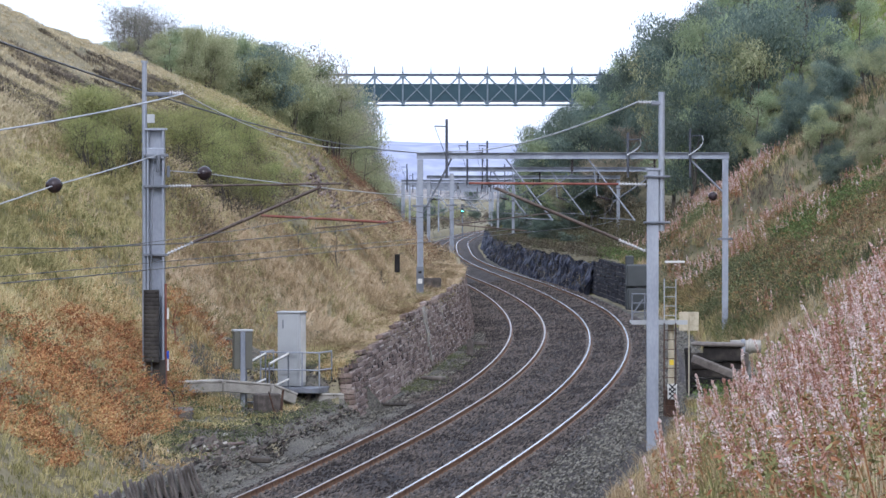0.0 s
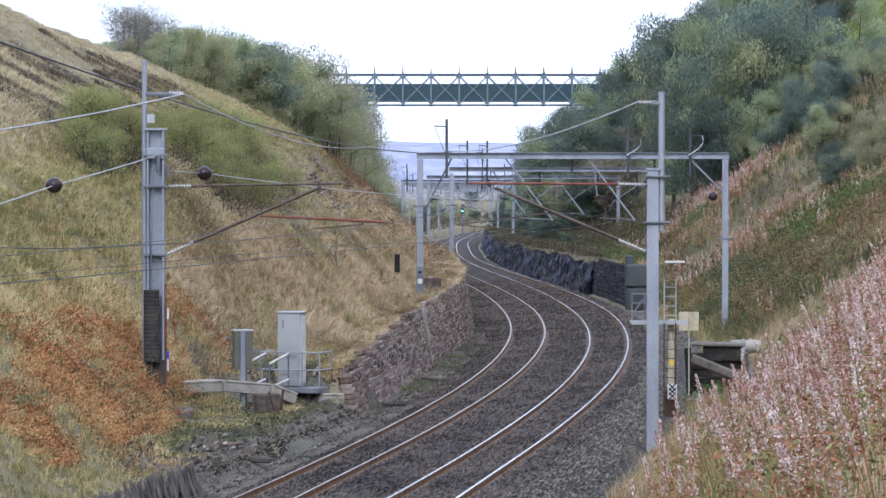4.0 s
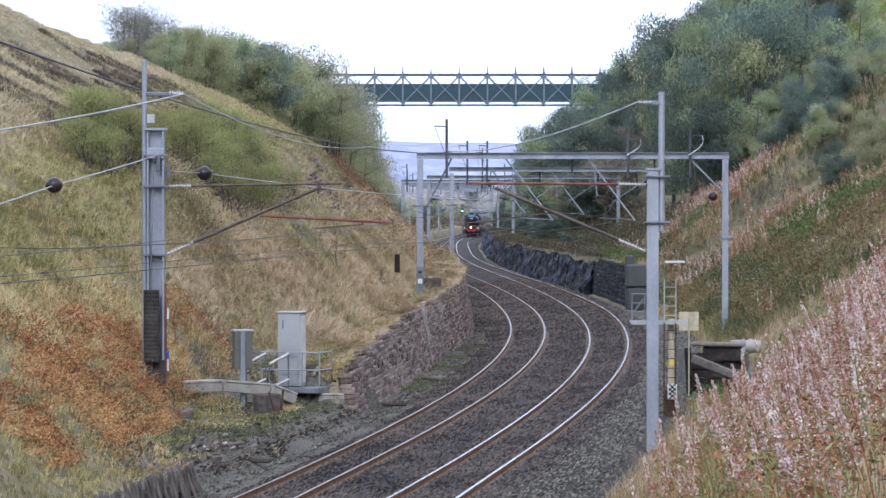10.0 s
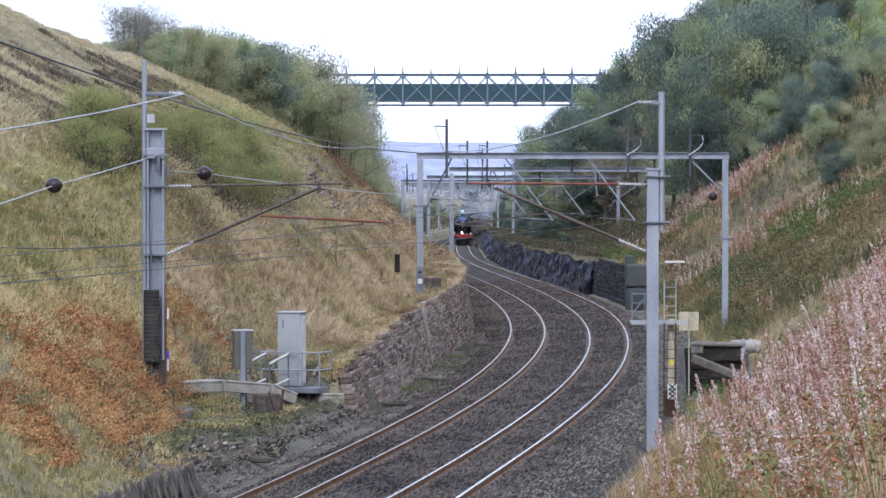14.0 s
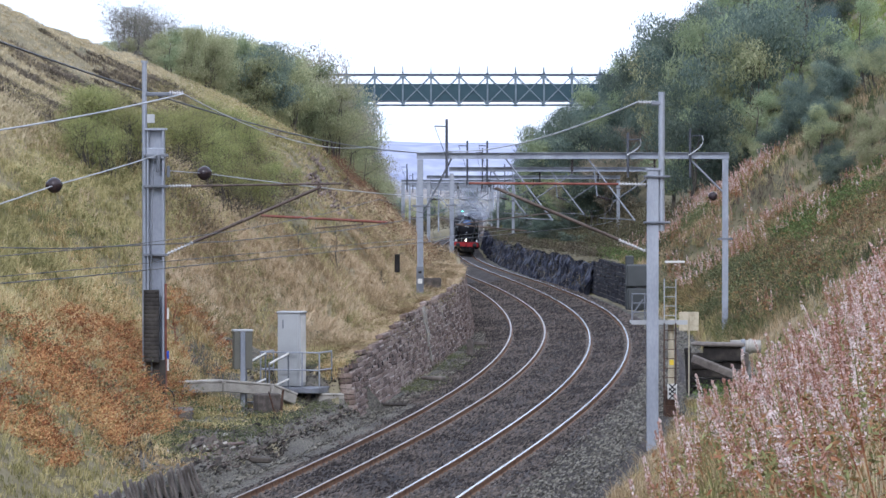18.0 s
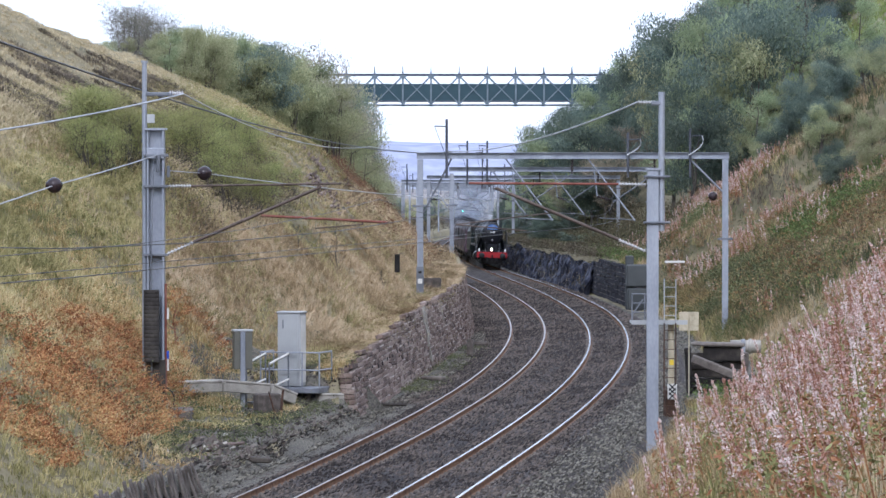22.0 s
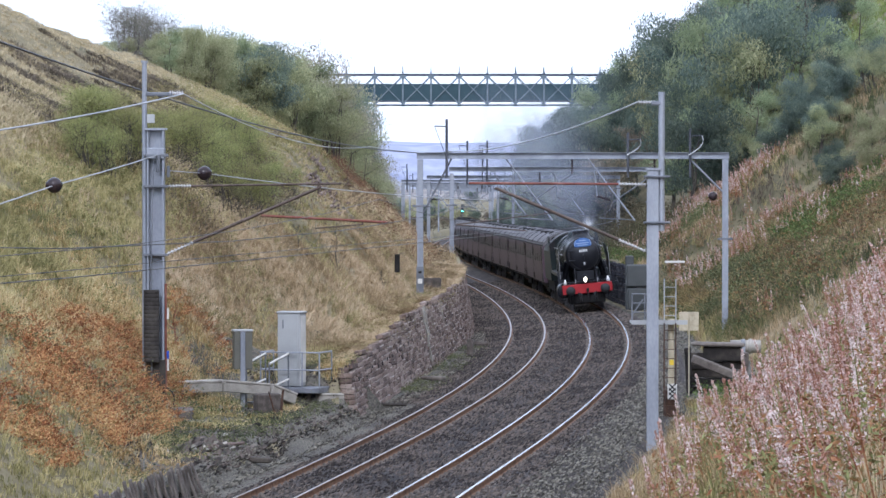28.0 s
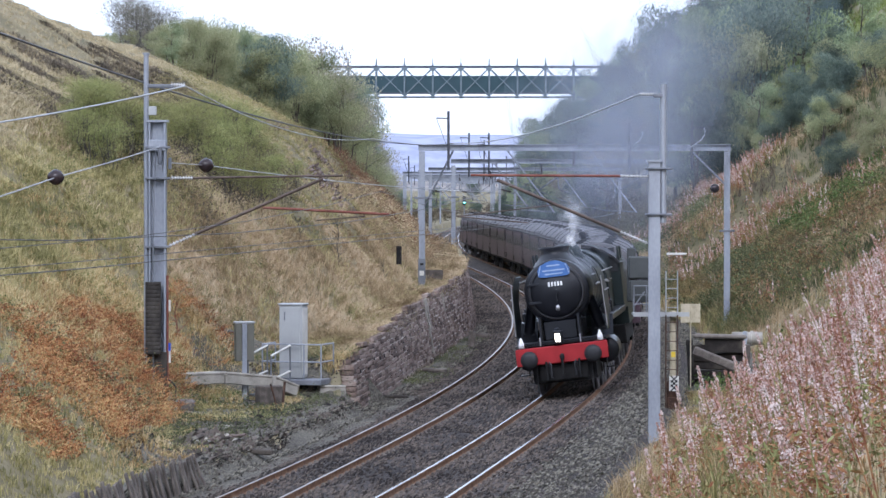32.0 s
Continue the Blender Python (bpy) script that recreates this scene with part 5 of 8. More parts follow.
def build_loco():
    T = TRAIN
    ob = thing("steam_locomotive", "dark express steam locomotive with red buffer beam and lit headlamp", "locomotive")
    zc = 2.8
    # boiler, smokebox
    box = Mesh().lathe([(0.0, 0.62), (0.55, 0.62), (0.82, 0.66), (0.885, 0.72), (0.9, 0.78), (0.9, 2.95), (0.88, 3.0)], 36, Matrix.Translation((0, 0, zc)) @ LAY)
    smoke = part("smokebox", box, T["black"], ob)
    part("smokebox_door", Mesh().lathe([(0.0, 0.46), (0.35, 0.485), (0.6, 0.55), (0.71, 0.61), (0.73, 0.64)], 36, Matrix.Translation((0, 0, zc)) @ LAY), T["black"], smoke, "domed black door")
    ring = Mesh().lathe([(0.71, 0.585), (0.76, 0.59), (0.785, 0.63), (0.76, 0.68), (0.71, 0.68)], 36, Matrix.Translation((0, 0, zc)) @ LAY)
    part("door_ring", ring, T["rim"], smoke, "worn metal rim of the door")
    dd = Mesh()
    for z in (-0.25, 0.25):
        dd.box((0.35, -0.55, zc + z), (0.85, 0.05, 0.07), bev=0.01)
    dd.tube((0, -0.32, zc), (0, -0.48, zc), 0.06, 10).box((0, -0.34, zc - 0.13), (0.05, 0.04, 0.3), bev=0.01)
    part("door_strap", dd, T["black"], smoke)
    part("shed_plate", Mesh().lathe([(0, 0), (0.07, 0), (0.07, 0.03), (0, 0.03)], 12, Matrix.Translation((0, -0.5, zc - 0.44)) @ LAY @ Matrix.Scale(-1, 4, (0, 0, 1)) @ Matrix.Diagonal((0.85, 1.3, 1, 1))), T["steel"], smoke, "small pale oval plate")
    bo = Mesh().lathe([(0.88, 2.95), (0.88, 3.2), (0.98, 7.6), (0.98, 10.2)], 32, Matrix.Translation((0, 0, zc - 0.02)) @ LAY)
    boiler = part("boiler", bo, T["green"], ob, "dark green boiler barrel")
    bands = Mesh()
    for y, rr in ((4.2, 0.92), (5.4, 0.945), (6.6, 0.97), (7.7, 0.995)):
        bands.lathe([(rr, y), (rr + 0.012, y + 0.01), (rr + 0.012, y + 0.06), (rr, y + 0.07)], 32, Matrix.Translation((0, 0, zc - 0.02)) @ LAY)
    part("boiler_band", bands, T["black"], boiler)
    firebox = Mesh().sweep([(-1.05, -0.9)] + arc(0, 0.0, 1.05, 180, 0, 14)[::1] + [(1.05, -0.9)], [Matrix.Translation((0, -y, zc - 0.02)) for y in (7.7, 10.3)], True, True)
    part("firebox", firebox, T["green"], boiler)
    # double chimney, dome, top feed
    ch = Mesh().lathe([(0.62, -0.15), (0.5, 0.0), (0.4, 0.14), (0.37, 0.26), (0.42, 0.31), (0.43, 0.36), (0.34, 0.36), (0.3, 0.1)], 24, pose(0, -1.75, zc + 0.87) @ Matrix.Diagonal((1.05, 1.5, 1, 1)))
    part("chimney", ch, T["black"], smoke, "low wide black chimney")
    dome = Mesh().lathe([(0.62, -0.12), (0.5, 0.02), (0.46, 0.16), (0.38, 0.27), (0.2, 0.33), (0.0, 0.345)], 22, pose(0, -6.0, zc + 0.9))
    part("dome", dome, T["green"], boiler)
    part("top_feed", Mesh().lathe([(0.4, -0.1), (0.33, 0.05), (0.3, 0.17), (0.0, 0.22)], 18, pose(0, -4.7, zc + 0.88)), T["green"], boiler)
    sv = Mesh()
    for k in (-1, 1):
        sv.tube((k * 0.25, -8.6, zc + 0.95), (k * 0.25, -8.6, zc + 1.16), 0.06, 8)
    part("safety_valve", sv, T["steel"], boiler)
    hr = Mesh()
    for k in (-1, 1):
        hr.tube((k * 1.0, -1.0, zc + 0.35), (k * 1.08, -10.0, zc + 0.35), 0.02, 6)
        hr.tube((k * 0.97, -3.2, zc + 0.05), (k * 1.02, -9.8, zc + 0.02), 0.035, 6)
    part("handrail", hr, T["steel"], boiler, "steel handrail")
    # running plate and buffer beam
    run = Mesh().box((0, -1.0, 1.42), (2.5, 1.6, 0.05)).box((-1.05, -6.4, 1.95), (0.6, 7.6, 0.05), bev=0.01).box((1.05, -6.4, 1.95), (0.6, 7.6, 0.05), bev=0.01)
    for k in (-1, 1):
        run.box((k * 1.33, -6.4, 1.88), (0.03, 7.6, 0.15))
        run.add([(k * 0.75, -1.8, 1.42), (k * 1.35, -1.8, 1.42), (k * 1.35, -2.6, 1.97), (k * 0.75, -2.6, 1.97)], [(0, 1, 2, 3)])
    part("running_plate", run, T["black"], ob)
    frames = Mesh()
    for k in (-1, 1):
        frames.box((k * 0.55, -6.0, 1.1), (0.04, 11.4, 0.8)).box((k * 0.5, -1.2, 1.75), (0.04, 1.6, 0.7))
    frames.box((0, -2.2, 1.55), (1.1, 2.2, 0.8)).box((0, -0.5, 0.75), (1.0, 0.5, 0.5))
    # dark blocks added under the beam for the shade between the wheels
    frames.box((0, -1.3, 0.62), (1.75, 1.9, 0.55)).box((0, -0.3, 0.62), (1.3, 0.3, 0.4))
    part("frame", frames, T["under"], ob)
    beam = Mesh().box((0, 0, 1.12), (2.52, 0.08, 0.48), bev=0.02)
    bb = part("buffer_beam", beam, T["red"], ob, "bright red buffer beam")
    bf = Mesh().lathe([(0.14, 0.0), (0.15, 0.28), (0.1, 0.3), (0.1, 0.42), (0.235, 0.44), (0.24, 0.48), (0.1, 0.505), (0.0, 0.51)], 22)
    bm = bf.data("buffer", T["rim"])
    for k in (-1, 1):
        part("buffer", bm, None, bb, "round steel buffer", Matrix.Translation((k * 0.87, 0.03, 1.06)) @ Matrix.Rotation(-math.pi / 2, 4, "X"))
        part("guard_iron", Mesh().box((k * 0.75, -0.15, 0.5), (0.05, 0.1, 0.8)), T["under"], bb)
    ck = Mesh().box((0, 0.16, 1.05), (0.12, 0.25, 0.16), bev=0.03).tube((0, 0.22, 1.0), (0, 0.26, 0.55), 0.035, 6)
    for k in (-0.45, 0.45):
        ck.tube((k, 0.08, 0.95), (k, 0.2, 0.45), 0.03, 6)
    part("coupling", ck, T["under"], bb)
    # lamps
    part("headlamp", Mesh().box((0.06, 0.15, 1.57), (0.13, 0.03, 0.22), bev=0.014), T["lamp"], bb, "lit white headlamp")
    hb = Mesh().box((0.06, 0.03, 1.58), (0.27, 0.2, 0.38), bev=0.03).box((0.06, 0.03, 1.8), (0.14, 0.12, 0.08), bev=0.02)
    part("lamp_case", hb, T["black"], bb, "black lamp body")
    for k in (-1, 1):
        lm = Mesh().lathe([(0.0, 0.0), (0.08, 0.0), (0.08, 0.08), (0.065, 0.16), (0.04, 0.22), (0.028, 0.27), (0.0, 0.28)], 14, pose(k * 1.08, -0.02, 1.38)).tube((k * 1.08, 0.06, 1.5), (k * 1.08, 0.1, 1.5), 0.05, 10)
        part("oil_lamp", lm, T["lampwhite"], bb, "white unlit lamp")
    board = [(0.2 * math.cos(a) + 0.24, 0.06 * math.sin(a) - 0.12) for a in np.linspace(-1.6, 0.3, 5)] + [(0.44, 0.02), (0.36, 0.16)]
    board += [(0.3 * math.cos(a), 0.13 + 0.13 * math.sin(a)) for a in np.linspace(0.35, math.pi / 2, 6)]
    board = board + [(-x, z) for x, z in board[::-1]]
    part("headboard", Mesh().sweep(board, [pose(0, -0.5, zc + 0.6), pose(0, -0.44, zc + 0.6)], True), T["blue"], smoke, "blue shaped headboard")
    hb2 = Mesh()
    for z, w in ((0.13, 0.36), (0.0, 0.62), (-0.1, 0.5)):
        hb2.box((0, -0.432, zc + 0.6 + z), (w, 0.012, 0.035))
    for k in (-1, 1):
        hb2.tube((k * 0.42, -0.43, zc + 0.5), (k * 0.34, -0.43, zc + 0.75), 0.014, 5)
    part("headboard_bar", hb2, T["headbar"], smoke, "pale blue bars and rim")
    pl = Mesh()
    for i in range(5):
        pl.box((-0.17 + i * 0.085, -0.45, zc + 0.22), (0.05, 0.02, 0.12), bev=0.008)
    part("plate_bar", pl, T["lampwhite"], smoke, "small pale bars")
    # front steps, lubricators, brake pipes and curved frame fronts
    for k in (-1, 1):
        part("vacuum_pipe", Mesh().line([(k * 0.38, 0.06, 0.62), (k * 0.38, 0.12, 0.86), (k * 0.36, 0.15, 0.92), (k * 0.33, 0.14, 0.86), (k * 0.33, 0.14, 0.5)], 0.035, 7), T["rim"], bb, "grey brake pipe")
        part("lamp_iron", Mesh().box((k * 0.55, 0.04, 1.5), (0.04, 0.02, 0.22), bev=0.006), T["steel"], bb)
        part("frame_front", Mesh().sweep([(k * 0.5, 1.38), (k * 0.5, 2.15), (k * 0.56, 2.15), (k * 0.56, 1.38)], [pose(0, -0.25, 0), pose(0, -0.7, 0)], True), T["black"], ob, "upright frame plate")
        part("steam_pipe", Mesh().tube((k * 0.8, -1.9, 2.5), (k * 1.0, -2.2, 1.7), 0.15, 12), T["black"], ob)
        pf = Mesh().line([(k * 0.9, -3.0, zc + 0.5), (k * 1.02, -3.4, zc + 0.3), (k * 1.08, -4.5, zc + 0.1), (k * 1.1, -7.0, zc)], 0.03, 6)
        part("feed_pipe", pf, T["steel"], boiler, "pale pipe along the boiler")
        part("lubricator", Mesh().box((k * 1.12, -4.6, 2.15), (0.3, 0.4, 0.34), bev=0.03).box((k * 1.12, -3.6, 2.1), (0.26, 0.3, 0.26), bev=0.03), T["black"], ob)
        part("brake_gear", Mesh().box((k * 1.0, -5.9, 0.62), (0.08, 0.5, 0.12), bev=0.02).box((k * 0.98, -8.3, 0.62), (0.08, 0.5, 0.12), bev=0.02), T["under"], ob)
        cr = Mesh().box((k * 1.1, -5.4, 1.05), (0.05, 2.2, 0.1), bev=0.02).box((k * 1.12, -4.9, 1.45), (0.05, 1.4, 0.07), bev=0.02).box((k * 1.12, -5.3, 1.2), (0.05, 0.08, 0.7), bev=0.02)
        part("valve_gear", cr, T["steel"], ob, "bright steel valve gear")
    part("step_plate", Mesh().box((0, -0.45, 1.47), (2.2, 0.6, 0.04), bev=0.01).box((0, -0.62, 1.75), (0.9, 0.05, 0.5), bev=0.02), T["black"], ob)
    # smoke deflectors
    for k in (-1, 1):
        sd = Mesh().sweep([(k * 1.26, 1.62), (k * 1.28, 2.6), (k * 1.2, 3.05), (k * 1.12, 3.3), (k * 1.1, 3.28), (k * 1.18, 3.04), (k * 1.255, 2.6), (k * 1.235, 1.62)], [pose(0, -0.85, 0), pose(0, -2.9, 0)], True)
        part("smoke_deflector", sd, T["green"], ob, "curved dark green smoke deflector")
        part("deflector_rail", Mesh().tube((k * 1.3, -0.95, 2.7), (k * 1.3, -2.8, 2.7), 0.018, 6).tube((k * 1.27, -0.84, 1.7), (k * 1.24, -0.84, 3.1), 0.02, 6), T["steel"], ob)
        # cylinders and slide bars
        cy = Mesh().tube((k * 1.08, -2.3, 1.0), (k * 1.08, -3.5, 1.06), 0.36, 20).tube((k * 1.02, -2.1, 1.55), (k * 1.02, -3.7, 1.6), 0.2, 16)
        part("cylinder", cy, T["black"], ob)
        part("cylinder_cover", Mesh().lathe([(0.0, 0.0), (0.2, 0.0), (0.34, 0.03), (0.36, 0.06)], 18, Matrix.Translation((k * 1.08, -2.24, 1.0)) @ LAY), T["black"], ob, "round cover")
        gd = Mesh().box((k * 1.08, -4.3, 1.2), (0.07, 1.6, 0.05)).box((k * 1.08, -4.3, 0.9), (0.07, 1.6, 0.05)).box((k * 1.08, -5.1, 1.3), (0.06, 0.1, 0.9))
        part("slide_bar", gd, T["steel"], ob)
        st = Mesh().box((k * 1.2, -1.9, 0.55), (0.3, 0.35, 0.03)).box((k * 1.08, -1.9, 0.95), (0.03, 0.3, 0.8))
        part("step", st, T["black"], ob)
        # cab
        cab = Mesh().box((k * 1.29, -11.3, 2.6), (0.05, 1.9, 1.5), bev=0.01).box((k * 1.29, -10.55, 3.4), (0.05, 0.4, 0.7), bev=0.01).box((k * 1.29, -11.9, 3.4), (0.05, 0.5, 0.7), bev=0.01)
        part("cab_side", cab, T["green"], ob, "dark green cab side with window opening")
        part("side_plate", Mesh().box((k * 1.06, -6.0, 2.28), (0.03, 1.2, 0.14), bev=0.01), T["red"], ob)
    part("cab_front", Mesh().sweep([(-1.3, 1.95), (-1.3, 3.2)] + arc(0, 2.2, 1.65, 142, 38, 8) + [(1.3, 3.2), (1.3, 1.95)], [pose(0, -10.35, 0), pose(0, -10.3, 0)], True), T["green"], ob)
    for k in (-1, 1):
        part("spectacle_window", Mesh().box((k * 1.14, -10.28, 3.2), (0.24, 0.02, 0.42), bev=0.01), T["glass"], ob)
    part("cab_roof", Mesh().sweep(arc(0, 2.2, 1.72, 142, 38, 10) + arc(0, 2.2, 1.66, 38, 142, 10), [pose(0, -10.15, 0), pose(0, -12.6, 0)], True, False), T["cabroof"], ob)
    drivers = [wheelset(ob, y, 1.03, 16, "driving_wheelset") for y in (-4.95, -7.2, -9.5)]
    bogie = [wheelset(ob, y, 0.495, 10, "bogie_wheelset") for y in (-1.55, -3.55)]
    rods = []
    for k in (-1, 1):
        rd = Mesh().box((k * 0.93, 0, 0), (0.05, 4.7, 0.12), bev=0.02)
        for y in (-2.27, 0, 2.27):
            rd.tube((k * 0.88, y, 0), (k * 1.0, y, 0), 0.12, 12)
        rods.append(part("coupling_rod", rd, T["steel"], ob, "bright steel coupling rod", Matrix.Translation((0, -7.22, 1.03))))
    return ob, drivers, rods


def build_tender():
    T = TRAIN
    ob = thing("tender", "dark green high-sided coal tender behind the locomotive", "tender")
    part("tank", Mesh().sweep([(-1.3, 1.3), (-1.3, 2.9), (-1.12, 3.25), (-0.95, 3.35), (0.95, 3.35), (1.12, 3.25), (1.3, 2.9), (1.3, 1.3)], [pose(0, -0.2, 0), pose(0, -7.1, 0)], True), T["green"], ob)
    part("frame", Mesh().box((0, -3.65, 1.0), (2.3, 7.2, 0.6), bev=0.03), T["under"], ob)
    coal = Mesh()
    rng = np.random.default_rng(3)
    for i in range(160):
        coal.box((rng.uniform(-0.85, 0.85), -rng.uniform(0.5, 5.2), 3.3 + rng.uniform(-0.05, 0.25)), rng.uniform(0.15, 0.35, 3), Matrix.Rotation(0, 4, "X"))
    part("coal", coal, T["under"], ob, "heap of black coal", kind="stuff")
    for y in (-1.4, -3.6, -5.9):
        wheelset(ob, y, 0.65, 10)
    return ob


def build_coach():
    T = TRAIN
    ob = thing("railway_coach", "maroon railway coach with grey ribbed roof and dark windows", "coach", group="coaches of the train")
    L = 19.7
    side = [(-1.36, 1.0), (-1.41, 1.5), (-1.41, 2.2), (-1.37, 2.9), (-1.3, 3.12)]
    body = side + [(-x, z) for x, z in side[::-1]]
    part("body", Mesh().sweep(body, [pose(0, -0.35, 0), pose(0, -0.35 - L, 0)], True), T["maroon"], ob)
    roof = [(-1.33, 3.1)] + [(-1.3, 3.16)] + arc(0, 2.05, 1.78, 136, 44, 12) + [(1.3, 3.16), (1.33, 3.1)]
    part("roof", Mesh().sweep(roof, [pose(0, -0.3, 0), pose(0, -0.4 - L, 0)], True, False), T["roof"], ob, "grey curved roof")
    rib = Mesh().sweep(arc(0, 2.05, 1.8, 138, 42, 12) + arc(0, 2.05, 1.76, 42, 138, 12), [pose(0, 0.03, 0), pose(0, -0.03, 0)], True).data("roof_rib", T["under"])
    for i in range(4):
        part("roof_rib", rib, None, ob, "dark cross rib", slide(-1.6 - i * 5.4))
    vent = Mesh().lathe([(0.18, -0.05), (0.16, 0.07), (0.0, 0.1)], 10)
    vm = vent.data("roof_vent", T["under"])
    for i in range(8):
        part("roof_vent", vm, None, ob, "", pose(0.55 if i % 2 else -0.55, -2.0 - i * 2.3, 3.74))
    win = Mesh().box((0, 0, 0), (0.03, 1.2, 0.75), bev=0.012).data("window", T["glass"])
    door = Mesh().box((0, 0, 0), (0.02, 0.04, 1.95)).data("door_gap", T["under"])
    for k in (-1, 1):
        for i in range(9):
            part("window", win, None, ob, "", pose(k * 1.385, -2.2 - i * 1.98, 2.55, 0, k * -6, 0))
        for y in (0.55, 1.35, 9.9, 10.7, 18.9, 19.6):
            part("door_gap", door, None, ob, "", pose(k * 1.405, -y - 0.2, 2.05))
        part("gutter", Mesh().box((k * 1.34, -0.35 - L / 2, 3.1), (0.05, L, 0.04)), T["under"], ob)
        part("step_board", Mesh().box((k * 1.25, -0.35 - L / 2, 0.95), (0.1, L - 0.5, 0.12)), T["under"], ob)
    part("gangway", Mesh().box((0, -0.15, 2.1), (0.9, 0.35, 2.0), bev=0.04).box((0, -0.55 - L, 2.1), (0.9, 0.35, 2.0), bev=0.04), T["under"], ob)
    part("underframe", Mesh().box((0, -0.35 - L / 2, 0.75), (1.5, 9.0, 0.5), bev=0.04).box((0, -0.35 - L / 2, 0.95), (2.3, L - 0.3, 0.15)), T["under"], ob)
    for c in (-2.9, -17.2):
        bg = Mesh()
        for k in (-1, 1):
            bg.box((k * 0.98, c, 0.55), (0.1, 3.1, 0.3), bev=0.03)
        part("bogie", bg, T["under"], ob)
        for y in (-1.3, 1.3):
            wheelset(ob, c + y, 0.46, 8)
    return ob


loco, drivers, rods = build_loco()
tender = build_tender()
coach = build_coach()
coaches = [coach] + [copy_thing(coach, Matrix()) for _ in range(9)]


# seconds and the place of the front buffer beam along the line
RUN = ((0, 768), (3, 690), (6, 613.5), (8, 563.5), (10, 513.5), (12, 462), (14, 408), (17, 340.5), (19, 297), (21, 264.2), (22, 248.6), (23, 232.2), (24, 215.2),
       (25, 197.0), (26.3, 173.0), (27.5, 150.6), (28, 140.9), (29, 121.9), (30, 102.6), (31, 83.5), (32, 65.0))


def ride(s, front, rear):
    """The pose of a vehicle whose front end is at s, by its two pivots behind that end; it looks towards falling s."""
    p, q = rail_frame(s + front, HALF), rail_frame(s + rear, HALF)
    y = (p.translation - q.translation).normalized()
    up = (p.col[2].to_3d() + q.col[2].to_3d()).normalized()
    x = y.cross(up).normalized()
    m = Matrix((x, y, x.cross(y))).transposed().to_4x4()
    m.translation = p.translation + y * front
    return m


def front_at(t):
    """A smooth run through the places above (cubic, with even slopes)."""
    ts, ss = [r[0] for r in RUN], [r[1] for r in RUN]
    d = [(ss[min(i + 1, len(ss) - 1)] - ss[max(i - 1, 0)]) / (ts[min(i + 1, len(ts) - 1)] - ts[max(i - 1, 0)]) for i in range(len(ts))]
    i = max(0, min(len(ts) - 2, int(np.searchsorted(ts, t, "right")) - 1))
    h = ts[i + 1] - ts[i]
    u = (t - ts[i]) / h
    return (2 * u ** 3 - 3 * u ** 2 + 1) * ss[i] + (u ** 3 - 2 * u ** 2 + u) * h * d[i] + (3 * u ** 2 - 2 * u ** 3) * ss[i + 1] + (u ** 3 - u ** 2) * h * d[i + 1]


def motions():
    vapour_motions()
    times = [i * 0.5 for i in range(65)]
    walk(loco, [(t, ride(front_at(t), 2.5, 9.5)) for t in times])
    walk(tender, [(t, ride(front_at(t) + 12.7, 1.4, 5.9)) for t in times])
    for i, c in enumerate(coaches):
        walk(c, [(t, ride(front_at(t) + 20.3 + 20.4 * i, 2.9, 17.2)) for t in times])
    # driving wheels and rods turn with the distance run
    fine = [i / 15 for i in range(481)]
    turn = [math.degrees((768 - front_at(t)) / 1.03) for t in fine]
    for w, y in zip(drivers, (-4.95, -7.2, -9.5)):
        walk(w, [(t, pose(0, y, 1.03, -a, 0, 0)) for t, a in zip(fine, turn)])
    for k, r in zip((0, 90), rods):
        walk(r, [(t, pose(0, -7.22 + 0.33 * math.sin(radians(a + k)), 1.03 + 0.33 * math.cos(radians(a + k)))) for t, a in zip(fine, turn)])


# ---------------------------------------------------------------- plants in masses
def spots(s, n):
    x, y, a = np.interp(s, SS, XX), np.interp(s, SS, YY), np.interp(s, SS, AA)
    x, y = x + n * np.cos(a), y - n * np.sin(a)
    k = np.clip((np.abs(n) - 4.8) / 3, 0, 1)
    k2 = np.clip((np.abs(n) - 8) / 10, 0, 1)
    z = land(s, n) + k * (bumps(x, y, 2.1, 0.16) + bumps(x, y, 7.0, 0.5) + k2 * bumps(x, y, 25.0, 0.9))
    return np.stack([x, y, z], -1)


def patch(p, size, seed):
    """A slow noise between 0 and 1 over the ground."""
    return np.clip(0.5 + 0.9 * np.array([noise.noise((a / size, b / size, seed)) for a, b in p[:, :2]]), 0, 1)


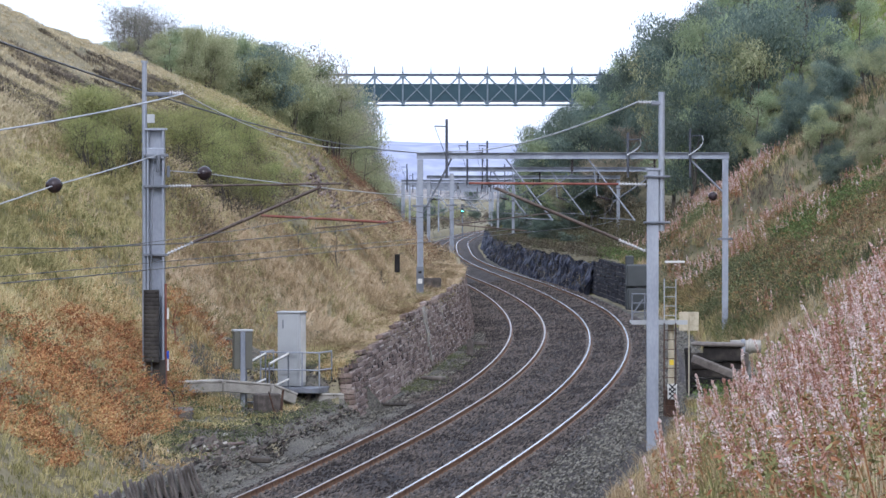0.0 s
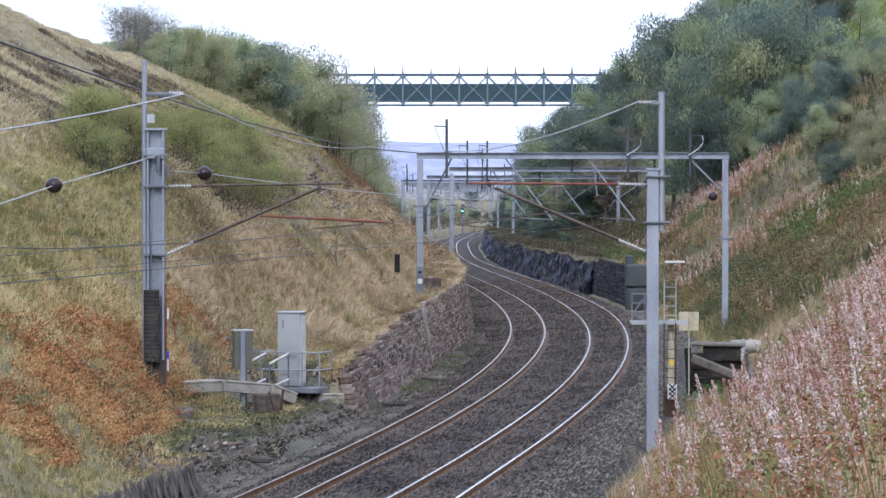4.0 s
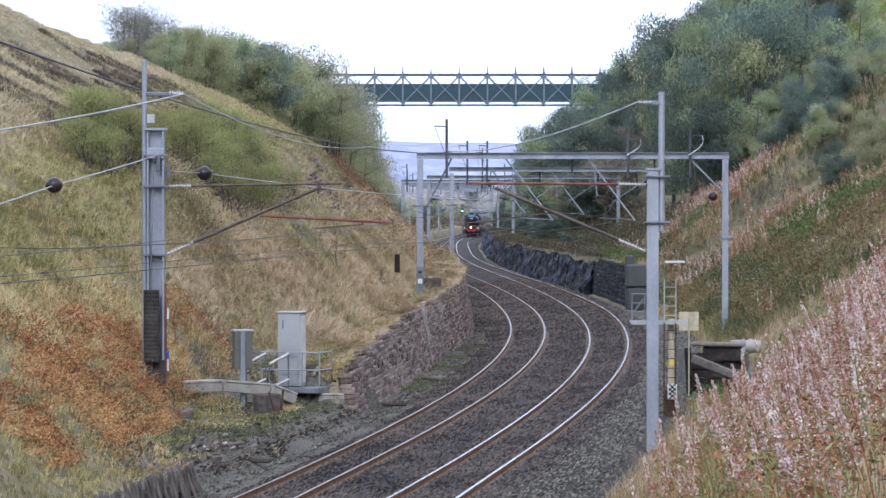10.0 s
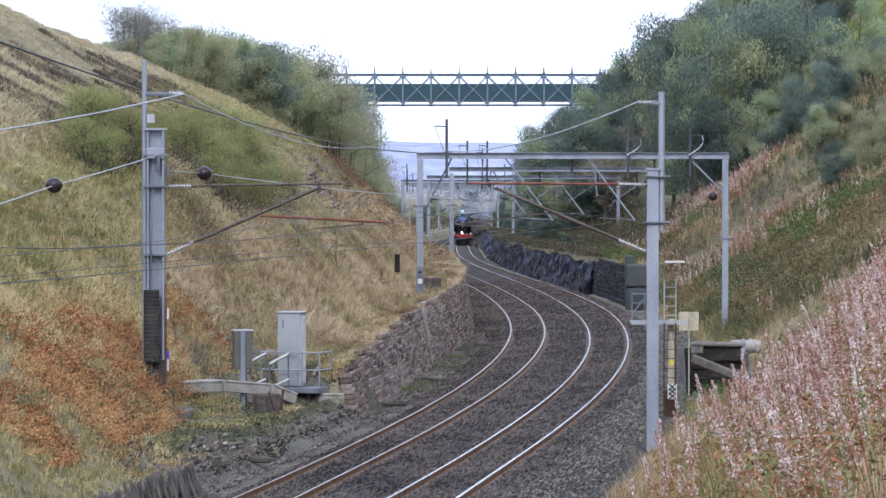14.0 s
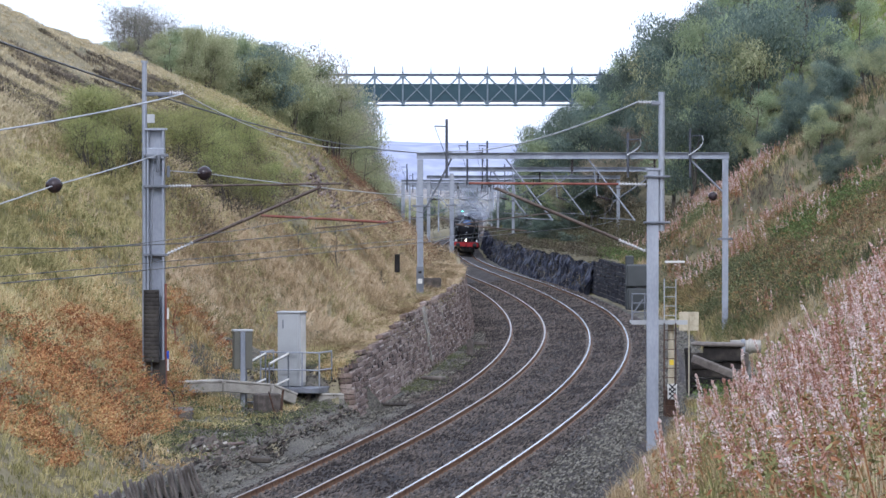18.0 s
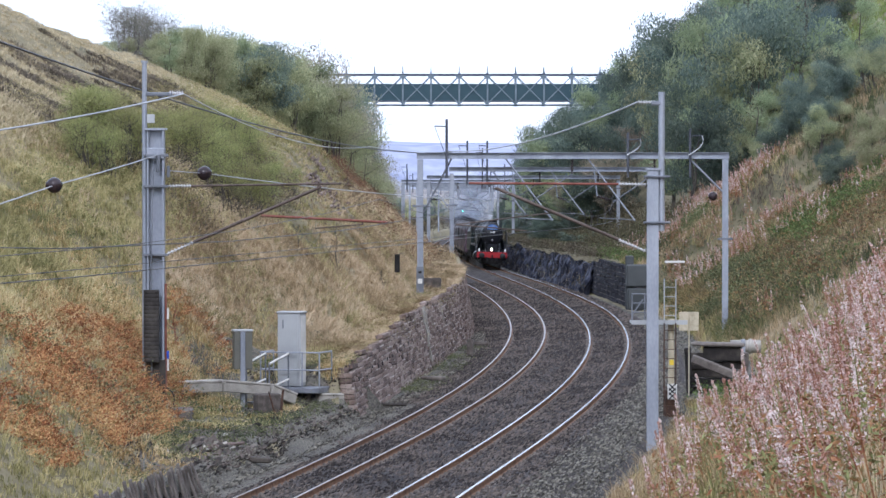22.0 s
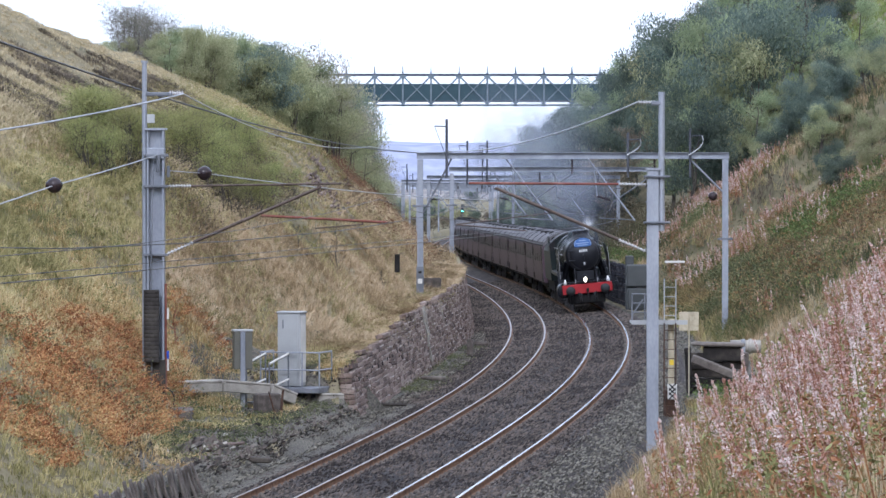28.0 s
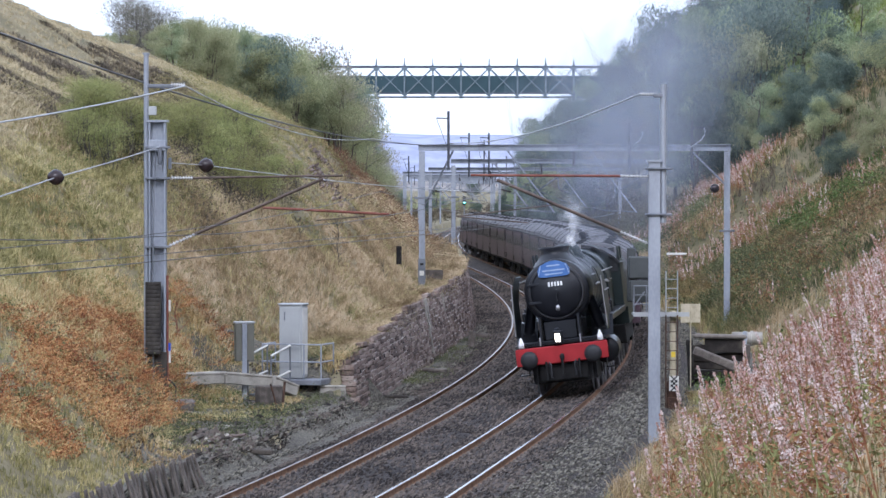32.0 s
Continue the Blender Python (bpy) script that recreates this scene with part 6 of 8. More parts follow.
def blades(rng, p, per, tall, width, lean=0.35):
    """Tapered blades that spring from each of the places p and bend over."""
    k = len(p) * per
    base = np.repeat(p, per, 0) + np.concatenate([rng.normal(size=(k, 2)) * 0.09, np.zeros((k, 1))], 1)
    h = np.repeat(tall, per) * rng.uniform(0.5, 1.15, k)
    a = rng.uniform(0, 2 * np.pi, k)
    d = np.stack([np.cos(a), np.sin(a), np.zeros(k)], 1)
    side = np.stack([-np.sin(a + 1.0), np.cos(a + 1.0), np.zeros(k)], 1) * (width * rng.uniform(0.7, 1.3, k))[:, None]
    up = np.array([0, 0, 1.0])
    l1 = lean * rng.uniform(0.1, 1.0, k)[:, None]
    mid = base + up * (h * 0.6)[:, None] + d * h[:, None] * 0.3 * l1
    tip = base + up * (h * 0.98)[:, None] + d * h[:, None] * l1
    base = base - up * 0.06
    v = np.stack([base - side * 0.5, base + side * 0.5, mid + side * 0.42, mid - side * 0.42, tip], 1).reshape(-1, 3)
    i = np.arange(k)[:, None] * 5
    return v, np.concatenate([i + np.array([[0, 1, 2]]), i + np.array([[0, 2, 3]]), i + np.array([[3, 2, 4]])], 0)


def sprays(rng, c, size, flat=0.6, rise=0.0):
    """Small leaves of any turn round the places c."""
    k = len(c)
    nrm = rng.normal(size=(k, 3))
    nrm /= np.linalg.norm(nrm, axis=1)[:, None]
    u = np.cross(nrm, rng.normal(size=(k, 3)))
    u /= np.linalg.norm(u, axis=1)[:, None]
    if rise:
        u = u * (1 - rise) + np.array([0, 0, rise])
        u /= np.linalg.norm(u, axis=1)[:, None]
    v = np.cross(nrm, u)
    w = (size * rng.uniform(0.5, 1.4, k))[:, None]
    P = np.stack([c - u * w, c - v * w * flat, c + u * w, c + v * w * flat], 1).reshape(-1, 3)
    return P, np.arange(4 * k).reshape(-1, 4)


def stuff(name, v, q, material, label, cat):
    tagged(new(name, bulk(name, v, q, material)), label, cat, kind="stuff")


def plant_mat(name, cols, scale, island, clump=1.3):
    return mat(name, cols, scale, 0.8, bump=0, fine=scale * 16, island=island, spec=0.12, grain=clump, broad=1.5)


G = dict(
    straw=plant_mat("dry_grass", [(0.165, 0.121, 0.066), (0.3, 0.219, 0.122), (0.445, 0.334, 0.205), (0.565, 0.455, 0.31)], 0.2, 0.4),
    green=plant_mat("green_grass", [(0.13, 0.122, 0.05), (0.235, 0.215, 0.088), (0.36, 0.315, 0.145), (0.48, 0.41, 0.21)], 0.25, 0.4),
    ochre=plant_mat("ochre_grass", [(0.21, 0.135, 0.058), (0.37, 0.255, 0.115), (0.52, 0.385, 0.19), (0.64, 0.52, 0.31)], 0.3, 0.5),
    meadow=plant_mat("meadow_grass", [(0.13, 0.17, 0.05), (0.22, 0.27, 0.085), (0.34, 0.37, 0.14)], 0.1, 0.4),
    rust=plant_mat("rust_bracken", [(0.07, 0.04, 0.026), (0.15, 0.08, 0.045), (0.24, 0.135, 0.075)], 0.6, 0.5),
    rank=plant_mat("rank_grass", [(0.05, 0.062, 0.03), (0.1, 0.115, 0.055), (0.18, 0.185, 0.09)], 0.3, 0.5),
    heath=plant_mat("short_heath_grass", [(0.24, 0.2, 0.115), (0.39, 0.325, 0.195), (0.53, 0.455, 0.3)], 0.15, 0.45),
    bracken=plant_mat("dead_bracken", [(0.13, 0.053, 0.03), (0.28, 0.112, 0.05), (0.46, 0.21, 0.088), (0.55, 0.37, 0.17)], 0.4, 0.5, 1.7),
    plume=plant_mat("seed_plume", [(0.29, 0.145, 0.1), (0.44, 0.26, 0.21), (0.54, 0.385, 0.345), (0.67, 0.57, 0.54)], 0.35, 0.5, 2.0),
    herb=plant_mat("herb_leaf", [(0.22, 0.09, 0.05), (0.33, 0.165, 0.08), (0.32, 0.2, 0.095), (0.15, 0.16, 0.065), (0.25, 0.26, 0.11)], 0.45, 0.5, 2.0),
    tuft=plant_mat("dark_tuft", [(0.06, 0.052, 0.042), (0.12, 0.1, 0.075), (0.2, 0.165, 0.115)], 0.5, 0.5),
    nettle=plant_mat("nettle_leaf", [(0.04, 0.07, 0.022), (0.09, 0.14, 0.045), (0.16, 0.2, 0.07)], 0.5, 0.5),
    dark=plant_mat("dark_heather", [(0.035, 0.036, 0.024), (0.08, 0.07, 0.042), (0.14, 0.115, 0.07)], 0.5, 0.5),
)


# ---------------------------------------------------------------- bare dark scars on the left hill
SCARS = [(112, -9.6, 1.3, 1.3, "small slipped patch of red stones")]
_rng = np.random.default_rng(4)
for _i in range(70):
    _hi = _i < 50
    _s = _rng.uniform(85, 108) if _hi else _rng.uniform(73, 80)
    _n = -(18.6 - 0.13 * (_s - 88)) + _rng.normal() * 0.9 if _hi else -_rng.uniform(14.0, 16.6)
    SCARS.append((_s, _n, _rng.uniform(0.15, 0.5), _rng.uniform(0.5, 1.5), "dark bare earth streak on the hillside"))


def scar_edge(u, s0):
    return np.sqrt(np.clip(1 - u ** 2, 0, 1)) * (0.75 + 0.5 * np.array([noise.noise((a * 5 + s0, 1, 1)) for a in np.ravel(u)]).reshape(np.shape(u)))


def in_scar(s, n):
    hit = np.zeros(len(s), bool)
    for s0, n0, ls, ln, _ in SCARS:
        u = (n - n0) / ln
        hit |= (np.abs(u) < 1) & (np.abs(s - s0) < ls * scar_edge(u, s0) * 0.7)
    return hit


def build_scars():
    for s0, n0, ls, ln, label in SCARS:
        u, w = np.meshgrid(np.linspace(-1, 1, 60), np.linspace(-1, 1, 10), indexing="ij")
        edge = scar_edge(u, s0)
        s, n = (s0 + w * edge * ls).ravel(), (n0 + u * ln).ravel()
        p = spots(s, n)
        p[:, 2] += 0.03 + 0.1 * np.array([noise.noise((a * 2.5, b * 2.5, 2)) for a, b in p[:, :2]])
        i = (np.arange(59)[:, None] * 10 + np.arange(9)[None, :]).ravel()
        q = np.stack([i, i + 1, i + 11, i + 10], -1)
        if ls == 1.3:
            tagged(new("bare_ground", bulk("bare_ground", p, q, M["scarp"], True)), label, "bare ground", kind="structure")
    # the streaks up the hill are worn bare between dark dead tufts
    rng = np.random.default_rng(44)
    s, n, tall = [], [], []
    for s0, n0, ls, ln, label in SCARS[1:]:
        k = int(150 * ls * ln) + 18
        u = rng.uniform(-1, 1, k)
        s += list(s0 + rng.normal(size=k) * 0.45 * ls * np.sqrt(1 - u * u))
        n += list(n0 + u * ln)
    p = spots(np.array(s), np.array(n))
    v, q = blades(rng, p, 8, np.full(len(p), 0.17), 0.03, 1.8)
    stuff("dark_tufts", v, q, G["tuft"], "streaks of dark dead tufts on the worn hillside", "heather")


build_scars()


def build_plants():
    rng = np.random.default_rng(21)
    # left bank: straw and green grass by patches
    k = 46000
    s, L = rng.uniform(26, 134, k), 4.3 + rng.uniform(0, 1, k) ** 1.3 * 19.5
    free = np.where(s < 68.5, L > np.interp(s, (20, 44, 52, 60, 70.5), (4.15, 4.6, 5.0, 5.3, 5.6)), L > 4.8 + wall_back(s))
    s, L = s[free], L[free]
    p = spots(s, -L)
    bare = in_scar(s, -L)
    p, s, L = p[~bare], s[~bare], L[~bare]
    g = patch(p, 6.0, 3.0)
    # the stony shelf by the mast is only partly overgrown
    thin = (s < 68.5) & (L < np.interp(s, (20, 44, 52, 60, 70.5), (4.15, 4.8, 6.2, 7.2, 7.6))) & (patch(p, 1.4, 31.0) < 0.5)
    p, s, L, g = p[~thin], s[~thin], L[~thin], g[~thin]
    over = L - np.interp(s, (28, 46, 54, 60), (7.4, 8.3, 9.3, 9.6))
    want = np.interp(s, (22, 55, 72, 90, 136), (0.25, 0.3, 0.7, 0.72, 0.66)) * np.interp(L, (4, 11, 14, 24), (1.05, 1.0, 0.35, 0.75))
    want = np.where((s < 74) & (over > 0), np.interp(over, (0, 0.8, 1.5, 5), (0.85, 0.5, -0.1, 0.05)), want)
    is_straw = rng.uniform(0, 1, len(s)) < np.clip(want + (g - 0.5) * 1.3, 0, 1)
    up = smooth(7.8, 9.6, L) * smooth(84, 98, s)
    want = want * (1 - 0.7 * up)
    is_straw = rng.uniform(0, 1, len(s)) < np.clip(want + (g - 0.5) * 1.3, 0, 1)
    tall = (1 - 0.68 * up) * np.where((s > 96) & (s < 112) & (L < 6.6), 0.75, 1) * np.interp(s, (22, 55, 72, 140), (0.55, 0.55, 1.0, 1.0)) * np.interp(L, (4, 7, 12, 15, 17, 24), (0.36, 0.52, 0.46, 0.34, 0.2, 0.15)) * (0.35 + 0.75 * patch(p, 2.5, 9.0) + 0.65 * patch(p, 0.55, 19.0))
    # tufts hang over the top of the stone wall
    k = 4200
    s2 = rng.uniform(66.0, 128, k)
    L2 = rng.uniform(4.78, 5.15, k) + wall_back(s2)
    p2 = spots(s2, -L2)
    p, s, L = np.concatenate([p, p2]), np.concatenate([s, s2]), np.concatenate([L, L2])
    is_straw = np.concatenate([is_straw, rng.uniform(0, 1, k) < 0.75])
    tall = np.concatenate([tall, 0.42 * patch(p2, 1.6, 9.0) + 0.1])
    # long straw crowds the spur above the wall's far end
    k = 3800
    s2 = rng.uniform(108, 158, k)
    L2 = 5.15 + wall_back(s2) + rng.uniform(0, 1, k) ** 1.2 * 4.5
    p2 = spots(s2, -L2)
    p, s, L = np.concatenate([p, p2]), np.concatenate([s, s2]), np.concatenate([L, L2])
    is_straw = np.concatenate([is_straw, rng.uniform(0, 1, k) < 0.8])
    tall = np.concatenate([tall, (0.25 + 0.7 * patch(p2, 1.5, 9.0)) * np.interp(s2, (108, 116, 158), (0.5, 1, 0.8)) * np.interp(L2 - wall_back(s2), (5.1, 6.2), (0.55, 1))])
    # the mast's footing stands clear of the grass
    clear = np.hypot(p[:, 0] + 7.0, p[:, 1] - 81.3) > 1.1
    p, s, L, is_straw, tall = p[clear], s[clear], L[clear], is_straw[clear], tall[clear]
    # the hollow above the bracken is thick with grass
    k = 15000
    s2, L2 = rng.uniform(44, 82, k), rng.uniform(8.2, 16.5, k)
    p2 = spots(s2, -L2)
    o2 = L2 - np.interp(s2, (28, 46, 54, 60), (7.4, 8.3, 9.3, 9.6))
    w2 = np.interp(o2, (0, 0.8, 1.5, 5), (0.85, 0.5, 0.0, 0.12)) + (patch(p2, 3.0, 3.0) - 0.5) * 0.6
    p, s, L = np.concatenate([p, p2]), np.concatenate([s, s2]), np.concatenate([L, L2])
    is_straw = np.concatenate([is_straw, rng.uniform(0, 1, k) < w2])
    tall = np.concatenate([tall, np.interp(L2, (8, 13, 16.5), (0.36, 0.34, 0.2)) * (0.6 + 0.8 * patch(p2, 2.5, 9.0))])
    short = L > 15.2 + rng.normal(size=len(s)) * 0.7
    v, q = blades(rng, p[short], 14, tall[short] * 0.75, 0.017, 1.8)
    stuff("heath_grass", v, q, G["heath"], "short tawny heath grass over the hilltop", "grass")
    p, tall, is_straw = p[~short], tall[~short], is_straw[~short]
    # by the bracken the dry grass is more ochre
    ochre = is_straw & (p[:, 1] < 92)
    v, q = blades(rng, p[ochre], 14, tall[ochre] * 0.6, 0.0135, 1.7)
    stuff("dry_grass", v, q, G["ochre"], "ochre dry grass among the bracken", "grass")
    is_straw, is_green = is_straw & ~ochre, ~is_straw
    v, q = blades(rng, p[is_straw], 14, tall[is_straw] * 0.62, 0.0135, 1.7)
    stuff("dry_grass", v, q, G["straw"], "long straw-coloured dry grass over the slope", "grass")
    v, q = blades(rng, p[is_green], 13, tall[is_green] * 0.5, 0.015, 1.7)
    stuff("green_grass", v, q, G["green"], "green and yellowing grass over the slope", "grass")
    # dead bracken on the lower left slope
    k = 5200
    s, L = rng.uniform(36, 68, k), 5.4 + rng.uniform(0, 1, k) * 6.2
    p = spots(s, -L)
    keep = 0.45 * patch(p, 3.4, 14.0) + 0.55 * patch(p, 0.8, 15.0) > np.interp(s, (36, 44, 60, 68), (0.52, 0.425, 0.405, 0.5)) + np.where((L < np.interp(s, (28, 46, 54, 60), (4.8, 5.9, 6.9, 8.0))) | (L > np.interp(s, (28, 46, 54, 60), (7.9, 8.7, 9.5, 9.7))), 1, 0)
    p = p[keep]
    c, sz = [], []
    for b in p:
        for f in range(4):
            a, ln, h = rng.uniform(0, 6.3), rng.uniform(0.3, 0.6), rng.uniform(0.2, 0.5)
            for u in np.linspace(0.2, 1, 13):
                for e in (-1, 1):
                    w = e * 0.2 * (1.15 - u) * ln * 1.6
                    c.append((b[0] + math.cos(a) * ln * u - math.sin(a) * w, b[1] + math.sin(a) * ln * u + math.cos(a) * w, b[2] + h * (1.5 * u - 0.85 * u * u)))
                    sz.append(0.028 * (1.2 - u) + 0.011)
    c, sz = np.array(c), np.array(sz)
    v, q = sprays(rng, c, 1.0, 0.32)
    v = (v.reshape(-1, 4, 3) - c[:, None]) * sz[:, None, None] + c[:, None]
    stuff("dead_bracken", v.reshape(-1, 3), q, G["bracken"], "rust-brown dead bracken fronds on the bank", "bracken")
    # right bank: grass underlay, leaves, stems and pink-white seed plumes
    k = 15000
    s, R = rng.uniform(-12, 175, k), 5.0 + rng.uniform(0, 1, k) ** 1.2 * 22
    free = R > np.interp(s, (-12, 62, 66, 92, 98, 175), (4.7, 5.0, 6.9, 6.9, 5.4, 5.4))
    s, R = s[free], R[free]
    p = spots(s, R)
    g = patch(p, 5.0, 40.0)
    gr = rng.uniform(0, 1, len(s)) < np.clip(np.interp(s, (-12, 60, 76, 175), (0.3, 0.35, 0.72, 0.72)) + (g - 0.5) * 1.4, 0, 1)
    v, q = blades(rng, p[gr], 14, np.full(gr.sum(), 0.5), 0.015, 0.9)
    stuff("green_grass", v, q, G["green"], "rank green grass under the tall herbs", "grass")
    v, q = blades(rng, p[~gr], 14, np.full((~gr).sum(), 0.6), 0.014, 0.8)
    stuff("dry_grass", v, q, G["straw"], "brown dry grass between the herbs", "grass")
    # a tawny fringe along the foot of the herbs
    k = 2600
    s, R = rng.uniform(26, 72, k), rng.uniform(4.9, 8.2, k)
    p = spots(s, R)
    keep = patch(p, 1.8, 51.0) > np.interp(R, (5.0, 5.8, 7.9), (0.62, 0.3, 0.2))
    p = p[keep]
    mix = patch(p, 1.2, 57.0)
    for sel, key, words in ((mix > 0.45, "ochre", "tawny dry grass"), (mix <= 0.45, "green", "yellow-green grass")):
        v, q = blades(rng, p[sel], 22, np.full(sel.sum(), 0.36), 0.012, 1.0)
        stuff("fringe_grass", v, q, G[key], words + " along the foot of the bank", "grass")
    # dull tufts fill the bank beyond the portal
    k = 11000
    s, R = rng.uniform(98, 204, k), 6.6 + rng.uniform(0, 1, k) * 14
    p = spots(s, R)
    g = patch(p, 4.0, 23.0)
    for sel, key, words in ((g > 0.62, "straw", "brown dry tufts"), ((g > 0.36) & (g <= 0.62), "rank", "dull green tufts"), (g <= 0.36, "tuft", "dark dead tufts")):
        v, q = blades(rng, p[sel], 8, np.full(sel.sum(), 0.5), 0.035, 0.8)
        stuff("bank_grass", v, q, G[key], words + " of grass on the far bank", "grass")
    # the meadow by the hilltop
    k = 10000
    s, R = rng.uniform(182, 300, k), rng.uniform(19, 46, k)
    p = spots(s, R)
    v, q = blades(rng, p, 8, np.full(k, 0.4), 0.05, 1.2)
    stuff("meadow_grass", v, q, G["meadow"], "bright green meadow grass near the hilltop", "grass")
    # tall herbs
    k = 15500
    s, R = rng.uniform(-14, 198, k), 5.3 + rng.uniform(0, 1, k) ** 1.1 * np.where(rng.uniform(0, 1, k) < 0.8, 12.5, 17)
    edge = R - np.interp(s, (-14, 10, 20, 30, 40, 50, 56, 60, 66, 92, 98, 150), (11.6, 9.3, 8.5, 7.8, 7.4, 7.9, 8.8, 9.7, 10.2, 9.4, 7.6, 6.8))
    free = (edge > 0) | ((edge > -0.9) & (s < 62) & (rng.uniform(0, 1, k) < 0.15))
    s, R = s[free], R[free]
    p = spots(s, R)
    g = 0.7 * patch(p, 3.2, 77.0) + 0.3 * patch(p, 0.9, 71.0)
    band = np.interp(s, (-14, 62, 82, 94, 103, 112, 138, 147, 185, 198), (0.12, 0.3, 0.42, 0.52, 0.74, 0.86, 0.82, 0.42, 0.34, 0.6))
    near = np.hypot(p[:, 0], p[:, 1]) > 21
    keep = (g > band) & near & ((s < 145) | (R < 13.2 + rng.normal(size=len(s)) * 0.8))
    keep &= (p[:, 1] > 62) | (rng.uniform(0, 1, len(p)) < np.where(p[:, 1] < 50, 0.85, np.interp(R, (6.5, 9, 11.5), (0.6, 0.6, 0.4))))
    p, s, R = p[keep], s[keep], R[keep]
    h = rng.uniform(0.75, 1.3, len(p)) * np.where(p[:, 1] < 62, 1.08, 1.0)
    lean = rng.normal(size=(len(p), 2)) * 0.14 + np.array([-0.16, -0.05])
    top = p + np.concatenate([lean, np.ones((len(p), 1))], 1) * h[:, None]
    near_eye = p[:, 1] < 62
    for name, sel, per, size, lp, leaf in (("near", near_eye, 265, 0.0135, 70, 0.04), ("far", ~near_eye, 34, 0.034, 26, 0.065)):
        a, b = p[sel], top[sel]
        u = 1.03 - 0.5 * rng.uniform(0, 1, (len(a), per)) ** 1.15
        r = (0.075 if name == "near" else 0.065) * (1.12 - u) / 0.62 * rng.uniform(0.2, 1, u.shape) ** 0.5
        ang = rng.uniform(0, 6.3, (len(a), per))
        c = a[:, None] + (b - a)[:, None] * u[..., None]
        c[..., 0] += r * np.cos(ang)
        c[..., 1] += r * np.sin(ang)
        v, q = sprays(rng, c.reshape(-1, 3), size, 0.6, 0.35)
        stuff("seed_plumes", v, q, G["plume"], "pinkish white fluffy seed plumes of tall herbs", "wildflowers")
        u = rng.uniform(0.1, 0.75, (len(a), lp))
        ang = rng.uniform(0, 6.3, (len(a), lp))
        c = a[:, None] + (b - a)[:, None] * u[..., None]
        c[..., 0] += 0.13 * np.cos(ang)
        c[..., 1] += 0.13 * np.sin(ang)
        v, q = sprays(rng, c.reshape(-1, 3), leaf, 0.28)
        o = len(v)
        w = np.array([0.008, 0, 0])
        sv = np.stack([a - w, a + w, b + w * 0.5, b - w * 0.5], 1).reshape(-1, 3)
        stuff("herb_leaves", np.concatenate([v, sv]), np.concatenate([q, np.arange(len(sv)).reshape(-1, 4) + o]), G["herb"], "reddish stems and narrow leaves of tall herbs", "wildflowers")
    # a strip of tan grass between the dark clumps on the right bank
    k = 1500
    p = spots(rng.uniform(126, 150, k), rng.uniform(6.0, 7.6, k))
    v, q = blades(rng, p, 14, np.full(k, 0.4), 0.0135, 1.7)
    stuff("dry_grass", v, q, G["ochre"], "tan dry grass between the dark clumps on the bank", "grass")
    # long grass between the shrubs on the right bank
    for k, mt, label in ((3200, "rank", "dull green long grass on the bank"), (1300, "green", "yellowing long grass on the bank"), (1000, "straw", "straw-coloured long grass on the bank")):
        p = spots(rng.uniform(96, 152, k), rng.uniform(6.0, 15, k))
        p = p[patch(p, 3.0, {"rank": 31.0, "green": 39.0, "straw": 47.0}[mt]) > 0.42]
        v, q = blades(rng, p, 13, np.full(len(p), 0.62), 0.015, 1.6)
        stuff("bank_grass", v, q, G[mt], label, "grass")
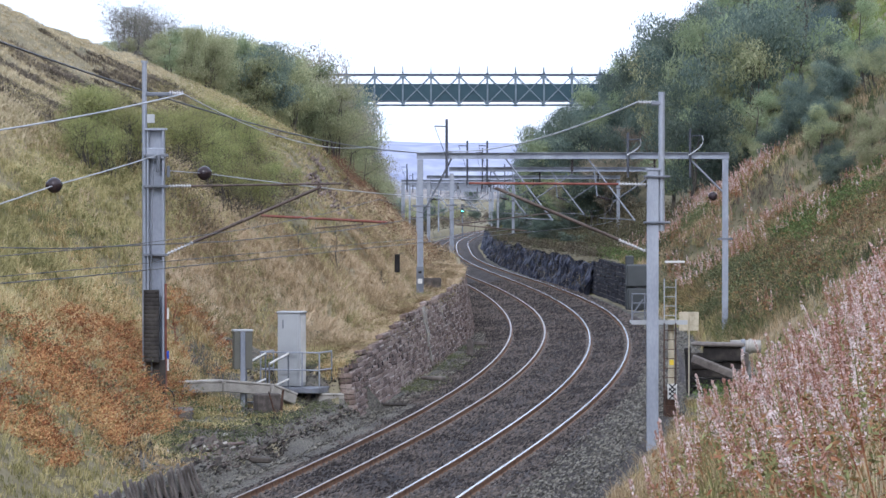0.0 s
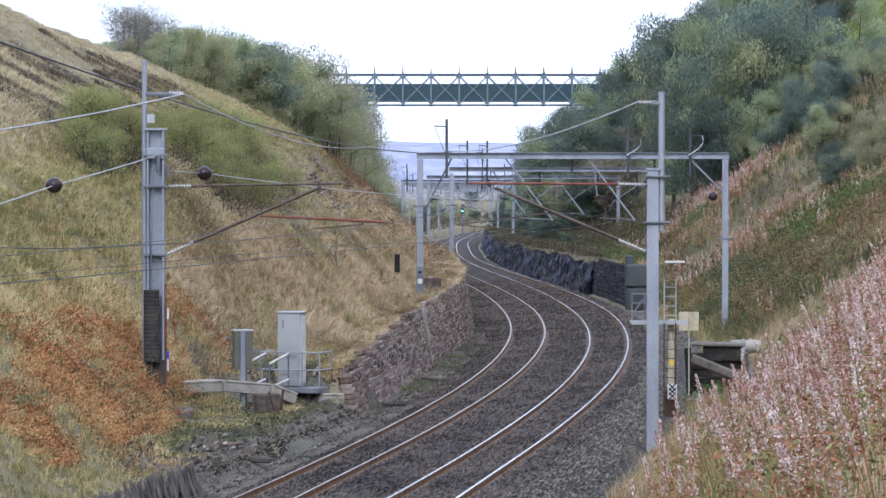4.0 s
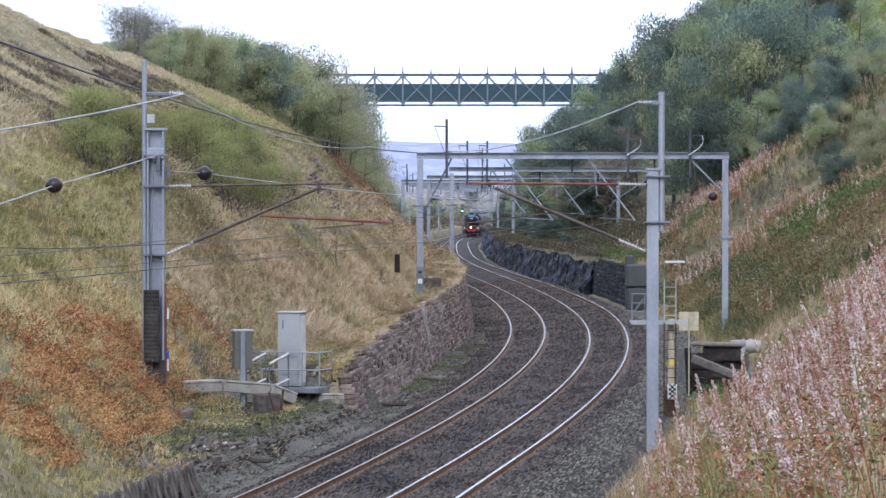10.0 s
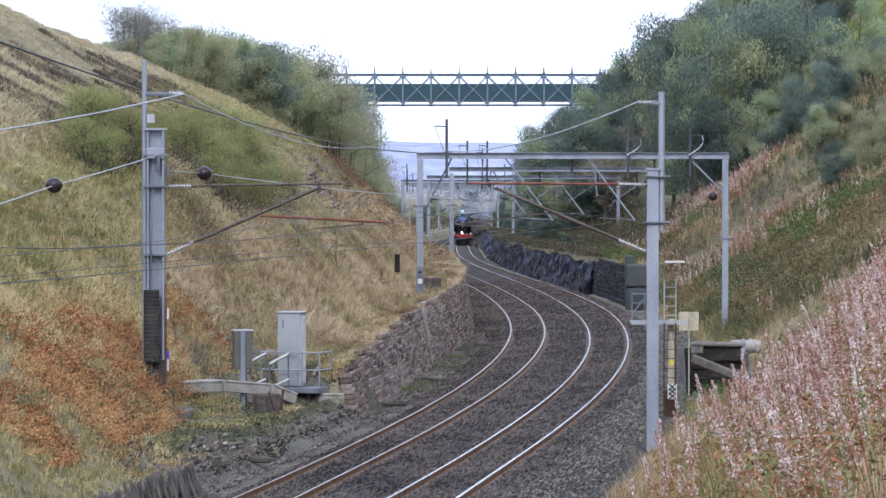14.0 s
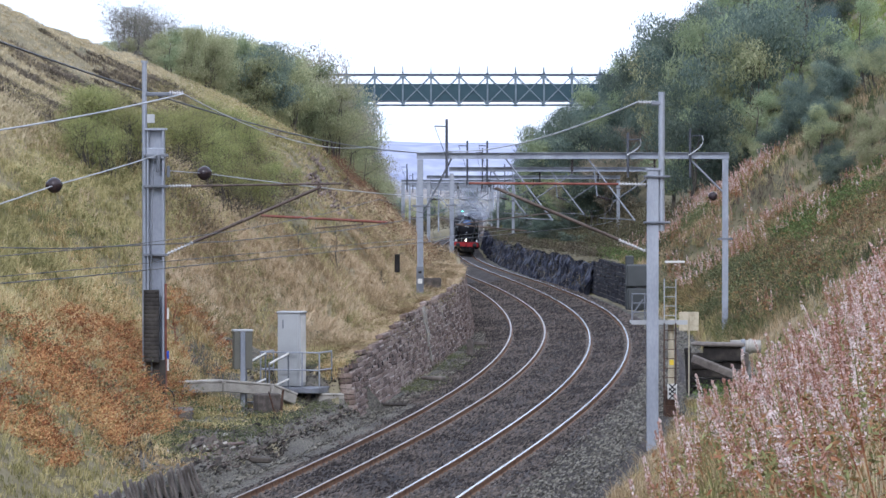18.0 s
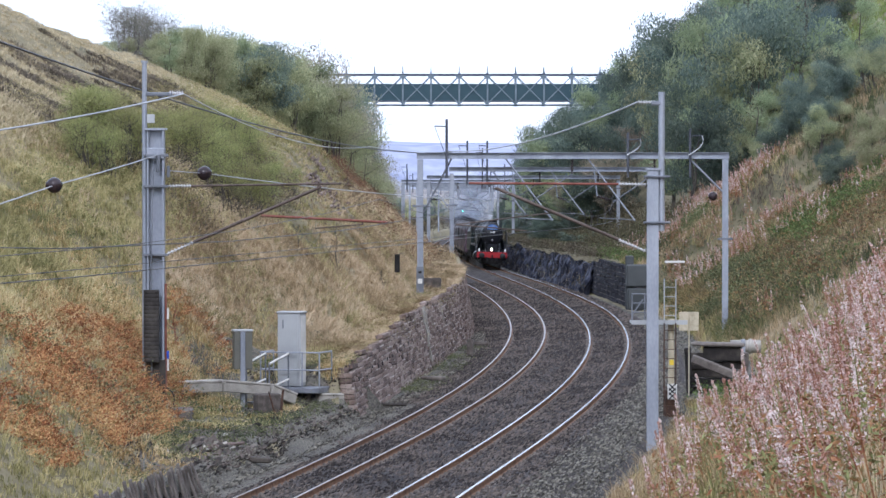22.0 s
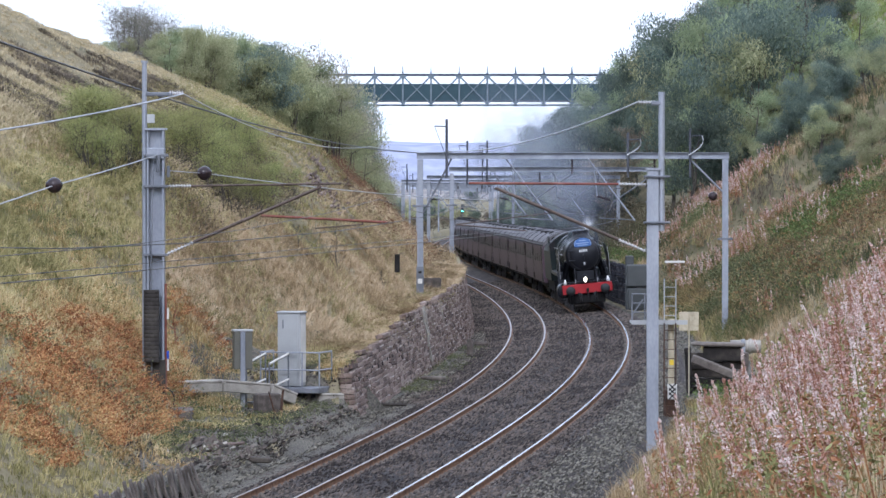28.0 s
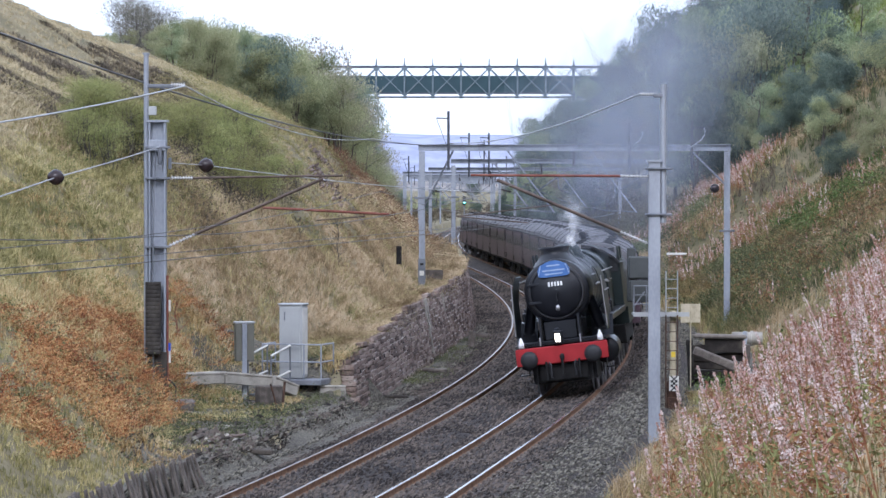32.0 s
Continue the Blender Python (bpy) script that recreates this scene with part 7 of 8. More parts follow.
    # leafy green and dark patches on the right bank
    for name, k, s0, s1, r0, r1, thr, size, hh, mt, label in (
            ("nettles", 1500, 60, 150, 7, 22, 0.56, 0.06, 0.6, "nettle", "fresh green nettles on the bank"),
            ("nettles", 520, 60, 76, 7.4, 9.6, 0.4, 0.035, 0.55, "nettle", "fresh green nettles behind the old sleepers"),
            ("nettles", 420, 28, 62, 7, 12.5, 0.58, 0.03, 0.6, "nettle", "fresh green nettles among the plumes"),
            ("nettles", 900, 129, 146, 11.5, 18, 0.35, 0.06, 0.7, "nettle", "band of fresh green nettles on the bank"),
            ("heather", 1300, 92, 196, 7.0, 20, 0.5, 0.055, 0.55, "dark", "dark brown heather and dead stalks on the bank"),
            ("heather", 420, 108, 138, 6.2, 11.4, 0.46, 0.04, 0.9, "dark", "dense dark heather clump on the bank"),
            ("shrubs", 900, 102, 138, 6.2, 12, 0.5, 0.035, 0.8, "rank", "low dull green shrubs among the heather"),
            ("shrubs", 1700, 120, 172, 5.7, 9.6, 0.34, 0.05, 0.85, "rank", "low dull green shrubs on the bank"),
            ("bracken", 900, 102, 139, 9.5, 15, 0.55, 0.04, 0.6, "rust", "rust-brown bracken on the bank"),
            ("weeds", 1500, 40, 70, -8.8, -4.6, 0.42, 0.026, 0.2, "rank", "low green weeds on the stony shelf"),
            ("weeds", 900, 44, 70, -8.8, -5.0, 0.5, 0.022, 0.18, "green", "yellow-green weeds on the stony shelf"),
            ("weeds", 420, 76, 112, -4.7, -3.7, 0.5, 0.024, 0.16, "rank", "low green weeds along the foot of the stone wall"),
            ("undergrowth", 1500, 188, 330, 4.6, 6.0, 0.25, 0.05, 0.75, "tuft", "dull brown growth hanging over the rock face"),
            ("undergrowth", 700, 188, 330, 4.7, 6.4, 0.5, 0.05, 0.8, "rank", "dull green growth hanging over the rock face"),
            ("bushes", 1500, 172, 262, 5.7, 10, 0.35, 0.05, 1.6, "dark", "dark brown bushes crowding over the rock face"),
            ("bushes", 600, 172, 262, 5.7, 10, 0.5, 0.05, 1.5, "rank", "dull green bushes over the rock face"),
            ("far_scrub", 2600, 330, 620, -60, -5.5, 0.35, 0.16, 1.6, "dark", "dark scrub and hedges over the far field"),
            ("ferns", 70, 69, 77.5, 5.2, 6.7, 0.0, 0.045, 0.5, "nettle", "green ferns in the hollow by the sleepers"),
            ("dead_stalks", 620, 74, 128, -12.0, -5.4, 0.52, 0.02, 0.62, "tuft", "dark brown dock stalks in the long grass"),
            ("dead_stalks", 500, 78, 140, -10.0, -5.2, 0.55, 0.02, 0.5, "rust", "rust-brown dead stalks in the long grass"),
            ("tufts", 1300, 67, 114, -6.6, -5.0, 0.36, 0.02, 0.2, "green", "green tufts along the top of the stone wall"),
            ("tufts", 2200, 40, 82, -14.0, -6.6, 0.55, 0.022, 0.22, "nettle", "fresh green tufts on the near slope"),
            ("tall_stalks", 1100, 98, 140, 7.0, 14, 0.42, 0.04, 0.85, "herb", "reddish and green stalks of tall herbs on the bank"),
            ("bracken", 1900, 122, 170, -11, -6.2, 0.42, 0.035, 0.5, "rust", "rust-brown bracken on the spur above the wall"),
            ("dead_stalks", 900, 112, 160, -10.5, -5.5, 0.5, 0.025, 0.6, "tuft", "dark dead stalks in the straw on the spur"),
            ("dead_stalks", 800, 73, 97, -11.9, -9.7, 0.42, 0.03, 0.75, "tuft", "dark dead stalks among the grass"),
            ("scrub", 2600, 72, 120, -16.0, -11.2, 0.45, 0.022, 0.7, "green", "low green scrub on the slope"),
            ("undergrowth", 4600, 188, 420, 4.9, 12, 0.22, 0.06, 0.8, "dark", "brown undergrowth over the rock face"),
            ("far_scrub", 2400, 330, 900, -70, -5.5, 0.3, 0.2, 1.3, "tuft", "brown scrub over the far field"),
            ("undergrowth", 1300, 140, 330, -9.5, -5.2, 0.4, 0.05, 0.6, "straw", "tawny undergrowth beside the line"),
            ("undergrowth", 900, 163, 200, 5.4, 11, 0.3, 0.045, 0.8, "nettle", "green undergrowth over the wall")):
        s, n = rng.uniform(s0, s1, k), rng.uniform(r0, r1, k)
        p = spots(s, n)
        hollow = (s > 126) & (s < 150) & (n > 6.0) & (n < 7.6)
        p = p[(patch(p, 3.5, 5.0 + s0 + 3.7 * r1) > thr) & ~hollow]
        c = np.repeat(p, 26, 0)
        m = len(c)
        c = c + np.stack([rng.normal(size=m) * 0.28, rng.normal(size=m) * 0.28, rng.uniform(0, 1, m) ** 0.7 * hh], 1)
        v, q = sprays(rng, c, size, 0.5)
        stuff(name, v, q, G[mt], label, "undergrowth")


build_plants()


# ---------------------------------------------------------------- loose stone
def stones(name, rng, p, size, material, label):
    k = len(p)
    base = np.array([[1, 0, 0], [0, 1, 0], [-1, 0, 0], [0, -1, 0], [0, 0, 0.8], [0, 0, -0.8]], float)
    sc = size * rng.uniform(0.55, 1.35, (k, 1, 3))
    v = base[None] * sc + rng.normal(size=(k, 6, 3)) * size * 0.16
    a = rng.uniform(0, 6.3, k)
    ca, sa = np.cos(a)[:, None], np.sin(a)[:, None]
    x, y = v[..., 0] * ca - v[..., 1] * sa, v[..., 0] * sa + v[..., 1] * ca
    v = np.stack([x + 0.5 * v[..., 2], y, v[..., 2] + 0.3 * x], -1) + p[:, None]
    f = np.array([[0, 1, 4], [1, 2, 4], [2, 3, 4], [3, 0, 4], [1, 0, 5], [2, 1, 5], [3, 2, 5], [0, 3, 5]])
    q = (f[None] + np.arange(k)[:, None, None] * 6).reshape(-1, 3)
    stuff(name, v.reshape(-1, 3), q, material, label, "stones")


def build_stones():
    rng = np.random.default_rng(33)
    k = 58000
    s = 22 + rng.uniform(0, 1, k) ** 1.3 * 105
    n = rng.uniform(-4.2, 5.6, k)
    lean = cant(s) / (2 * GAUGE)
    z, keep = np.full(k, -9.0), np.full(k, True)
    for side in (-1, 1):
        off = n - side * HALF
        a = np.array([level(x, side) for x in s])
        z = np.maximum(z, a + lean * off + np.interp(np.abs(off), (0, 1.3, 1.62, 2.6, 2.7), (-0.14, -0.14, -0.19, -0.69, -5)))
        keep &= np.abs(np.abs(off) - GAUGE) > 0.1
    xy = spots(s, n)
    ground = land(s, n)
    low = np.abs(n) > np.where(n > 0, 3.35, 3.6)
    edge = np.stack([xy[:, 0], xy[:, 1], np.maximum(z, ground + 0.085)], -1)[low & keep]
    stones("gravel_stones", rng, edge[::2], 0.04, M["pale_stone"], "loose pale grey-brown gravel stones of the walkway")
    stones("gravel_stones", rng, edge[1::2], 0.042, M["pale_stone"], "loose grey gravel stones of the walkway")
    p = np.stack([xy[:, 0], xy[:, 1], np.maximum(z, ground + 0.02)], -1)[keep & ~low]
    stones("ballast_stones", rng, p, 0.042, M["stone"], "loose dark grey and brown ballast stones")
    k = 10000
    s, n = rng.uniform(30, 84, k), rng.uniform(3.2, 6.1, k)
    p = spots(s, n)
    off = n - HALF
    shoulder = np.array([level(x, 1) for x in s]) + cant(s) / (2 * GAUGE) * off + np.interp(off, (1.3, 1.62, 3.1), (-0.15, -0.2, -1.05))
    p[:, 2] = np.maximum(p[:, 2] + 0.02, shoulder) + 0.03
    stones("gravel_stones", rng, p, 0.036, M["pale_stone"], "fine pale olive-grey gravel of the walkway")
    k = 17000
    s, n = rng.uniform(118, 215, k), rng.uniform(-3.3, 3.3, k)
    lean, z, keep = cant(s) / (2 * GAUGE), np.full(k, -9.0), np.full(k, True)
    for side in (-1, 1):
        off = n - side * HALF
        a = np.array([level(x, side) for x in s])
        z = np.maximum(z, a + lean * off + np.interp(np.abs(off), (0, 1.3, 1.62, 2.6, 2.7), (-0.14, -0.14, -0.19, -0.69, -5)))
        keep &= np.abs(np.abs(off) - GAUGE) > 0.12
    xy = spots(s, n)
    stones("ballast_stones", rng, np.stack([xy[:, 0], xy[:, 1], z], -1)[keep], 0.06, M["stone"], "loose dark grey and brown ballast stones further on")
    k = 6500
    s = rng.uniform(46, 74, k)
    n = -3.9 - rng.uniform(0, 1, k) * np.interp(s, (46, 56, 74), (1.2, 3.0, 3.6))
    p = spots(s, n)
    p = p[patch(p, 1.6, 60.0) > 0.42]
    stones("rubble", rng, p, 0.06, M["stone"], "grey rubble spilled over the shelf")
    k = 5000
    s, n = rng.uniform(74, 130, k), -rng.uniform(3.3, 4.2, k)
    p = spots(s, n)
    p[:, 2] += 0.05
    stones("gravel_stones", rng, p, 0.05, M["stone"], "dark gravel stones below the stone wall")
    k = 9000
    s, n = rng.uniform(42, 74, k), -rng.uniform(3.6, 6.4, k)
    p = spots(s, n)
    p[:, 2] += 0.02
    stones("gravel_stones", rng, p[::2], 0.045, M["stone"], "dark gravel stones along the foot of the bank")
    stones("gravel_stones", rng, p[1::2], 0.04, M["pale_stone"], "pale gravel stones along the foot of the bank")
    k = 4200
    s, n = rng.uniform(126, 215, k), -rng.uniform(3.2, 4.3, k)
    p = spots(s, n)
    p[:, 2] += 0.06
    stones("gravel_stones", rng, p, 0.075, M["stone"], "dark gravel stones beside the far track")
    k = 34
    p = spots(58.2 + rng.normal(size=k) * 0.8, -5.3 + rng.normal(size=k) * 0.22)
    stones("rubble", rng, p, 0.17, M["wood"], "black lumps of spoil beside the box")
    # broken rock where the spur has slipped
    for s0, n0, k, r in ((110, -9.9, 70, 0.7), (117, -10.6, 30, 0.5), (113, -12.4, 28, 0.4), (124, -9.6, 26, 0.6)):
        p = spots(s0 + rng.normal(size=k) * r * 2.2, n0 + rng.normal(size=k) * r * 0.5)
        p[:, 2] += 0.1
        stones("outcrop", rng, p, 0.15, M["outcrop"], "broken pinkish rock showing through the grass")
    k = 260
    s, n = 48.6 + rng.normal(size=k) * 1.7, -5.15 + rng.normal(size=k) * 0.42
    p = spots(s, n)
    p[:, 2] += 0.3 * np.exp(-((s - 48.6) / 1.7) ** 2 - ((n + 5.15) / 0.42) ** 2) * rng.uniform(0.3, 1, k)
    stones("rubble", rng, p[::2], 0.13, M["stone"], "heap of dark broken stones below the mast")
    stones("rubble", rng, p[1::2], 0.11, M["pale_stone"], "heap of pale broken stones below the mast")
    k = 16
    p = spots(48.8 + rng.normal(size=k) * 1.1, -5.05 + rng.normal(size=k) * 0.25)
    p[:, 2] += 0.12
    stones("rubble", rng, p, 0.1, M["conc"], "whitish broken lumps on the heap below the mast")
    k = 110
    s, n = rng.uniform(44, 66, k), -rng.uniform(4.2, 5.8, k)
    stones("rubble", rng, spots(s, n), 0.14, M["stone"], "larger broken stones below the mast")


build_stones()


# ---------------------------------------------------------------- walls and rock
def stone_mesh(seed, d):
    rng = np.random.default_rng(seed)
    m = Mesh().box((0, 0, 0), d, bev=0.014)
    m.v = [tuple(np.array(v) + rng.normal(size=3) * (0.006, 0.014, 0.01)) for v in m.v]
    return m


def build_wall(name, s0, s1, n, tops, stones_mat, label, face, course=0.2, size=0.42, batter=0.08, back_by=None, joint=0.06, rough=1.0, far_mat=None):
    """A retaining wall of squared rubble in courses, leaning back; the nearest stones are pieces."""
    ob = thing(name, label, "retaining wall", kind="structure")
    rng = np.random.default_rng(int(s0))
    ss = np.arange(s0 + 0.05, s1 + 0.1, 2.0)
    line = lambda s: n - (float(back_by(s)) if back_by else 0)
    back = Mesh()
    for a, b in zip(ss, ss[1:]):
        ta, tb = float(np.interp(a, *zip(*tops))), float(np.interp(b, *zip(*tops)))
        ma, mb = facing(a, line(a), 0), facing(b, line(b), 0)
        vs = [ma @ Vector((face * joint, 0, -0.9)), ma @ Vector((-face * (batter * (ta + 0.7) - joint), 0, ta - 0.16)), ma @ Vector((-face * 0.7, 0, ta - 0.16)), ma @ Vector((-face * 0.7, 0, -0.9)),
              mb @ Vector((face * joint, 0, -0.9)), mb @ Vector((-face * (batter * (tb + 0.7) - joint), 0, tb - 0.16)), mb @ Vector((-face * 0.7, 0, tb - 0.16)), mb @ Vector((-face * 0.7, 0, -0.9))]
        back.add(vs, [(0, 1, 5, 4), (1, 2, 6, 5), (2, 3, 7, 6)] + ([(3, 2, 1, 0)] if a == ss[0] else []))
    part("core", back, M["mortar"], ob, "dark joints")
    kinds = [stone_mesh(i, (0.22, size * (0.5 + 0.3 * (i % 4)), course * (0.76 + 0.05 * (i % 3)))) for i in range(8)]
    data = [k.data("stone", stones_mat) for k in kinds]
    rest, made = Mesh(), 0
    s = s0 + 0.2
    places = []
    r, z = 0, -0.72
    while z < max(t for _, t in tops):
        s = s0 + rng.uniform(0, 0.3)
        while s < s1:
            i = int(rng.integers(8))
            w = size * (0.5 + 0.3 * (i % 4)) + 0.03
            if z + course * 0.5 < float(np.interp(s, *zip(*tops))) + rng.normal() * 0.04:
                places.append((s + w / 2, z + course / 2 + 0.012 * rng.normal(), i))
            s += w
        z += course
        r += 1
    places.sort(key=lambda t: t[0])
    for s, z, i in places:
        m = facing(s, line(s), z) @ pose(-face * batter * (z + 0.7) + rng.normal() * 0.022 * rough, 0, 0, rng.normal() * 2.2 * rough, face * -math.degrees(math.atan(batter)) + rng.normal() * 2 * rough, rng.normal() * 2.2 * rough)
        if made < 300:
            part("stone", data[i], None, ob, m=m)
            made += 1
        else:
            rest.add(kinds[i].v, kinds[i].f, m)
    end = [Mesh().box((0, 0, 0), (w, 0.2, course * 0.92), bev=0.016).data("quoin", stones_mat) for w in (0.46, 0.34, 0.4)]
    z, i = -0.72, 0
    while z < float(np.interp(s0, *zip(*tops))):
        for k in range(2):
            part("quoin", end[(i + k) % 3], None, ob, "", facing(s0 - 0.04, line(s0), z + course / 2) @ pose(-face * (batter * (z + 0.7) + 0.1 + 0.42 * k), 0, 0, 0, 0, 2 * rng.normal()))
        z, i = z + course, i + 1
    if rest.v:
        part("stones", rest, far_mat or stones_mat, ob, kind="stuff")
    return ob


WALL_TOPS = ((66.3, 0.85), (68.4, 1.0), (72.5, 1.2), (95, 1.75), (110, 1.8), (126, 2.2), (152, 2.2))
build_wall("wall_left", 66.4, 151, -4.22, WALL_TOPS, M["wallstone"], "old red-brown coursed stone retaining wall with pale pointing", 1, 0.15, 0.8, 0.17, wall_back, 0.109, 0.35, M["wallstone_far"])


def build_streak():
    """Pale cement run down the stones by the culvert, and a row of weep holes."""
    ob = bpy.data.objects["wall_left"]
    rng = np.random.default_rng(6)
    at = lambda s, z, out: facing(s, -4.22 - float(wall_back(s)) - 0.17 * (z + 0.7) + out, z)
    for s, z0, z1, w in ((94.2, -0.25, 1.7, 0.3), (94.9, 0.5, 1.72, 0.22), (104, 0.9, 1.7, 0.16)):
        k, v = 9, []
        for i in range(k):
            z = z0 + (z1 - z0) * i / (k - 1)
            f = at(s + rng.normal() * 0.05, z, 0.15 + 0.01 * rng.normal())
            for e in (-1, 1):
                v += [f @ Vector((0, e * w * (0.45 + 0.55 * i / k) + 0.03 * rng.normal(), 0)), f @ Vector((-0.08, e * w * (0.45 + 0.55 * i / k), 0))]
        m = Mesh().add(v, [(4 * i + a, 4 * i + b, 4 * i + 4 + b, 4 * i + 4 + a) for i in range(k - 1) for a, b in ((0, 2), (1, 0), (2, 3))])
        part("cement_run", m, M["conc"], ob, "pale cement run")
    hole = Mesh().box((0, 0, 0), (0.03, 0.1, 0.13), bev=0.012).data("weep_hole", M["black"])
    for i in range(13):
        s = 68.6 + i * 1.75 + 0.2 * rng.normal()
        part("weep_hole", hole, None, ob, "" if i else "small dark weep hole", at(s, 0.55 + 0.02 * i + 0.04 * rng.normal(), 0.118) @ pose(0, 0, 0, 0, -9.6, 0))


build_streak()
build_wall("wall_right", 154, 188.5, 4.95, ((154, 1.7), (163, 1.75), (176, 1.85), (188.5, 1.6)), M["darkstone"], "dark blackened stone retaining wall", -1, 0.26, 0.5, 0.05)


def build_rock():
    s = np.arange(187, 430, 0.3)
    h = np.linspace(0, 1, 18)
    S2, H2 = np.meshgrid(s, h, indexing="ij")
    topz = 1.55 + 0.5 * np.array([noise.noise((a / 9, 3, 1)) for a in s])[:, None]
    z = -0.9 + (topz + 0.9) * H2
    jag = np.array([noise.noise((a / 1.3, b * 3.0, 2.0)) * 0.5 + noise.noise((a / 0.5 + b, b * 1.2, 7.0)) * 0.35 + abs(noise.noise((a / 3.0, b, 4.0))) * 0.7 + noise.noise((a / 0.3, b * 3.0, 9.0)) * 0.35 for a, b in zip(S2.ravel(), H2.ravel())]).reshape(S2.shape)
    n = 4.3 + 0.6 * H2 + jag * 0.62
    x, y, a = np.interp(S2, SS, XX), np.interp(S2, SS, YY), np.interp(S2, SS, AA)
    v = np.stack([x + n * np.cos(a), y - n * np.sin(a), z], -1).reshape(-1, 3)
    r, c = S2.shape
    i = (np.arange(r - 1)[:, None] * c + np.arange(c - 1)[None, :]).ravel()
    q = np.stack([i, i + 1, i + c + 1, i + c], -1)[:, ::-1]
    tagged(new("rock_face", bulk("rock_face", v, q, M["rock"])), "jagged blue-black cut rock face beside the track", "rock", kind="structure")


build_rock()




# ---------------------------------------------------------------- smoke and steam
scene.cycles.transparent_max_bounces = 48


def vapour(name, col, thick):
    """Thin vapour: each flake fades from its middle to its rim and is torn by noise."""
    m = bpy.data.materials.new(name)
    m.use_nodes = True
    n, l = m.node_tree.nodes, m.node_tree.links
    n.clear()
    uv, sub, ln, ramp = n.new("ShaderNodeUVMap"), n.new("ShaderNodeVectorMath"), n.new("ShaderNodeVectorMath"), n.new("ShaderNodeMapRange")
    uv.uv_map = "flake"
    sub.operation, ln.operation = "SUBTRACT", "LENGTH"
    sub.inputs[1].default_value = (0.5, 0.5, 0)
    ramp.interpolation_type = "SMOOTHSTEP"
    ramp.inputs["From Min"].default_value, ramp.inputs["From Max"].default_value = 0.5, 0.05
    ramp.inputs["To Min"].default_value, ramp.inputs["To Max"].default_value = 0.0, thick
    tc, nz, mul = n.new("ShaderNodeTexCoord"), n.new("ShaderNodeTexNoise"), n.new("ShaderNodeMath")
    nz.inputs["Scale"].default_value, nz.inputs["Detail"].default_value = 0.55, 5
    mul.operation = "MULTIPLY"
    nr = n.new("ShaderNodeMapRange")
    nr.inputs["From Min"].default_value, nr.inputs["From Max"].default_value = 0.3, 0.7
    nr.inputs["To Min"].default_value, nr.inputs["To Max"].default_value = 0.35, 1.0
    l.new(uv.outputs[0], sub.inputs[0])
    l.new(sub.outputs[0], ln.inputs[0])
    l.new(ln.outputs["Value"], ramp.inputs["Value"])
    l.new(tc.outputs["Object"], nz.inputs[0])
    l.new(nz.outputs[0], nr.inputs["Value"])
    l.new(ramp.outputs[0], mul.inputs[0])
    l.new(nr.outputs[0], mul.inputs[1])
    d, t, tr, mx, mx2, out = (n.new(k) for k in ("ShaderNodeBsdfDiffuse", "ShaderNodeBsdfTranslucent", "ShaderNodeBsdfTransparent", "ShaderNodeMixShader", "ShaderNodeMixShader", "ShaderNodeOutputMaterial"))
    d.inputs[0].default_value = t.inputs[0].default_value = (*col, 1)
    l.new(d.outputs[0], mx.inputs[1])
    l.new(t.outputs[0], mx.inputs[2])
    l.new(mul.outputs[0], mx2.inputs[0])
    l.new(tr.outputs[0], mx2.inputs[1])
    l.new(mx.outputs[0], mx2.inputs[2])
    l.new(mx2.outputs[0], out.inputs[0])
    return m


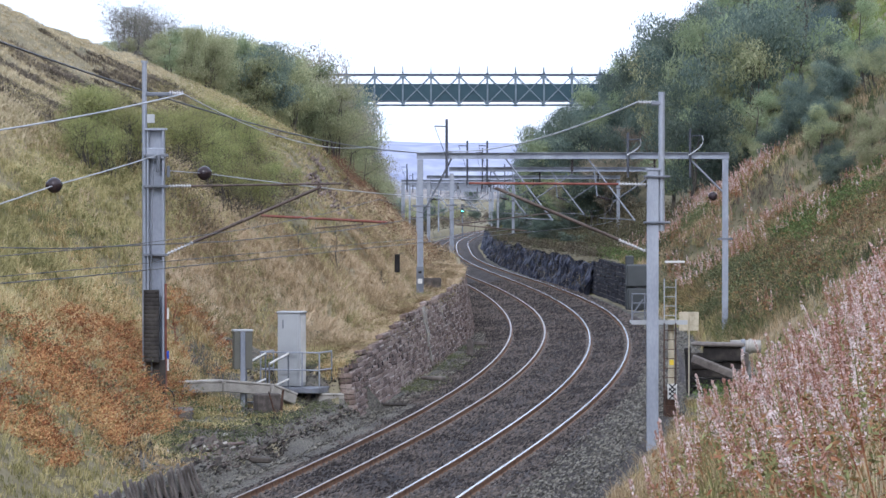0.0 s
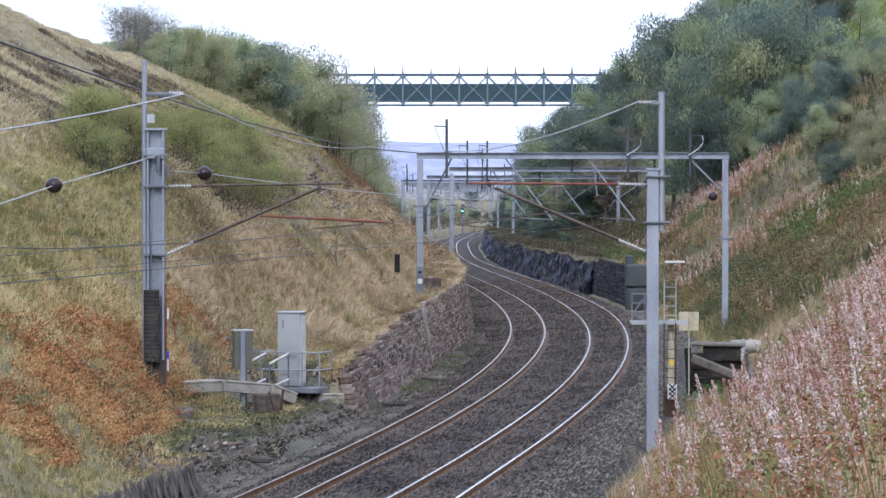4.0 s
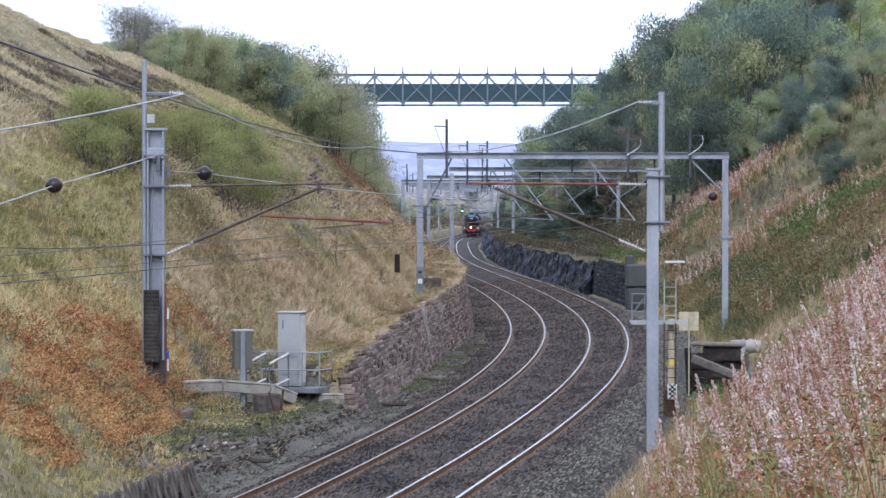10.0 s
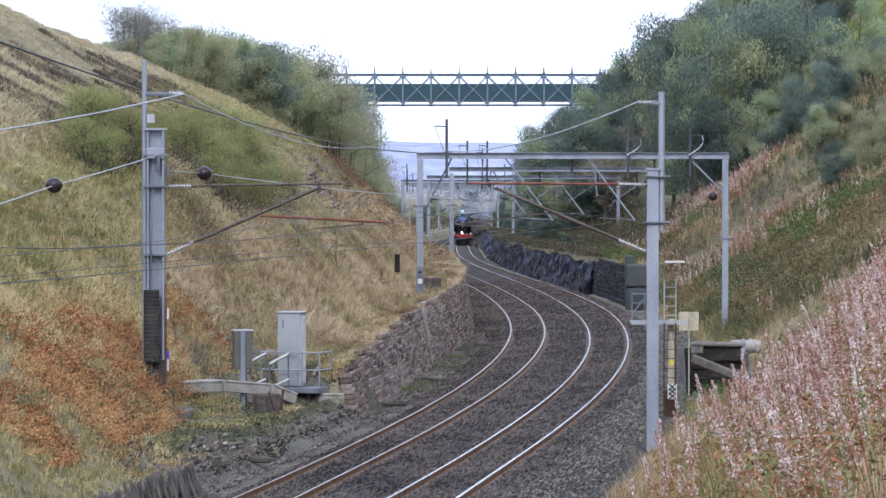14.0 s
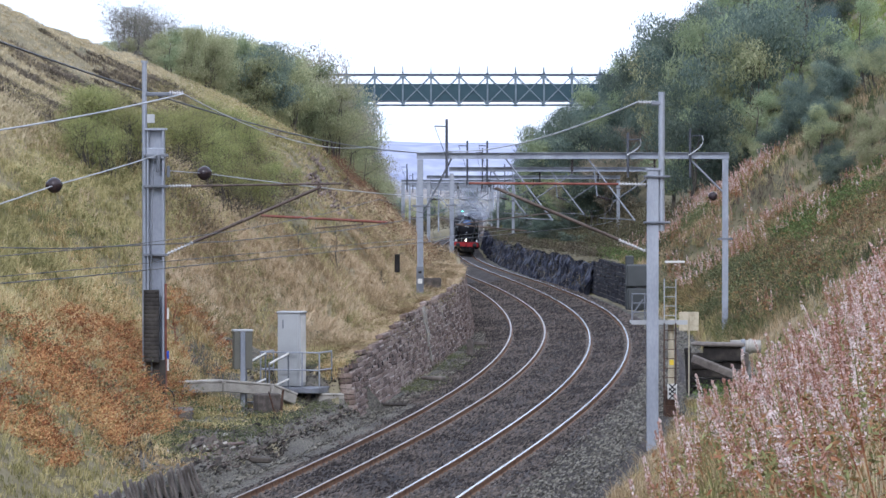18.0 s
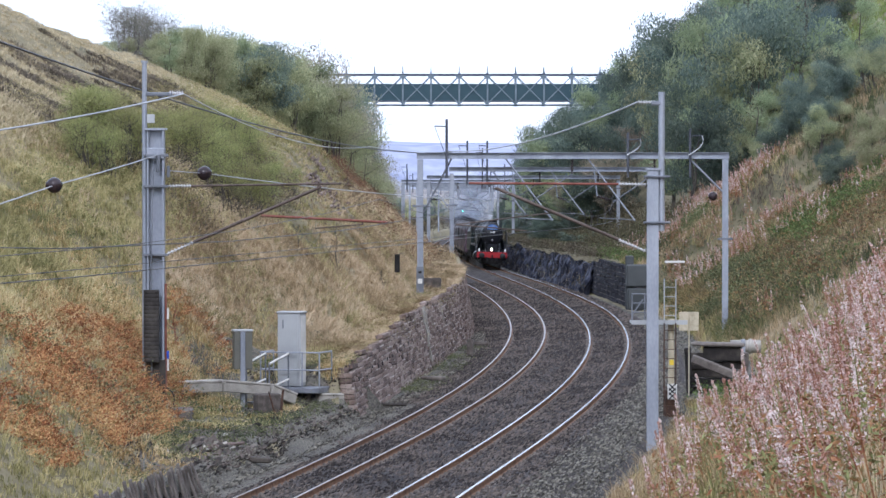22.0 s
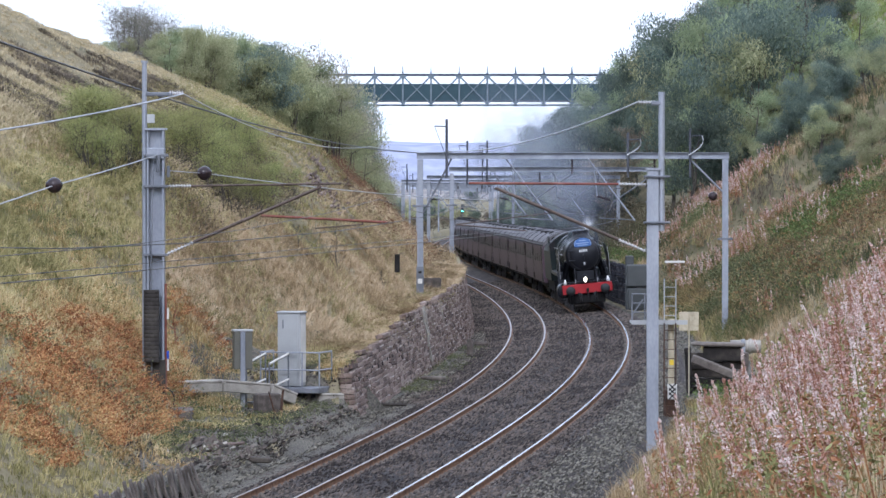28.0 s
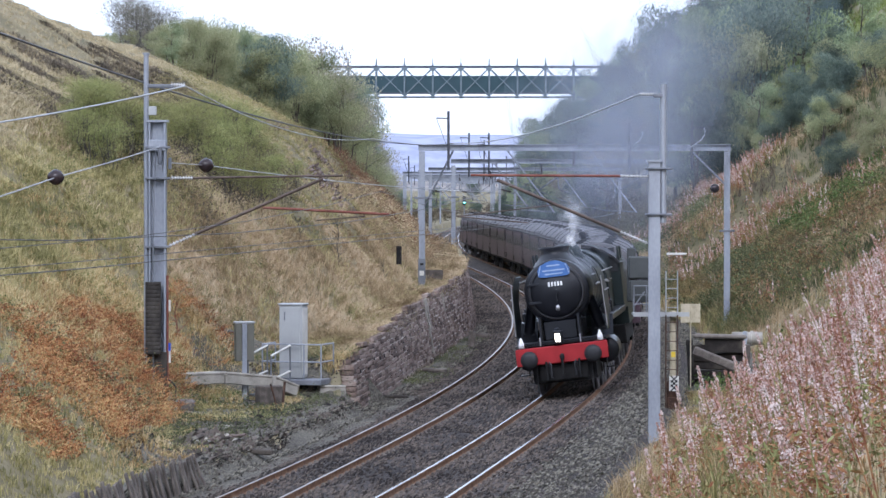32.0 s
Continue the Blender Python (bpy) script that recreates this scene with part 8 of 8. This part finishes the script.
def flakes(rng, count, spread, size, material):
    v, f, uv = [], [], []
    for i in range(count):
        c = Vector(rng.normal(size=3) * spread)
        r = size * rng.uniform(0.7, 1.3)
        m = Matrix.Translation(c) @ Euler((math.pi / 2 + rng.normal() * 0.5, rng.uniform(0, 6), rng.normal() * 0.5)).to_matrix().to_4x4()
        k, o = 12, len(v)
        for a in range(k):
            x, y = math.cos(2 * math.pi * a / k), math.sin(2 * math.pi * a / k)
            v.append(m @ Vector((r * x, r * y, 0.12 * r * x * y)))
            uv.append((0.5 + 0.5 * x, 0.5 + 0.5 * y))
        f.append(tuple(range(o, o + k)))
    me = bpy.data.meshes.new("vapour")
    me.from_pydata(v, [], f)
    lay = me.uv_layers.new(name="flake")
    for lp in me.loops:
        lay.data[lp.index].uv = uv[lp.vertex_index]
    me.materials.append(material)
    return me


SMOKE = vapour("grey_smoke", (0.42, 0.46, 0.56), 0.135)
STEAM = vapour("white_steam", (0.95, 0.95, 0.95), 0.75)
THIN = vapour("thin_steam", (0.9, 0.91, 0.93), 0.32)
s_rng = np.random.default_rng(9)
PUFFS = []
for i in range(16):
    ob = thing("smoke_puff", "thin grey drifting puff of engine smoke", "smoke", group="smoke of the engine")
    for k in range(5):
        part("wisp", flakes(s_rng, 1, 0.8 + 0.07 * i, 1.3 + 0.2 * i, SMOKE), None, ob)
    PUFFS.append((ob, s_rng.normal(size=3)))
JETS = []
for i in range(6):
    ob = new("steam_puff", flakes(s_rng, 6, 0.025 + 0.02 * i, 0.11 + 0.03 * i, STEAM if i < 2 else THIN))
    tagged(ob, "small bright white steam puff over the chimney", "steam", "steam of the engine")
    JETS.append(ob)


def vapour_motions():
    times = [i * 0.5 for i in range(65)]
    for i, (ob, r) in enumerate(PUFFS):
        rows = []
        for t in times:
            grow = float(smooth(19.5, 30.5, t))
            back = 1.8 + i * (26.0 - 22.2 * grow)
            lift = 4.25 + (0.03 + 0.42 * grow) * i + 0.5 * abs(r[2]) * grow * i * 0.12
            drift = grow * (0.02 * i + 0.006 * i * i) + r[0] * 0.1 * i * grow
            s = front_at(t) + back
            p = spot(s, HALF + drift, level(s, 1) + lift)
            rows.append((t, pose(p.x, p.y, p.z, 0, 0, 3 * t + 20 * i if i % 2 else -2.5 * t)))
        walk(ob, rows)
    for i, ob in enumerate(JETS):
        rows = []
        for k in range(161):
            t = k * 0.2
            tall = 0.3 + 0.7 * float(smooth(28.0, 31.0, t))
            s = front_at(t) + 1.9 + 0.16 * i + (0.15 * math.sin(5 * t + i))
            p = spot(s, HALF + 0.05 * math.sin(4 * t + 2 * i), level(s, 1) + 4.12 + (0.16 * i + 0.05 * math.sin(7 * t + i)) * tall)
            rows.append((t, pose(p.x, p.y, p.z, 0, 0, 15 * math.sin(t + i))))
        walk(ob, rows)


motions()
